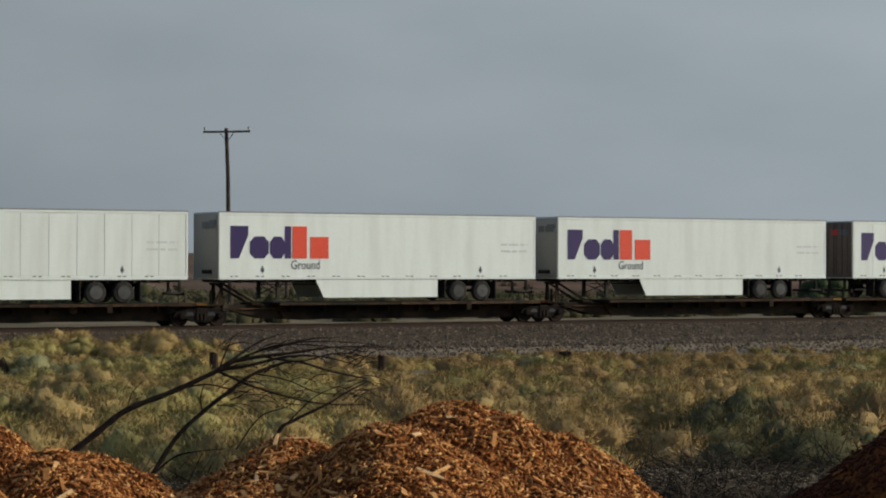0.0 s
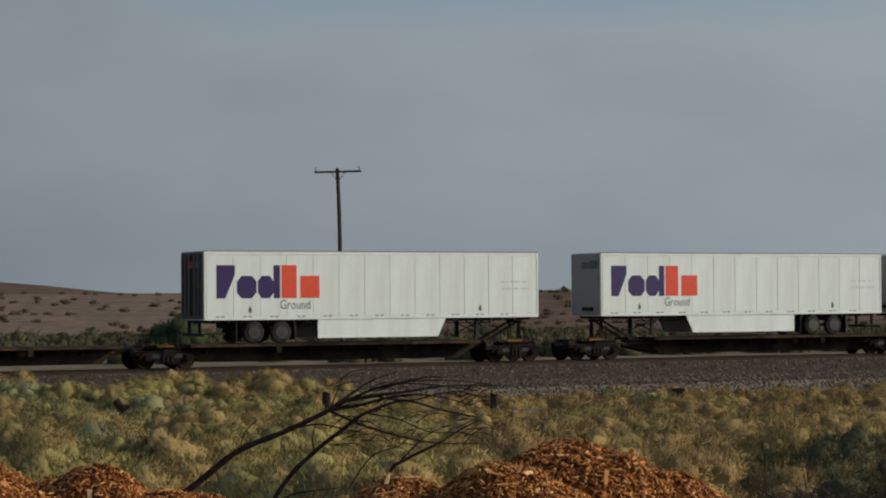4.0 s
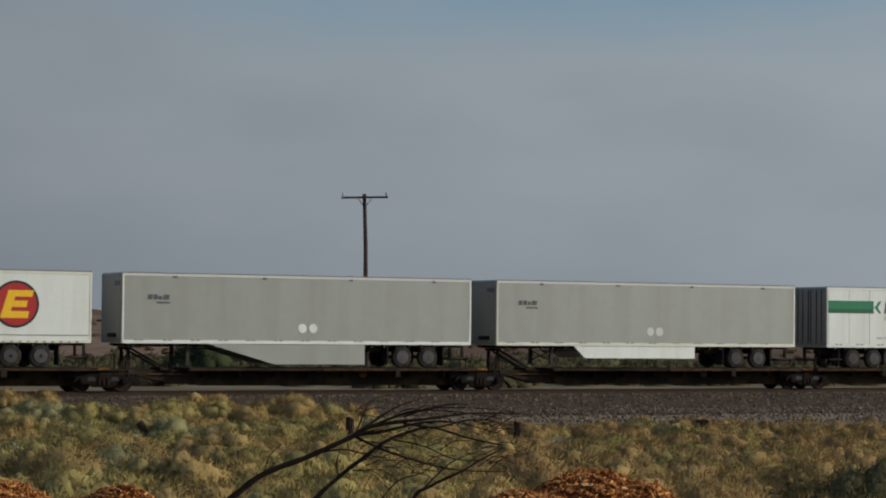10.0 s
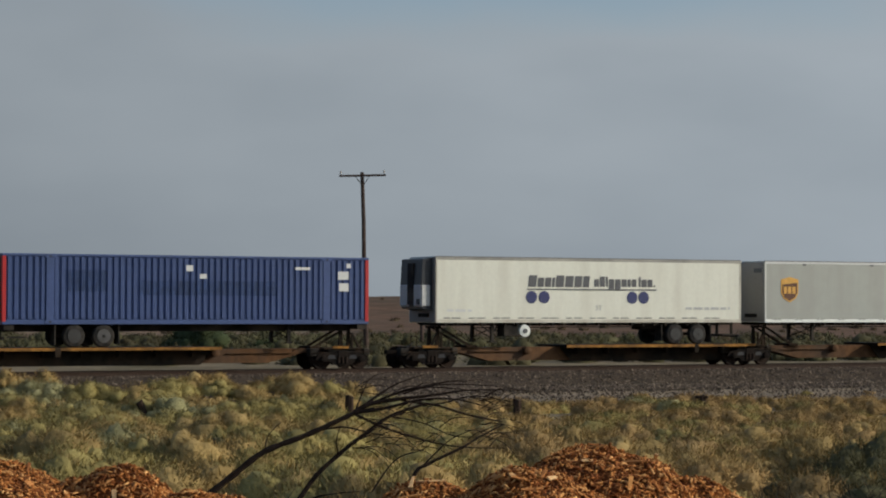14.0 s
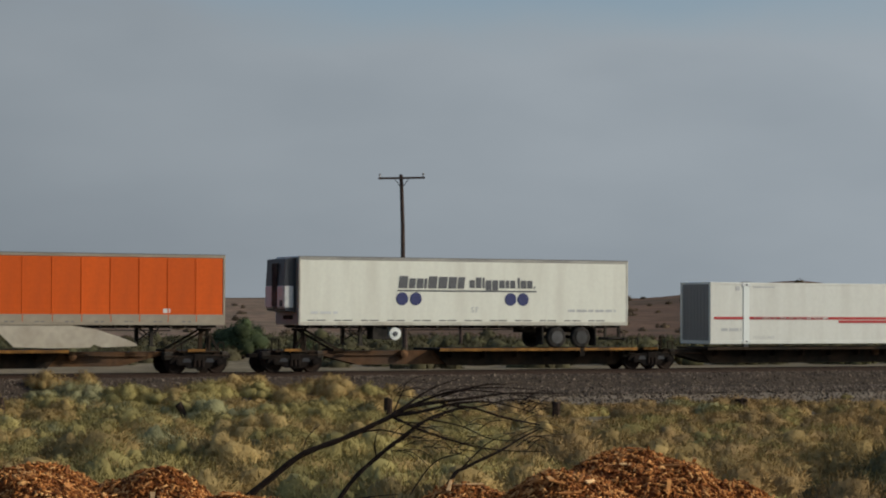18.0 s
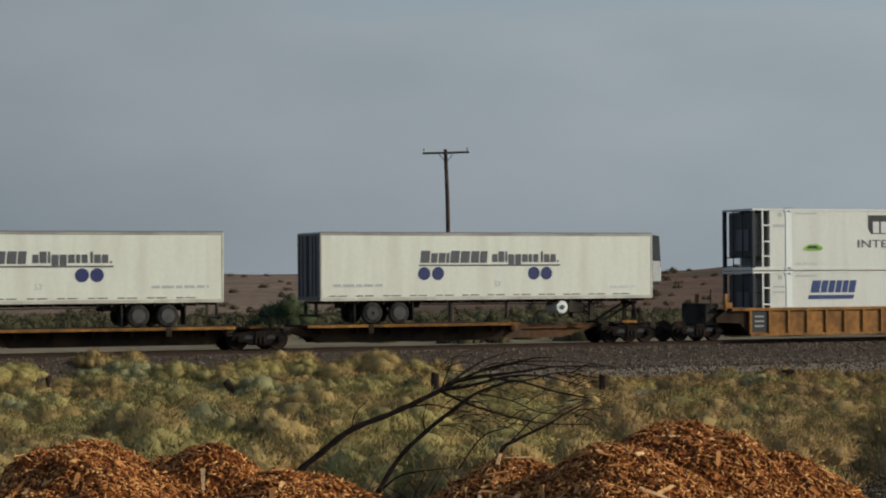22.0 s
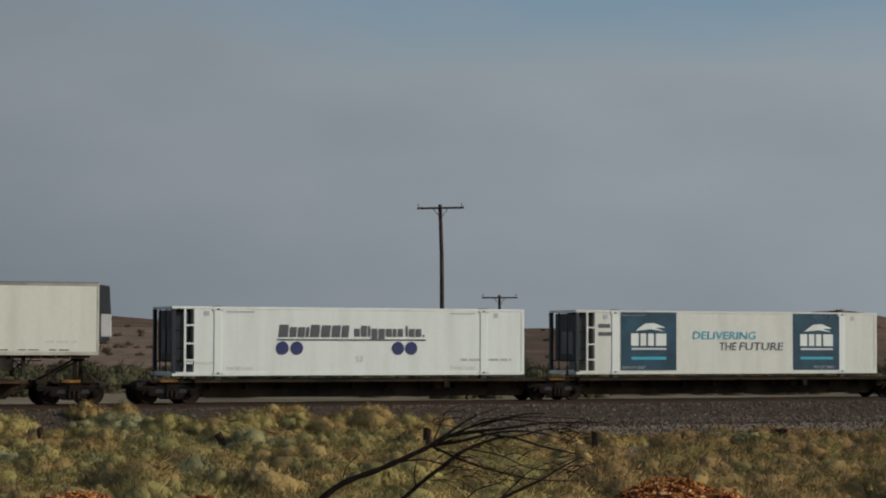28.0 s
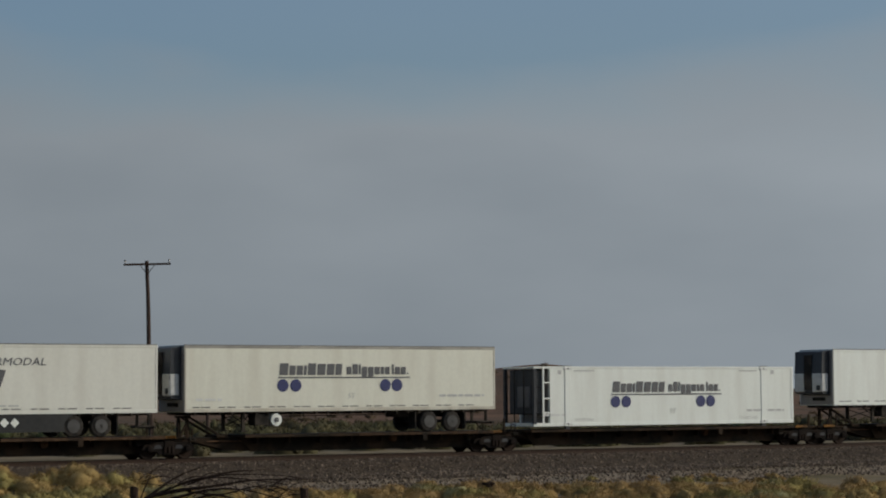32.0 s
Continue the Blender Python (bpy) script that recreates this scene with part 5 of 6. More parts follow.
OLDBLUE = mat("darker_blue_paint", (0.022, 0.046, 0.125), 0.5, vary=0.3, grain=4, per_object=0.2)


def kind_blue(L):
    c = container("blue corrugated container with red ends on a wheeled chassis", 1.95, BLUE, L, corrugated=True, end=BLACK, cap=RED)
    part("chassis_rail", box(0.4, L - 0.5, -0.5, 0.5, 1.65, 1.95), CHASSIS, c)
    part("bolster", box(0.1, 0.5, -1.25, 1.25, 1.73, 1.95), CHASSIS, c)
    part("bolster", box(L - 0.5, L - 0.1, -1.25, 1.25, 1.73, 1.95), CHASSIS, c)
    running_gear(c, lambda x: L - x, 3.0, L, legs=3.6)
    for x0, x1, z0, z1 in ((2.7, 4.6, 3.3, 4.15), (5.6, 11.8, 3.15, 3.75)):
        for k in range(int((x1 - x0) / 0.278)):
            xx = 0.2 + (int(x0 / 0.278) + k) * 0.278
            shape(c, "paint_patch", rect(xx + 0.03, xx + 0.15, z0, z1), OLDBLUE, NEAR - 0.001)
            shape(c, "paint_patch", rect(xx + 0.185, xx + 0.273, z0, z1), OLDBLUE, NEAR + 0.063)
    for x, z, w, h in ((14.7, 3.85, 0.5, 0.35), (14.75, 3.35, 0.45, 0.35), (7.8, 4.15, 0.3, 0.25), (8.4, 3.85, 0.3, 0.2), (12.7, 4.25, 0.7, 0.12), (15.1, 4.35, 0.2, 0.2)):
        shape(c, "number_patch", rect(x, x + w, z, z + h), PALEGREY, NEAR - 0.003)
    return c


def kind_shippers(L, rev):
    tr = box_trailer("cream refrigerated trailer with dark writing blocks and navy discs", L, CREAM, rev, axle=2.4, reefer=True, tank=True, rail=DULLRAIL, top_band=EDGEGREY, end=ENDGREY if not rev else LETTER)
    shippers_livery(tr, L, web_left=rev)
    return tr


def kind_shield_reefer(L, n):
    tr = box_trailer("white refrigerated trailer with a dark shield", L, CREAM if n == 0 else OFFWHITE, axle=2.6, reefer=True, tank=True, skirt=(4.9, 11.1, 0.55, 0.2) if n == 0 else (2.6, 12.2, 0.75, 0.1), skirt_mat=CREAM if n == 0 else SKIRTDARK)
    y0 = NEAR - 0.006
    shape(tr, "mark_ground", [(5.72, F + 1.98), (7.40, F + 1.98), (7.40, F + 2.44), (7.2, F + 2.60), (5.6, F + 2.60), (5.6, F + 2.14)], LETTER, y0, "dark ground of the painted mark")
    glyphs(tr, 5.78, F + 2.02, [v for w in (0.30, 0.30, 0.12, 0.38, 0.28) for v in ((w, 0.40, "c"), (0.045, 0, "gap"))], PALEGREY, y=y0 - 0.004)
    lettering(tr, "INTERMODAL", 7.6, F + 2.02, 3.4, 0.32, LETTER, True, 0.2)
    x, z = 8.3, F + 0.72
    shape(tr, "shield", [(x - 0.95, z + 1.1), (x, z + 1.22), (x + 0.95, z + 1.1), (x + 0.7, z + 0.4), (x, z), (x - 0.7, z + 0.4)], LETTER, y0, "dark heraldic shield")
    glyphs(tr, x - 0.5, z + 0.4, [(0.35, 0.6, "g"), (0.08, 0, "gap"), (0.42, 0.6, "o")], PALEGREY, 0.15, y=y0 - 0.004)
    bars(tr, 7.0, 9.8, (F + 0.32,), 0.06, FADED)
    if n == 0:
        shape(tr, "skirt_patch", rect(6.3, 7.3, F - 0.38, F - 0.2), LIME, -HALF + 0.02)
    else:
        shape(tr, "skirt_patch", rect(6.4, 7.6, F - 0.45, F - 0.2), LIME, -HALF + 0.02)
        for xx in (9.2, 9.65):
            shape(tr, "placard", [(xx - 0.2, F - 0.35), (xx, F - 0.55), (xx + 0.2, F - 0.35), (xx, F - 0.15)], WHITE, -HALF + 0.02)
    return tr


def kind_stripe_reefer(L):
    tr = box_trailer("white refrigerated trailer with a sweeping blue stripe", L, OFFWHITE, axle=2.7, reefer=True, skirt=(4.0, 10.6, 0.8, 0.5), skirt_mat=SKIRTDARK)
    y0 = NEAR - 0.006
    shape(tr, "stripe", [(1.45, F + 1.85), (1.75, F + 2.22), (4.95, F + 0.86), (11.4, F + 0.86), (11.4, F + 0.68), (4.5, F + 0.68)], MIDBLUE, y0, "sweeping blue stripe")
    shape(tr, "stripe", rect(14.2, L - 0.1, F + 0.66, F + 0.84), MIDBLUE, y0)
    shape(tr, "arrow", [(1.1, F + 2.0), (2.0, F + 2.45), (1.85, F + 2.05), (2.3, F + 1.75), (1.7, F + 1.85), (1.45, F + 1.45), (1.5, F + 1.9)], NAVY, y0 - 0.003, "dark blue arrow shape")
    slanted_word_livery(tr, F, 11.5, 1.05, 1.45, False)
    lettering(tr, "INTERMODAL", 11.6, F + 0.60, 2.5, 0.28, LETTER, False, 0.1)
    bars(tr, 0.2, 0.45, (F + 0.3,), 0.22, LETTER)
    bars(tr, 9.0, 9.8, (F + 0.5,), 0.08, FADED)
    return tr


def kind_plain_reefer(L):
    return box_trailer("plain white refrigerated trailer", L, WHITE, axle=2.6, reefer=True, tank=True)


def kind_grey_box(z0):
    c = container("grey corrugated container with a purple printed panel", z0, GREY, corrugated=True, end=CHASSIS)
    p = shape(c, "printed_panel", rect(2.4, 6.1, z0 + 1.62, z0 + 2.58), PURPLE, NEAR - 0.004, "purple printed panel")
    glyphs(p, 2.6, z0 + 1.86, [(0.26, 0.42, "g"), (0.03, 0, "gap"), (0.24, 0.3, "o"), (0.03, 0, "gap"), (0.26, 0.42, "o")], WHITE, y=NEAR - 0.008)
    glyphs(p, 3.46, z0 + 1.86, [(0.24, 0.42, "c"), (0.03, 0, "gap"), (0.26, 0.3, "x")], SIGNRED, y=NEAR - 0.008)
    bars(p, 4.2, 5.8, (z0 + 1.9,), 0.24, MIDBLUE)
    for x in (13.05, 13.65):
        shape(c, "placard", [(x - 0.22, z0 + 2.1), (x, z0 + 1.86), (x + 0.22, z0 + 2.1), (x, z0 + 2.34)], WHITE, NEAR - 0.006)
    bars(c, 2.2, 3.2, (z0 + 0.3,), 0.12, LETTER)
    return c


L53 = 16.15

# ---- the train's make-up, front to rear: place of the low end, kind ----
def flat_box(fn, label, open_end=False, body=WHITE, z0=BASE, **kw):
    c = container(label, z0, body, ends_open=open_end, **kw)
    fn(c, z0)
    return c


WELL = 0.32                       # floor of a well above the rail
P_LABEL = "white refrigerated container with black block mark"
K_LABEL = "white refrigerated container with dark teal printed panels"
M_LABEL = "white refrigerated container with a slanted blue mark"
KINDS = {
    "parcel": lambda: kind_parcel(L53, False, False), "parcel_p": lambda: kind_parcel(L53, False, True), "parcel_r": lambda: kind_parcel(L53, True, True),
    "disc_a": lambda: kind_disc(L53, 0), "disc_b": lambda: kind_disc(L53, 1), "disc_c": lambda: kind_disc(L53, 2),
    "pup_a": lambda: kind_pup(8.4, False, 3.05, (0.06, 3.0), 1), "pup_b": lambda: kind_pup(8.5, True, 4.15, (5.4, 8.4), 2), "pup_c": lambda: kind_pup(8.4, False, 3.0, (0.06, 2.95), 3),
    "band_a": lambda: kind_band(14.6, False, 9.65, 2.3, 6.3, 10.2), "band_b": lambda: kind_band(16.1, True, 2.85, 11.9, 7.2, 3.0),
    "silver_a": lambda: kind_silver(L53, 0), "silver_b": lambda: kind_silver(L53, 1), "silver_c": lambda: kind_silver(L53, 2), "silver_d": lambda: kind_silver(L53, 3),
    "orange": lambda: kind_orange(16.05, False), "orange_r": lambda: kind_orange(16.07, True), "blue": lambda: kind_blue(L53),
    "shippers": lambda: kind_shippers(16.1, False), "shippers_r": lambda: kind_shippers(16.1, True),
    "mover": lambda: flat_box(mover_livery, "white container with dark red stripes and ring marks", body=OFFWHITE),
    "boxmark": lambda: flat_box(lambda c, z: reefer_box_livery(c, z, False), P_LABEL),
    "boxmark_m": lambda: flat_box(lambda c, z: reefer_box_livery(c, z, True), P_LABEL, True),
    "boxmark_top": lambda: flat_box(lambda c, z: reefer_box_livery(c, z, True), P_LABEL, True, OFFWHITE, z0=WELL + CH),
    "panel_top": lambda: flat_box(lambda c, z: picture_panel_livery(c, z, ("EXCELLENCE", 6.0, 3.2), ((("THROUGH", 1.35, 0.22), ("EXECUTION", 2.8, 0.34)), 6.4)), K_LABEL, True, OFFWHITE, z0=WELL + CH),
    "panel": lambda: flat_box(lambda c, z: picture_panel_livery(c, z, ("DELIVERING", 6.0, 3.4), ((("THE", 0.9, 0.36), ("FUTURE", 2.4, 0.36)), 7.45)), K_LABEL, True, OFFWHITE),
    "word_low": lambda: flat_box(lambda c, z: (slanted_word_livery(c, z, 3.15, 1.86), lift_notes(c, z), bars(c, 1.1, 1.75, (z + 2.1, z + 1.85), 0.08)), M_LABEL, True, OFFWHITE, z0=WELL),
    "word": lambda: flat_box(lambda c, z: (slanted_word_livery(c, z, 3.0, 1.75, 1.02), lift_notes(c, z), bars(c, 1.1, 1.75, (z + 2.3,), 0.08), bars(c, 9.2, 12.0, (z + 0.28,), 0.1)), M_LABEL, True),
    "grey_top": lambda: kind_grey_box(WELL + CH),
    "shippers_box": lambda: flat_box(lambda c, z: (shippers_livery(c, L53, z), lift_notes(c, z)), "white refrigerated container with dark writing blocks and navy discs", True, WHITE),
    "shield_a": lambda: kind_shield_reefer(16.1, 0), "shield_b": lambda: kind_shield_reefer(16.1, 1), "sweep": lambda: kind_stripe_reefer(L53), "plain": lambda: kind_plain_reefer(L53),
}
TRAIN = [(-8.18, "parcel_p"), (9.38, "parcel"), (26.74, "parcel"), (44.61, "parcel_r"), (64.18, "pup_a"), (73.2, "pup_b"), (82.83, "pup_c"),
         (102.93, "parcel_r"), (122.35, "parcel_p"), (139.71, "disc_a"), (157.14, "parcel_p"), (174.51, "disc_b"), (192.52, "parcel_r"),
         (211.77, "band_a"), (229.24, "disc_c"), (246.66, "silver_a"), (264.06, "silver_b"), (282.05, "band_b"),
         (301.40, "orange"), (321.78, "orange_r"), (340.48, "blue"),
         (359.86, "shippers"), (377.29, "silver_c"), (394.75, "silver_d"), (412.10, "band_a"), (430.30, "orange_r"),
         (449.66, "shippers"), (470.16, "mover"), (488.73, "boxmark"),
         (507.94, "shippers"), (526.66, "shippers"), (547.02, "shippers_r"),
         (568.42, "boxmark_top"), (568.42, "word_low"), (588.06, "panel_top"), (588.06, "word_low"), (607.68, "grey_top"), (607.68, "word_low"),
         (629.25, "shippers"), (647.67, "boxmark_m"), (668.08, "shippers_r"), (687.25, "shippers_box"), (705.98, "panel"), (726.86, "word"),
         (745.91, "shield_a"), (763.30, "sweep"), (780.77, "shield_b"), (798.13, "shippers"), (816.42, "shippers_box"), (835.29, "plain"), (852.90, "plain")]
built = {}
for s, kind in TRAIN:
    if kind not in built:
        built[kind] = KINDS[kind]()
        on_train(built[kind], s)
    else:
        on_train(copy_thing(built[kind], train_pose(s, 0)), s)

# bogie centres; None parts one wagon set from the next
SETS = [[-8.9, 8.67, 26.1, 43.75, 59.7], [64.0, 82.3, 101.4, 118.0], [122.3, 139.1, 156.5, 173.9, 191.5, 207.55],
        [211.8, 228.3, 246.0, 263.4, 281.1, 297.1], [301.3, 318.9, 337.8, 355.5], [359.8, 376.6, 394.1, 411.5, 428.8, 445.3],
        [449.6, 467.15, 486.0, 503.8], [507.9, 525.55, 544.4, 562.1], [629.1, 646.8, 665.6, 683.2], [687.3, 705.2, 723.8, 742.1],
        [745.9, 762.7, 780.1, 797.5, 814.4, 833.3], [835.2, 852.5, 869.7]]
WELLS = [565.7, 586.2, 605.9, 626.1]
REV = {43.75, 101.4, 191.5, 281.1, 318.9, 337.8, 428.8, 544.4, 665.6}
BOXED = {467.15, 486.0, 646.8, 687.3, 705.2, 723.8, 814.4}
bogie = bogie_thing()
on_train(bogie, SETS[0][0])
bogies = [b for st in SETS for b in st][1:] + WELLS
for s in bogies:
    on_train(copy_thing(bogie, train_pose(s, 0)), s)
fronts = sorted({s for s, _ in TRAIN})
wagons = {}
for st in SETS:
    for a, b in zip(st, st[1:]):
        Lp = b - a
        paint = CARBROWN if 295 < a < 460 or 500 < a < 565 else CARSTEEL
        box_load = a in BOXED
        u = min(fronts, key=lambda q: abs(q - a)) - a
        if box_load:
            deck, hit = (max(u - 0.2, 0.9), Lp - 0.9), []
        elif a in REV:
            deck, hit = (max(u - 0.6, 0.4), u + (9.4 if paint is CARBROWN else 13.2)), [(u + 15.6, -1, FLOOR - 0.14)]
        elif a == 64.0:
            deck, hit = (4.0, Lp - 0.6), [(u + 0.55, 1, FLOOR - 0.14)]
        else:
            deck, hit = (u + (6.6 if paint is CARBROWN else 2.9), min(u + 16.6, Lp - 0.3)), [(u + 0.55, 1, FLOOR - 0.14)]
        key = (round(Lp, 1), round(deck[0], 1), paint.name, box_load)
        label = "weathered brown spine wagon with a yellow-edged wheel platform" if paint is CARBROWN else "grimy black spine wagon with a yellow-edged wheel platform"
        if box_load:
            label = "grimy black spine wagon under a container"
        if key in wagons:
            on_train(copy_thing(wagons[key], train_pose(a, 0)), a)
        else:
            wagons[key] = spine_car(Lp, deck, hit, paint, label, box_load)
            on_train(wagons[key], a)
for a, b in zip(WELLS, WELLS[1:]):
    u = min(fronts, key=lambda q: abs(q - a)) - a
    on_train(well_car(u - 0.25, u + 16.4, "weathered yellow-brown well wagon with ribbed sides"), a)

# ---- wood chip piles ----
CHIPCORE = mat("packed_wood_chips", (0.21, 0.064, 0.015), 0.95, vary=0.45, grain=30, dirt=(0.06, 0.025, 0.012), dirt_amount=0.8, dirt_scale=2.0, bump=0.05, bump_scale=30)
CHIP = mat("fresh_wood_chips", (0.4, 0.15, 0.05), 0.85, vary=0.15, grain=40, per_island=0.15,
           spread=("ShaderNodeNewGeometry", "Random Per Island", [(0.12, 0.038, 0.013), (0.20, 0.064, 0.018), (0.29, 0.098, 0.026), (0.40, 0.148, 0.039), (0.50, 0.215, 0.064), (0.60, 0.33, 0.125)]))
CHIPBIG = mat("large_wood_chips", (0.4, 0.16, 0.05), 0.85, vary=0.2, grain=40,
              spread=("ShaderNodeObjectInfo", "Random", [(0.20, 0.07, 0.022), (0.40, 0.16, 0.05), (0.52, 0.23, 0.07), (0.64, 0.34, 0.13), (0.72, 0.46, 0.22)]))


def heap(x, y, humps):
    """Height of a pile over its humps of (x, y, height, breadth), with a rough skin."""
    h = np.zeros_like(x)
    for cx, cy, H, w in humps:
        r = np.sqrt(np.where(x < cx, 1.1, 1.0) * (x - cx) ** 2 + ((y - cy) / 1.15) ** 2 + 0.01) / w
        h = np.maximum(h, H * np.exp(-np.power(r, 1.95))) + 0.06 * np.minimum(h, H * np.exp(-r * r))
    k = smooth(0.02, 0.25, h)
    return h + k * (0.055 * lumps(x, y, 0.42, 9.0) + 0.045 * lumps(x, y, 0.30, 1.0) + 0.03 * lumps(x, y, 0.13, 4.0) + 0.015 * lumps(x, y, 0.05, 7.0))


def chip_array(px, py, pz, nrm, rs, lo, hi):
    """Slivers of wood lying on a slope: verts and quads."""
    n = len(px)
    L = rs.uniform(lo, hi, n) * rs.uniform(0.5, 1.0, n)
    W = rs.uniform(0.14, 0.36, n) * L + 0.003
    T = rs.uniform(0.004, 0.012, n)
    a = rs.normal(size=(n, 3))
    a -= nrm * (a * nrm).sum(1, keepdims=True) * rs.uniform(0.45, 1.0, (n, 1))
    a /= np.linalg.norm(a, axis=1, keepdims=True)
    b = np.cross(nrm + rs.normal(size=(n, 3)) * 0.35, a)
    b /= np.linalg.norm(b, axis=1, keepdims=True)
    c = np.cross(a, b)
    corner = np.array([(-1, -1, -1), (1, -0.6, -1), (1, 0.5, -1), (-1, 1, -1), (-1, -1, 1), (1, -0.6, 1), (1, 0.5, 1), (-1, 1, 1)]) * 0.5
    mid = np.stack([px, py, pz], -1) + nrm * 0.012
    v = mid[:, None] + corner[None, :, :1] * (a * L[:, None])[:, None] + corner[None, :, 1:2] * (b * W[:, None])[:, None] + corner[None, :, 2:] * (c * T[:, None])[:, None]
    q = np.array([(0, 3, 2, 1), (4, 5, 6, 7), (0, 1, 5, 4), (1, 2, 6, 5), (2, 3, 7, 6), (3, 0, 4, 7)])
    return v.reshape(-1, 3), (q[None] + (np.arange(n) * 8)[:, None, None]).reshape(-1, 4)


def sliver(L, w):
    bm = bmesh.new()
    a = [bm.verts.new(p) for p in ((-L / 2, -w / 2, 0), (L * 0.45, -w * 0.3, 0), (L / 2, 0, 0), (L * 0.42, w * 0.35, 0), (-L * 0.48, w / 2, 0))]
    b = [bm.verts.new(v.co + Vector((0, 0, 0.012))) for v in a]
    bm.faces.new(a[::-1])
    bm.faces.new(b)
    for i in range(5):
        bm.faces.new((a[i], a[(i + 1) % 5], b[(i + 1) % 5], b[i]))
    return bm


def chip_pile(label, humps, x0, x1, y0, y1, seed, count, single):
    rs = np.random.RandomState(seed)
    xs, ys = np.arange(x0, x1, 0.045), np.arange(y0, y1, 0.045)
    X, Y = np.meshgrid(xs, ys)
    H = heap(X, Y, humps)
    Z = ground_height(X, Y) + np.where(H > 0.03, H, -0.12)
    ii = np.arange(X.size).reshape(X.shape)
    q = np.stack([ii[:-1, :-1], ii[:-1, 1:], ii[1:, 1:], ii[1:, :-1]], -1).reshape(-1, 4)
    keep = (H.reshape(-1)[q] > 0.0).any(1)
    pile = tagged(new("wood_chip_pile"), label, "chip pile", group="wood chip piles")
    core = new("core", fast_mesh("core", np.stack([X, Y, Z], -1).reshape(-1, 3), q[keep], CHIPCORE, True))
    core.parent = pile

    def scatter(n):
        x, y = rs.uniform(x0, x1, n * 4), rs.uniform(y0, y1, n * 4)
        h = heap(x, y, humps)
        ok = h > 0.05
        x, y = x[ok][:n], y[ok][:n]
        z = ground_height(x, y) + heap(x, y, humps)
        e = 0.03
        gx_ = (ground_height(x + e, y) + heap(x + e, y, humps) - z) / e
        gy_ = (ground_height(x, y + e) + heap(x, y + e, humps) - z) / e
        nrm = np.stack([-gx_, -gy_, np.ones_like(x)], -1)
        return x, y, z, nrm / np.linalg.norm(nrm, axis=1, keepdims=True)

    x, y, z, nrm = scatter(count)
    v, f = chip_array(x, y, z, nrm, rs, 0.028, 0.095)
    o = new("chips", fast_mesh("chips", v, f, CHIP))
    o.parent = pile
    tagged(o, "thick litter of orange-brown wood chips", kind="stuff")
    x, y, z, nrm = scatter(single)
    for i in range(len(x)):
        k = i % 7
        m = Matrix.Translation((x[i], y[i], z[i] + 0.015)) @ Vector(nrm[i]).to_track_quat("Z", "Y").to_matrix().to_4x4() @ pose(0, 0, 0, rs.uniform(-15, 15), rs.uniform(-12, 12), rs.uniform(0, 360))
        use("chip", f"chip {k}", lambda: sliver((0.12, 0.16, 0.19, 0.22, 0.10, 0.26, 0.15)[k], (0.04, 0.030, 0.040, 0.035, 0.05, 0.040, 0.06)[k]), CHIPBIG, pile, m)
    return pile


chip_pile("tall heap of orange-brown wood chips on the slope", [(1.50, 19.2, 0.97, 1.05), (2.48, 19.1, 0.75, 0.75), (1.97, 19.15, 0.88, 0.94), (2.36, 19.0, 0.83, 0.56), (0.16, 18.9, 0.72, 1.00), (1.07, 18.3, 0.85, 1.05), (0.22, 19.2, 0.30, 1.2)], -1.5, 4.4, 16.4, 21.6, 11, 32000, 220)
chip_pile("low double heap of orange-brown wood chips", [(-2.31, 19.0, 0.90, 0.76), (-3.41, 19.1, 0.95, 0.90), (-1.62, 18.8, 0.75, 0.90), (-3.23, 18.2, 0.86, 1.30), (-3.69, 18.8, 0.90, 0.77), (-2.76, 19.0, 0.84, 0.66)], -5.2, -0.3, 16.4, 21.6, 12, 28000, 180)
# This heap lies in shade; the shade is put into its chips' colour.
CHIP, CHIPLIT = mat("shade_dark_wood_chips", (0.07, 0.022, 0.010), 0.9, vary=0.3, grain=30, per_island=0.5), CHIP
chip_pile("heap of wood chips coloured dark reddish-brown for shade", [(5.50, 17.9, 1.08, 1.20), (4.95, 17.5, 0.52, 0.8)], 3.4, 7.8, 15.6, 20.4, 13, 11000, 60)

# ---- desert shrubs ----
def foliage(name, color, **kw):
    """Leaf colour on a surface that lets part of the light through."""
    m = mat(name, color, 0.9, **kw)
    n, l = m.node_tree.nodes, m.node_tree.links
    b, out = n["Principled BSDF"], n["Material Output"]
    tr, mx = n.new("ShaderNodeBsdfTranslucent"), n.new("ShaderNodeMixShader")
    l.new(b.inputs["Base Color"].links[0].from_socket, tr.inputs["Color"])
    mx.inputs["Fac"].default_value = 0.22
    b.inputs["Specular IOR Level"].default_value = 0.15
    l.new(b.outputs["BSDF"], mx.inputs[1])
    l.new(tr.outputs["BSDF"], mx.inputs[2])
    l.new(mx.outputs["Shader"], out.inputs["Surface"])
    return m


# dark_green also carries the painted shade of the thicket further down
SHRUB = [foliage(f"shrub_foliage_{n}", c, vary=0.16, grain=3.0, dirt=(c[0] * 0.55, c[1] * 0.52, c[2] * 0.50), dirt_amount=0.45, dirt_scale=1.1, per_island=0.06, per_object=0.22, bump=0.05, bump_scale=14) for n, c in (
    ("grey_green", (0.343, 0.312, 0.152)), ("olive", (0.330, 0.266, 0.096)), ("yellow_green", (0.378, 0.306, 0.112)),
    ("tan", (0.430, 0.298, 0.116)), ("brown", (0.390, 0.258, 0.108)), ("dark_green", (0.125, 0.112, 0.052)))]
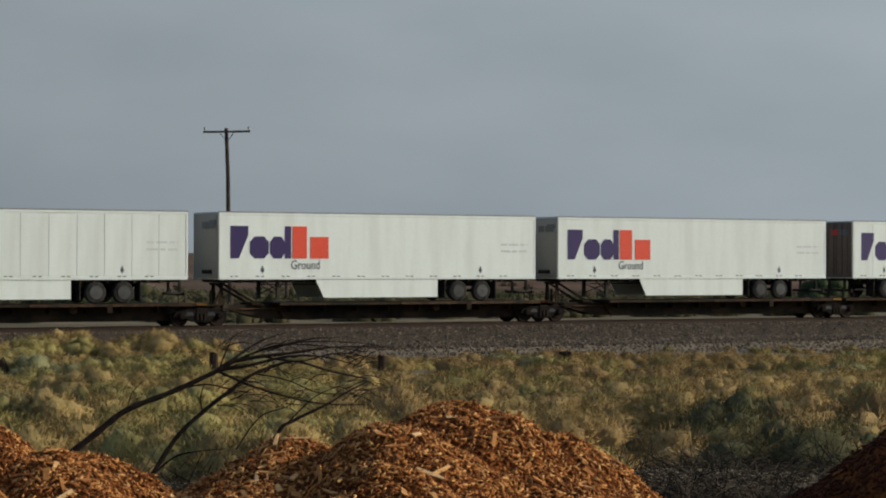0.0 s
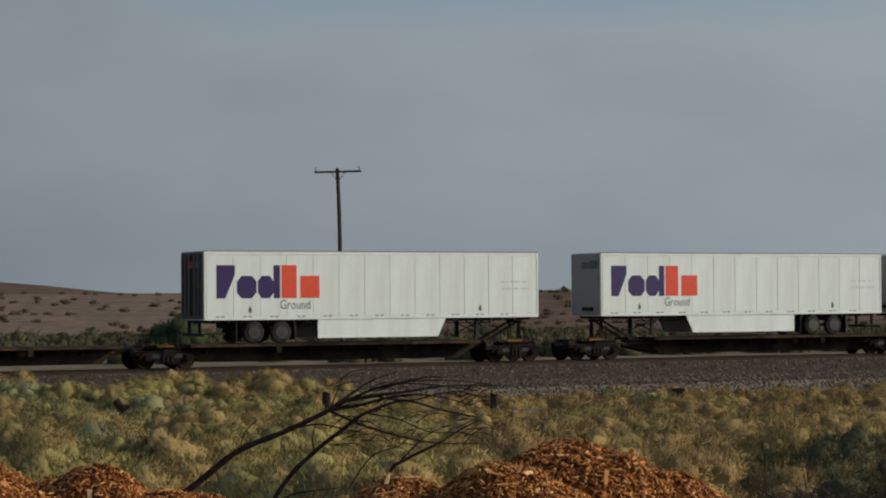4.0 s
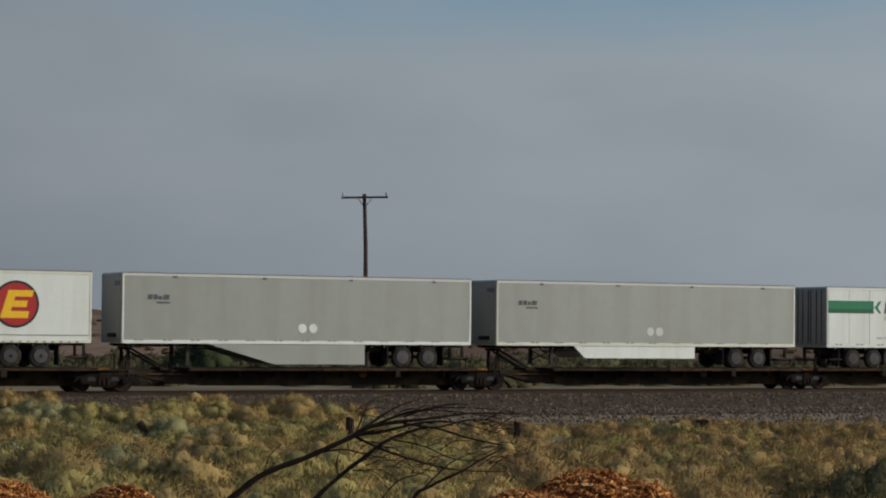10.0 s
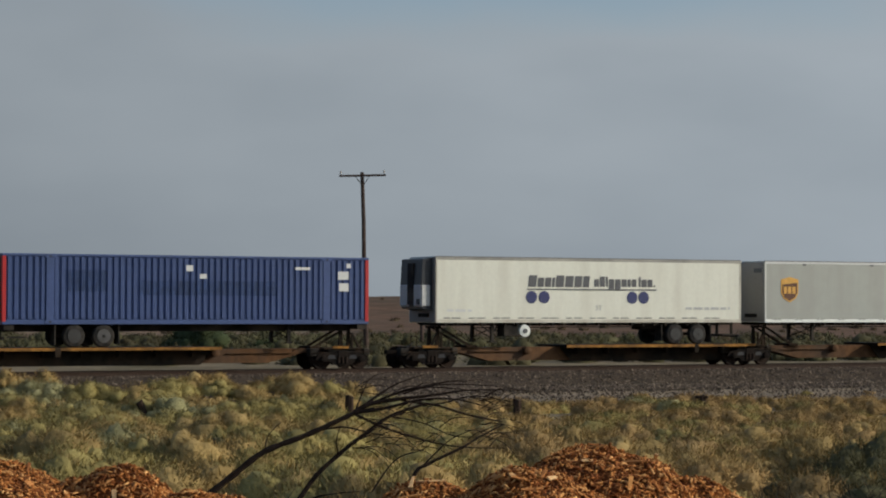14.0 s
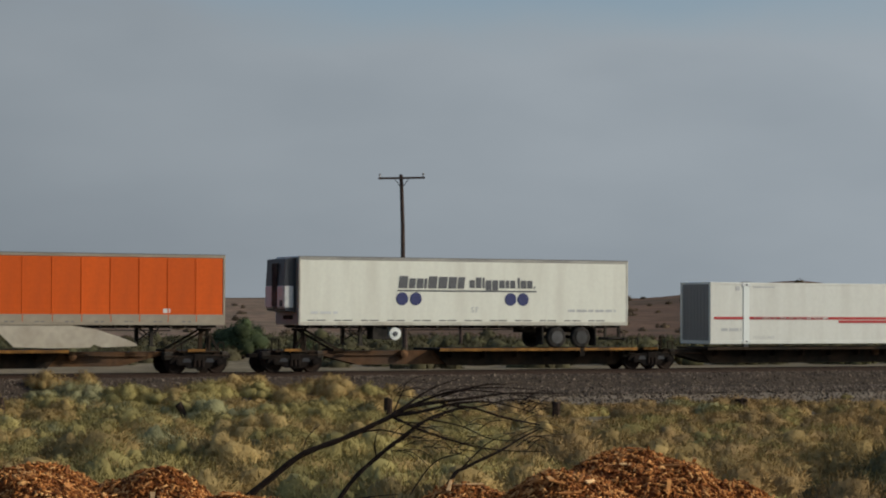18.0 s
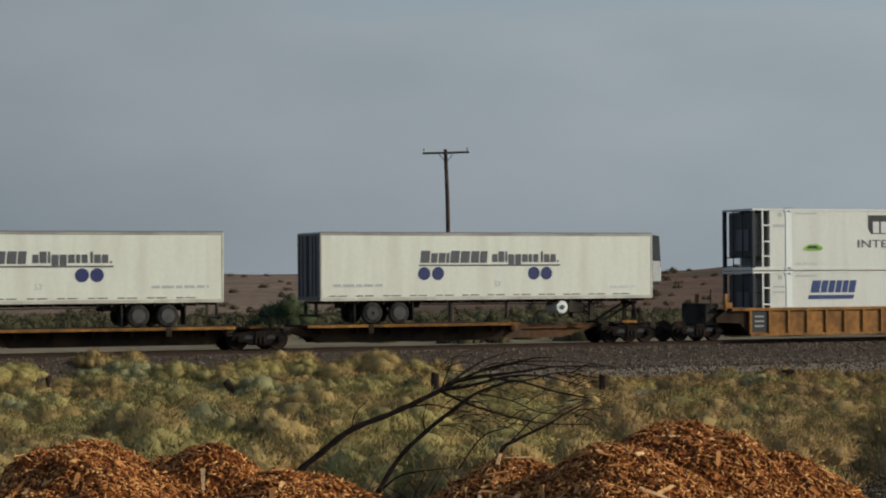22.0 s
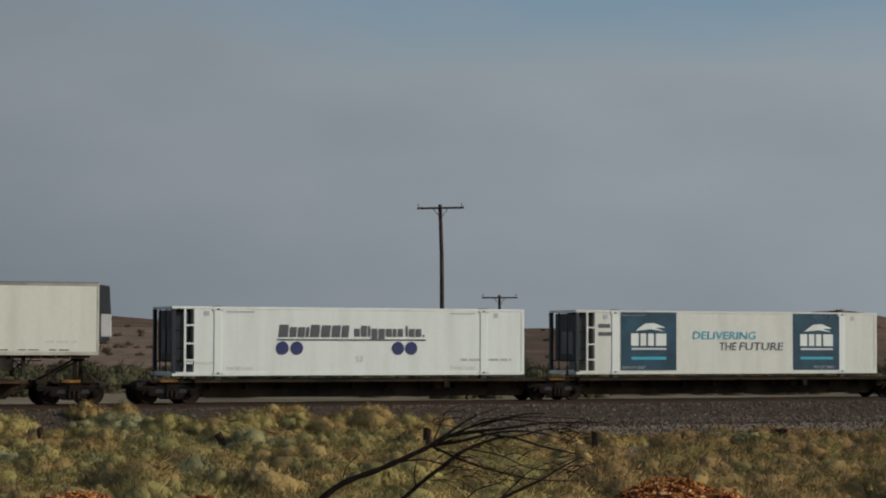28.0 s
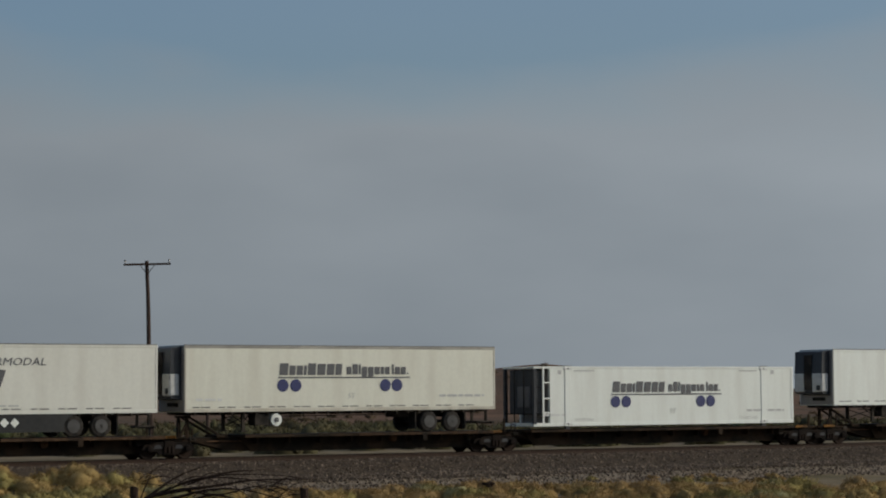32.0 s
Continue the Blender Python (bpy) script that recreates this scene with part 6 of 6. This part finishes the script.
SCRUB = foliage("scrub_foliage", (0.098, 0.090, 0.043), vary=0.35, grain=0.5, per_island=0.12, dirt=(0.085, 0.062, 0.038), dirt_amount=0.7, dirt_scale=0.08)
TREEGREEN = foliage("green_shrub_foliage", (0.066, 0.082, 0.036), vary=0.2, grain=3, per_island=0.4)


def shrub_arrays(rs, R, H, clumps, leaves, length, width, lobe):
    """Feathery leaves on a cluster of uneven clumps; returns triangles round the origin and the way each faces."""
    ang, rad = rs.uniform(0, 2 * math.pi, clumps), np.sqrt(rs.uniform(0, 0.70, clumps))
    cs = np.stack([np.cos(ang) * rad, np.sin(ang) * rad, ang * 0], -1) * R
    cr = R * rs.uniform(0.28, 0.62, clumps) * lobe
    cs[:, 2] = np.maximum(H * (1.0 - 0.55 * rad) * rs.uniform(0.55, 1.0, clumps) - cr * 0.85, cr * 0.2)
    k = rs.choice(clumps, leaves, p=cr ** 2 / (cr ** 2).sum())
    n = rs.normal(size=(leaves, 3))
    n[:, 2] = np.abs(n[:, 2]) * 0.9 - 0.2
    n /= np.linalg.norm(n, axis=1, keepdims=True)
    p = cs[k] + n * (cr[k] * rs.uniform(0.72, 1.10, leaves))[:, None]
    p[:, 2] = np.maximum(p[:, 2], 0.02)
    way = n * 0.70 + rs.normal(size=(leaves, 3)) * 0.50 + np.array([0, 0, 0.25])
    way /= np.linalg.norm(way, axis=1, keepdims=True)
    side = np.cross(way, n + rs.normal(size=(leaves, 3)) * 0.3)
    side /= np.linalg.norm(side, axis=1, keepdims=True)
    flip = (np.cross(side, way) * n).sum(1) < 0
    side[flip] *= -1
    L = length * rs.uniform(0.6, 1.5, leaves)[:, None]
    W = width * rs.uniform(0.7, 1.3, leaves)[:, None]
    v = np.stack([p - side * W, p + side * W, p + way * L], 1)
    mound = p / np.array([R, R, H])
    face = n * 0.75 + mound * 0.25 + rs.normal(size=(leaves, 3)) * 0.25 + np.array([0, 0, 0.15])
    face /= np.linalg.norm(face, axis=1, keepdims=True)
    return v.reshape(-1, 3), np.arange(leaves * 3).reshape(-1, 3), np.repeat(face, 3, 0), (cs, cr)


def unit_ball(level):
    bm = bmesh.new()
    bmesh.ops.create_icosphere(bm, subdivisions=level, radius=1.0)
    bm.verts.index_update()
    unit = np.array([v.co[:] for v in bm.verts])
    tri = np.array([[v.index for v in f.verts] for f in bm.faces])
    bm.free()
    return unit, tri


BALLS = {level: unit_ball(level) for level in (1, 2, 3)}


def blob(cs, cr, rs, level, R, core):
    """Dense ragged clumps, the leafy masses inside the outer fuzz."""
    unit, tri = BALLS[level]
    vs, ns, fs = [], [], []
    for i, (c, r) in enumerate(zip(cs, cr)):
        k = np.full(len(unit), core)
        for freq, amount in ((2.3, 0.07), (5.2, 0.09), (9.7, 0.085), (17.0, 0.06)):
            w = rs.normal(size=(3, 3)) * freq * 0.6
            a = rs.uniform(0, 6.28, 3)
            k += amount * np.sin(unit @ w[0] + a[0]) * np.sin(unit @ w[1] + a[1]) * 1.4
        k += rs.uniform(-0.05, 0.05, len(unit))
        v = unit * rs.uniform(0.82, 1.18, 3) * (r * k)[:, None]
        n = np.zeros_like(v)
        fn = np.cross(v[tri[:, 1]] - v[tri[:, 0]], v[tri[:, 2]] - v[tri[:, 0]])
        for q in range(3):
            np.add.at(n, tri[:, q], fn)
        place = v + c
        mid = place[tri].mean(1)
        keep = mid[:, 2] > 0.0                     # what is buried in the soil or in another clump never shows
        for j, (c2, r2) in enumerate(zip(cs, cr)):
            if j != i:
                keep &= ((mid - c2) ** 2).sum(1) > (0.66 * r2) ** 2
        vs.append(place)
        n = n / np.linalg.norm(n, axis=1, keepdims=True) * 0.85 + (v + c) / R * 0.2 + np.array([0, 0, 0.12])
        ns.append(n / np.linalg.norm(n, axis=1, keepdims=True))
        fs.append(tri[keep] + i * len(unit))
    return np.concatenate(vs), np.concatenate(fs), np.concatenate(ns)


def shrub(rs, R, H, clumps, leaves, length, width, level=1, lobe=1.0, core=0.82):
    """level: how fine the inner masses are; 0 leaves them out."""
    v, f, n, (cs, cr) = shrub_arrays(rs, R, H, clumps, leaves, length, width, lobe)
    if level:
        bv, bf, bn = blob(cs, cr, rs, level, R, core)
        v, f, n = np.concatenate([v, bv]), np.concatenate([f, bf + len(v)]), np.concatenate([n, bn])
    return v, f, n


def leafy(name, v, f, n, material, index=None):
    me = fast_mesh(name, v, f, material, True)
    me.normals_split_custom_set_from_vertices(n.astype(np.float32).tolist() if len(n) < 20000 else n.astype(np.float32))
    return me


def track_offset(x, y):
    return (y - BY) * DX - (x - BX) * DY


rs = np.random.RandomState(21)
variants = []
for k in range(7):
    R = 1.0
    variants.append(shrub(rs, R, rs.uniform(0.85, 1.15), rs.randint(7, 11), 6000, 0.095, 0.010, 3, 1.0, 0.79))

# where shrubs grow on the near side of the line
POSTS = ((-1.99, 84.6), (4.07, 80.5), (11.56, 87.5), (-8.9, 80.0), (-15.25, 79.0))
spots = []
tries = 0
while len(spots) < 1150 and tries < 60000:
    tries += 1
    y = 38 + 57 * rs.rand() ** 0.8
    b = rs.uniform(-0.27, 0.34)
    x = b * y
    p = track_offset(x, y)
    limit = -3.4 - 5.6 * float(smooth(-0.07, 0.02, b))
    if p > limit + rs.uniform(-1.4, 0.5) or p < -90:
        continue
    if any(abs(b - px / py) * py < 0.5 and py - 3.5 < y < py + 0.6 for px, py in POSTS) and rs.rand() < 0.8:
        continue
    R = rs.uniform(0.8, 1.55) if y < 55 else rs.uniform(0.65, 1.3) if y < 70 else rs.uniform(0.6, 1.1) if b < -0.03 else rs.uniform(0.45, 0.85)
    spots.append((x, y, R, b))
hue = lambda b, y, r: (3 if r < 0.40 else 4 if r < 0.60 else 1 if r < 0.84 else 0) if b > 0.03 else (0 if r < 0.28 else 2 if r < 0.50 else 3 if r < 0.70 else 1 if r < 0.86 else 5)

# small dry tufts that creep onto the gravel
for i in range(150):
    s_, o_ = rs.uniform(-30, 110), -7.4 - 1.9 * rs.rand() ** 0.7
    x, y = along(s_, o_)
    if -0.04 < x / y < 0.30 and not any(abs(x / y - px / py) * py < 0.5 and py - 9 < y < py + 0.8 for px, py in POSTS):
        spots.append((x, y, rs.uniform(0.18, 0.42), 0.1 if rs.rand() < 0.6 else x / y))
# a thicket coloured darker to stand for shade, beside the dark heap
for x, y, R in ((9.3, 42.5, 1.0), (10.6, 43.2, 1.25), (11.9, 43.0, 1.2), (10.0, 45.6, 1.1), (11.4, 46.2, 1.3), (12.9, 45.0, 1.2), (8.6, 44.6, 0.8), (9.6, 40.4, 1.0), (10.9, 40.8, 1.1), (12.0, 40.5, 1.0), (13.0, 42.6, 1.2), (13.9, 46.0, 1.2), (12.4, 48.2, 1.1)):
    spots.append((x, y, R, 9.0))
names = ("grey-green", "olive", "yellow-green", "tan", "brown", "dark green")
meshes = {}
stuff = {}
single = 0
spots.sort(key=lambda q: (abs(q[3] - 0.03) if q[3] < 1 else 0.1) * 60 + abs(q[1] - 46))
for x, y, R, b in spots:
    patch = 0.5 + 0.5 * float(lumps(np.array(x), np.array(y), 4.0, 5.0))
    # near shrubs on the right often take the same shade-darkened colour
    h = 5 if b == 9.0 or (0.19 < b < 0.30 and y < 50 and rs.rand() < 0.5) else hue(b, y, min(0.999, max(0.0, 0.6 * patch + 0.4 * rs.rand())))
    k = rs.randint(0, 7)
    z = float(ground_height(np.array(x), np.array(y))) - 0.04
    turn, squash = rs.uniform(0, 360), rs.uniform(0.72, 1.15) * (1.0 if y < 66 or b < -0.02 else 0.72)
    if single < 280:
        single += 1
        if (k, h) not in meshes:
            meshes[k, h] = leafy("desert_shrub", *variants[k], SHRUB[h])
        o = tagged(new("desert_shrub", meshes[k, h]), f"rounded feathery {names[h]} desert shrub on dry ground", "shrub", group="desert shrubs")
        o.matrix_basis = pose(x, y, z, rz=turn) @ Matrix.Diagonal((R, R, R * squash, 1))
    else:
        v, f, n = shrub(rs, R, R * squash, rs.randint(*((5, 9) if y < 60 else (8, 12))), int((2600 if y < 60 else 1900) * min(1.2, R)), 0.105 if y < 60 else 0.120, 0.012 if y < 60 else 0.015, 3 if y < 47 else 2, 1.0 if y < 60 else 0.92, 0.76 if y < 60 else 0.78)
        stuff.setdefault(h, []).append((v + np.array([x, y, z]), f, n))


def joined(items):
    vs, fs, ns, n = [], [], [], 0
    for v, f, w in items:
        vs.append(v)
        fs.append(f + n)
        ns.append(w)
        n += len(v)
    return np.concatenate(vs), np.concatenate(fs), np.concatenate(ns)


allv, allf, alln, mi = [], [], [], []
n0 = 0
for h, items in stuff.items():
    v, f, n = joined(items)
    allv.append(v)
    alln.append(n)
    allf.append(f + n0)
    mi.append(np.full(len(f), h, np.int32))
    n0 += len(v)
field = leafy("shrub_field", np.concatenate(allv), np.concatenate(allf), np.concatenate(alln), SHRUB[0])
for m in SHRUB[1:]:
    field.materials.append(m)
field.polygons.foreach_set("material_index", np.concatenate(mi))
tagged(new("shrub_field", field), "dense field of mixed green and tan desert shrubs", "shrubs", kind="stuff")

# low scrub behind the line: a dense belt at the foot of the slopes, thinner above
belt, slope = [], []
for i in range(1000):
    y = rs.uniform(116, 205) if i < 620 else rs.uniform(205, 320)
    b = rs.uniform(-0.26, 0.34)
    x = b * y
    if track_offset(x, y) < 15:
        continue
    R = rs.uniform(0.6, 1.5) if i < 620 else rs.uniform(0.25, 0.7)
    v, f, n = shrub(rs, R, R * rs.uniform(0.65, 1.15), 6, 220 if i < 620 else 120, 0.26, 0.04, 1)
    (belt if i < 620 else slope).append((v + np.array([x, y, float(ground_height(np.array(x), np.array(y))) - 0.05]), f, n))
tagged(new("scrub", leafy("scrub", *joined(belt), SCRUB)), "low scattered scrub beyond the railway", "shrubs", kind="stuff")
SLOPEBRUSH = foliage("dry_slope_brush", (0.125, 0.090, 0.055), vary=0.3, grain=0.6, per_island=0.12)
tagged(new("slope_brush", leafy("slope_brush", *joined(slope), SLOPEBRUSH)), "sparse dry brush on the bare slopes", "shrubs", kind="stuff")
for x, y, R, H in ((-12.0, 137, 1.45, 3.1), (-13.6, 139, 1.0, 2.2), (41.5, 166, 1.8, 3.4), (-8.6, 141, 0.8, 1.5), (45.0, 172, 1.3, 2.4)):
    bush = tagged(new("green_bush"), "tall dark green bush behind the railway", "bush", group="bushes behind the line")
    bush.matrix_basis = pose(x, y, float(ground_height(np.array(x), np.array(y))))
    o = new("crown", leafy("crown", *shrub(rs, R, H, 16, 2600, 0.16, 0.030, 2), TREEGREEN))
    o.parent = bush
    for a in range(4):
        part("stem", tube((0, 0, -0.1), (R * 0.4 * math.cos(a * 1.6), R * 0.4 * math.sin(a * 1.6), H * 0.6), 0.05, 0.02, n=6), POSTWOOD, bush)

# ---- old fence posts ----
def fence_post(x, y, height, width, lean, turn, label):
    z = float(ground_height(np.array(x), np.array(y)))
    bm = bmesh.new()
    rings = []
    rp = random.Random(int(x * 10 + y))
    for j in range(5):
        h = -0.3 + (height + 0.3) * j / 4
        rings.append([bm.verts.new((math.cos(i * math.pi / 4 + 0.4) * width * rp.uniform(0.8, 1.1), math.sin(i * math.pi / 4 + 0.4) * width * rp.uniform(0.8, 1.1), h + (rp.uniform(-0.06, 0.06) if j == 4 else 0))) for i in range(8)])
    for a, b in zip(rings, rings[1:]):
        for i in range(8):
            bm.faces.new((a[i], a[(i + 1) % 8], b[(i + 1) % 8], b[i]))
    bm.faces.new(rings[-1])
    o = tagged(part("fence_post", bm, POSTWOOD), label, "fence post", group="old fence posts")
    o.matrix_basis = pose(x, y, z, ry=lean, rz=turn)
    return o


fence_post(-1.99, 84.6, 0.86, 0.17, 2, 10, "weathered dark wooden fence post among shrubs")
fence_post(4.07, 80.5, 0.84, 0.16, 0, 40, "weathered dark wooden fence post among shrubs")
stub = fence_post(11.56, 87.5, 0.66, 0.15, 3, 70, "short broken wooden fence post with a crosspiece on top")
part("crosspiece", box(-0.10, 0.10, -0.24, 0.24, 0.54, 0.66, bevel=0.02), POSTWOOD, stub, "split wooden crosspiece")
fence_post(-8.9, 80.0, 0.85, 0.15, -24, 0, "leaning broken wooden fence post")
fence_post(-15.25, 79.0, 0.85, 0.15, -8, 20, "weathered dark wooden fence post among shrubs")

tall = crossarm_pole(-17.9, 81.5, 16.2, 0.22, 0, 0, 0.2, "tall dark wooden utility pole beside the fence")
bm = bmesh.new()
last = Vector((-0.2, 0, 14.9))
for i in range(1, 9):
    nxt = Vector((-0.2 - 0.22 * i, 0.0, 14.9 - 0.35 * math.sin(i * 0.36)))
    tube(last, nxt, 0.014, n=5, bm=bm)
    last = nxt
part("wire", bm, CHASSIS, tall, "thin slack service wire")
part("guard_sleeve", tube((0, 0, -0.1), (0, 0, 2.6), 0.245, 0.235, n=14), POSTWOOD, tall, "dark grey sleeve round the foot")

# ---- dead branch ----
BARK = mat("dead_branch_bark", (0.030, 0.020, 0.015), 0.95, vary=0.3, grain=25, bump=0.006, bump_scale=50)
limbs = tagged(new("dead_branch"), "bare dark dead branch leaning over the shrubs", "branch")
limbs.matrix_basis = pose(0, 0, 0.24)


def limb(name, pts, r0, r1, depth=0.0):
    """A tapering bough through points (across, height) 22 m out, smoothed."""
    P = [Vector((x, 22.0 + depth * i / len(pts), z)) for i, (x, z) in enumerate(pts)]
    P = [P[0]] + P + [P[-1]]
    path = []
    for i in range(1, len(P) - 2):
        for j in range(5):
            t = j / 5
            a, b, c, d = P[i - 1], P[i], P[i + 1], P[i + 2]
            path.append(0.5 * ((2 * b) + (c - a) * t + (2 * a - 5 * b + 4 * c - d) * t * t + (3 * b - a - 3 * c + d) * t ** 3))
    path.append(P[-1])
    bm = bmesh.new()
    n = len(path)
    rings = []
    for i, p in enumerate(path):
        q = (path[min(i + 1, n - 1)] - path[max(i - 1, 0)]).to_track_quat("Z", "Y")
        r = (r0 + (r1 - r0) * i / (n - 1)) * (1 + 0.10 * math.sin(i * 2.1))
        rings.append([bm.verts.new(p + q @ Vector((math.cos(k * 0.898) * r, math.sin(k * 0.898) * r, 0))) for k in range(7)])
    for a, b in zip(rings, rings[1:]):
        for k in range(7):
            bm.faces.new((a[k], a[(k + 1) % 7], b[(k + 1) % 7], b[k]))
    bm.faces.new(rings[0][::-1])
    bm.faces.new(rings[-1])
    return part(name, bm, BARK, limbs)


limb("bough", [(-2.35, 1.62), (-1.95, 1.96), (-1.63, 2.22), (-1.34, 2.44), (-0.96, 2.59), (-0.67, 2.72), (-0.46, 2.82)], 0.037, 0.022)
limb("bough", [(-1.25, 1.55), (-0.90, 2.13), (-0.62, 2.41), (-0.38, 2.60), (-0.16, 2.76), (0.10, 2.86), (0.29, 2.89), (0.63, 2.79), (0.97, 2.72)], 0.026, 0.008, 0.3)
limb("bough", [(-0.10, 1.6), (0.10, 2.19), (0.26, 2.32), (0.58, 2.47), (0.75, 2.57), (0.99, 2.69)], 0.024, 0.006, 0.4)
for pts, r in (
        ([(-0.46, 2.82), (-0.33, 2.90), (-0.05, 2.95), (0.29, 2.99), (0.65, 3.04), (1.18, 3.04)], 0.028), ([(-0.46, 2.82), (-0.29, 2.95), (-0.07, 3.09), (0.19, 3.18)], 0.018),
        ([(-0.46, 2.82), (-0.43, 2.92), (-0.33, 3.15)], 0.012), ([(-0.46, 2.82), (-0.19, 2.86), (0.19, 2.95), (0.53, 2.95), (0.89, 2.86)], 0.02),
        ([(-0.46, 2.80), (-0.12, 2.65), (0.29, 2.53), (0.60, 2.48), (0.99, 2.47)], 0.014), ([(-0.33, 2.90), (-0.02, 3.02), (0.41, 3.12), (0.62, 3.13)], 0.014),
        ([(-0.79, 2.65), (-0.57, 2.68), (-0.33, 2.63), (-0.12, 2.60)], 0.010), ([(0.0, 2.1), (0.29, 2.40), (0.48, 2.57), (0.73, 2.67)], 0.010),
        ([(-0.30, 2.05), (-0.07, 2.36), (0.20, 2.46), (0.36, 2.60)], 0.009), ([(-0.62, 2.41), (-0.64, 2.55), (-0.60, 2.70)], 0.009),
        ([(-0.20, 2.95), (0.10, 3.06), (0.50, 3.06), (0.95, 3.00)], 0.010), ([(-0.05, 2.95), (0.30, 2.90), (0.70, 2.98), (1.05, 2.92)], 0.010),
        ([(-1.15, 1.75), (-0.9, 1.98), (-0.65, 2.05), (-0.4, 2.08)], 0.012), ([(0.0, 3.0), (0.25, 3.08), (0.55, 3.10), (1.0, 3.08)], 0.008),
        ([(-0.1, 2.78), (0.2, 2.72), (0.5, 2.60), (0.85, 2.60)], 0.008), ([(-1.34, 2.44), (-1.30, 2.60), (-1.18, 2.72)], 0.007)):
    limb("twig", pts, r, 0.003, random.uniform(-0.4, 0.4))
rt = random.Random(4)
for i in range(84):
    x, z = rt.uniform(-0.5, 0.9), rt.uniform(2.45, 3.08)
    a = rt.uniform(-0.3, 0.7)
    l = rt.uniform(0.15, 0.4)
    limb("twig", [(x, z), (x + l * 0.5 * math.cos(a), z + l * 0.5 * math.sin(a)), (x + l * math.cos(a - 0.3), z + l * math.sin(a - 0.3))], 0.005, 0.002, rt.uniform(-0.5, 0.5))

# grey dead brush between the heaps
DRY = mat("grey_dry_stems", (0.050, 0.038, 0.027), 0.95, vary=0.3, grain=20, per_island=0.5)
vs, fs = [], []
n = 0
rb = np.random.RandomState(8)
for cx, cy, k, w in ((4.6, 24.0, 900, 0.9), (-0.7, 21.8, 700, 0.55), (3.6, 22.4, 500, 0.5), (-4.9, 22.6, 500, 0.6), (6.2, 25.5, 600, 0.9), (4.3, 21.2, 900, 0.6), (5.3, 21.4, 900, 0.7)):
    p = np.stack([cx + rb.normal(size=k) * w, cy + rb.normal(size=k) * 0.6, np.zeros(k)], -1)
    p[:, 2] = ground_height(p[:, 0], p[:, 1]) + rb.uniform(0, 0.22, k)
    way = rb.normal(size=(k, 3)) * np.array([1, 1, 0.35]) + np.array([0, 0, 0.25])
    way /= np.linalg.norm(way, axis=1, keepdims=True)
    side = np.cross(way, rb.normal(size=(k, 3)))
    side /= np.linalg.norm(side, axis=1, keepdims=True)
    L = rb.uniform(0.15, 0.5, (k, 1))
    vs.append(np.stack([p - side * 0.006, p + side * 0.006, p + way * L + side * 0.003, p + way * L - side * 0.003], 1).reshape(-1, 3))
    fs.append(np.arange(k * 4).reshape(-1, 4) + n)
    n += k * 4
tagged(new("dry_brush", fast_mesh("dry_brush", np.concatenate(vs), np.concatenate(fs), DRY)), "tangled grey dead brush on the ground", "dry brush", kind="stuff")


def motions():
    for ob, s in moving:
        walk(ob, [(t, train_pose(s, t)) for t in (0.0, 6.0, 12.0, 18.0, 19.0, 19.5, 20.0, 21.0, 26.0, 32.0)])


motions()
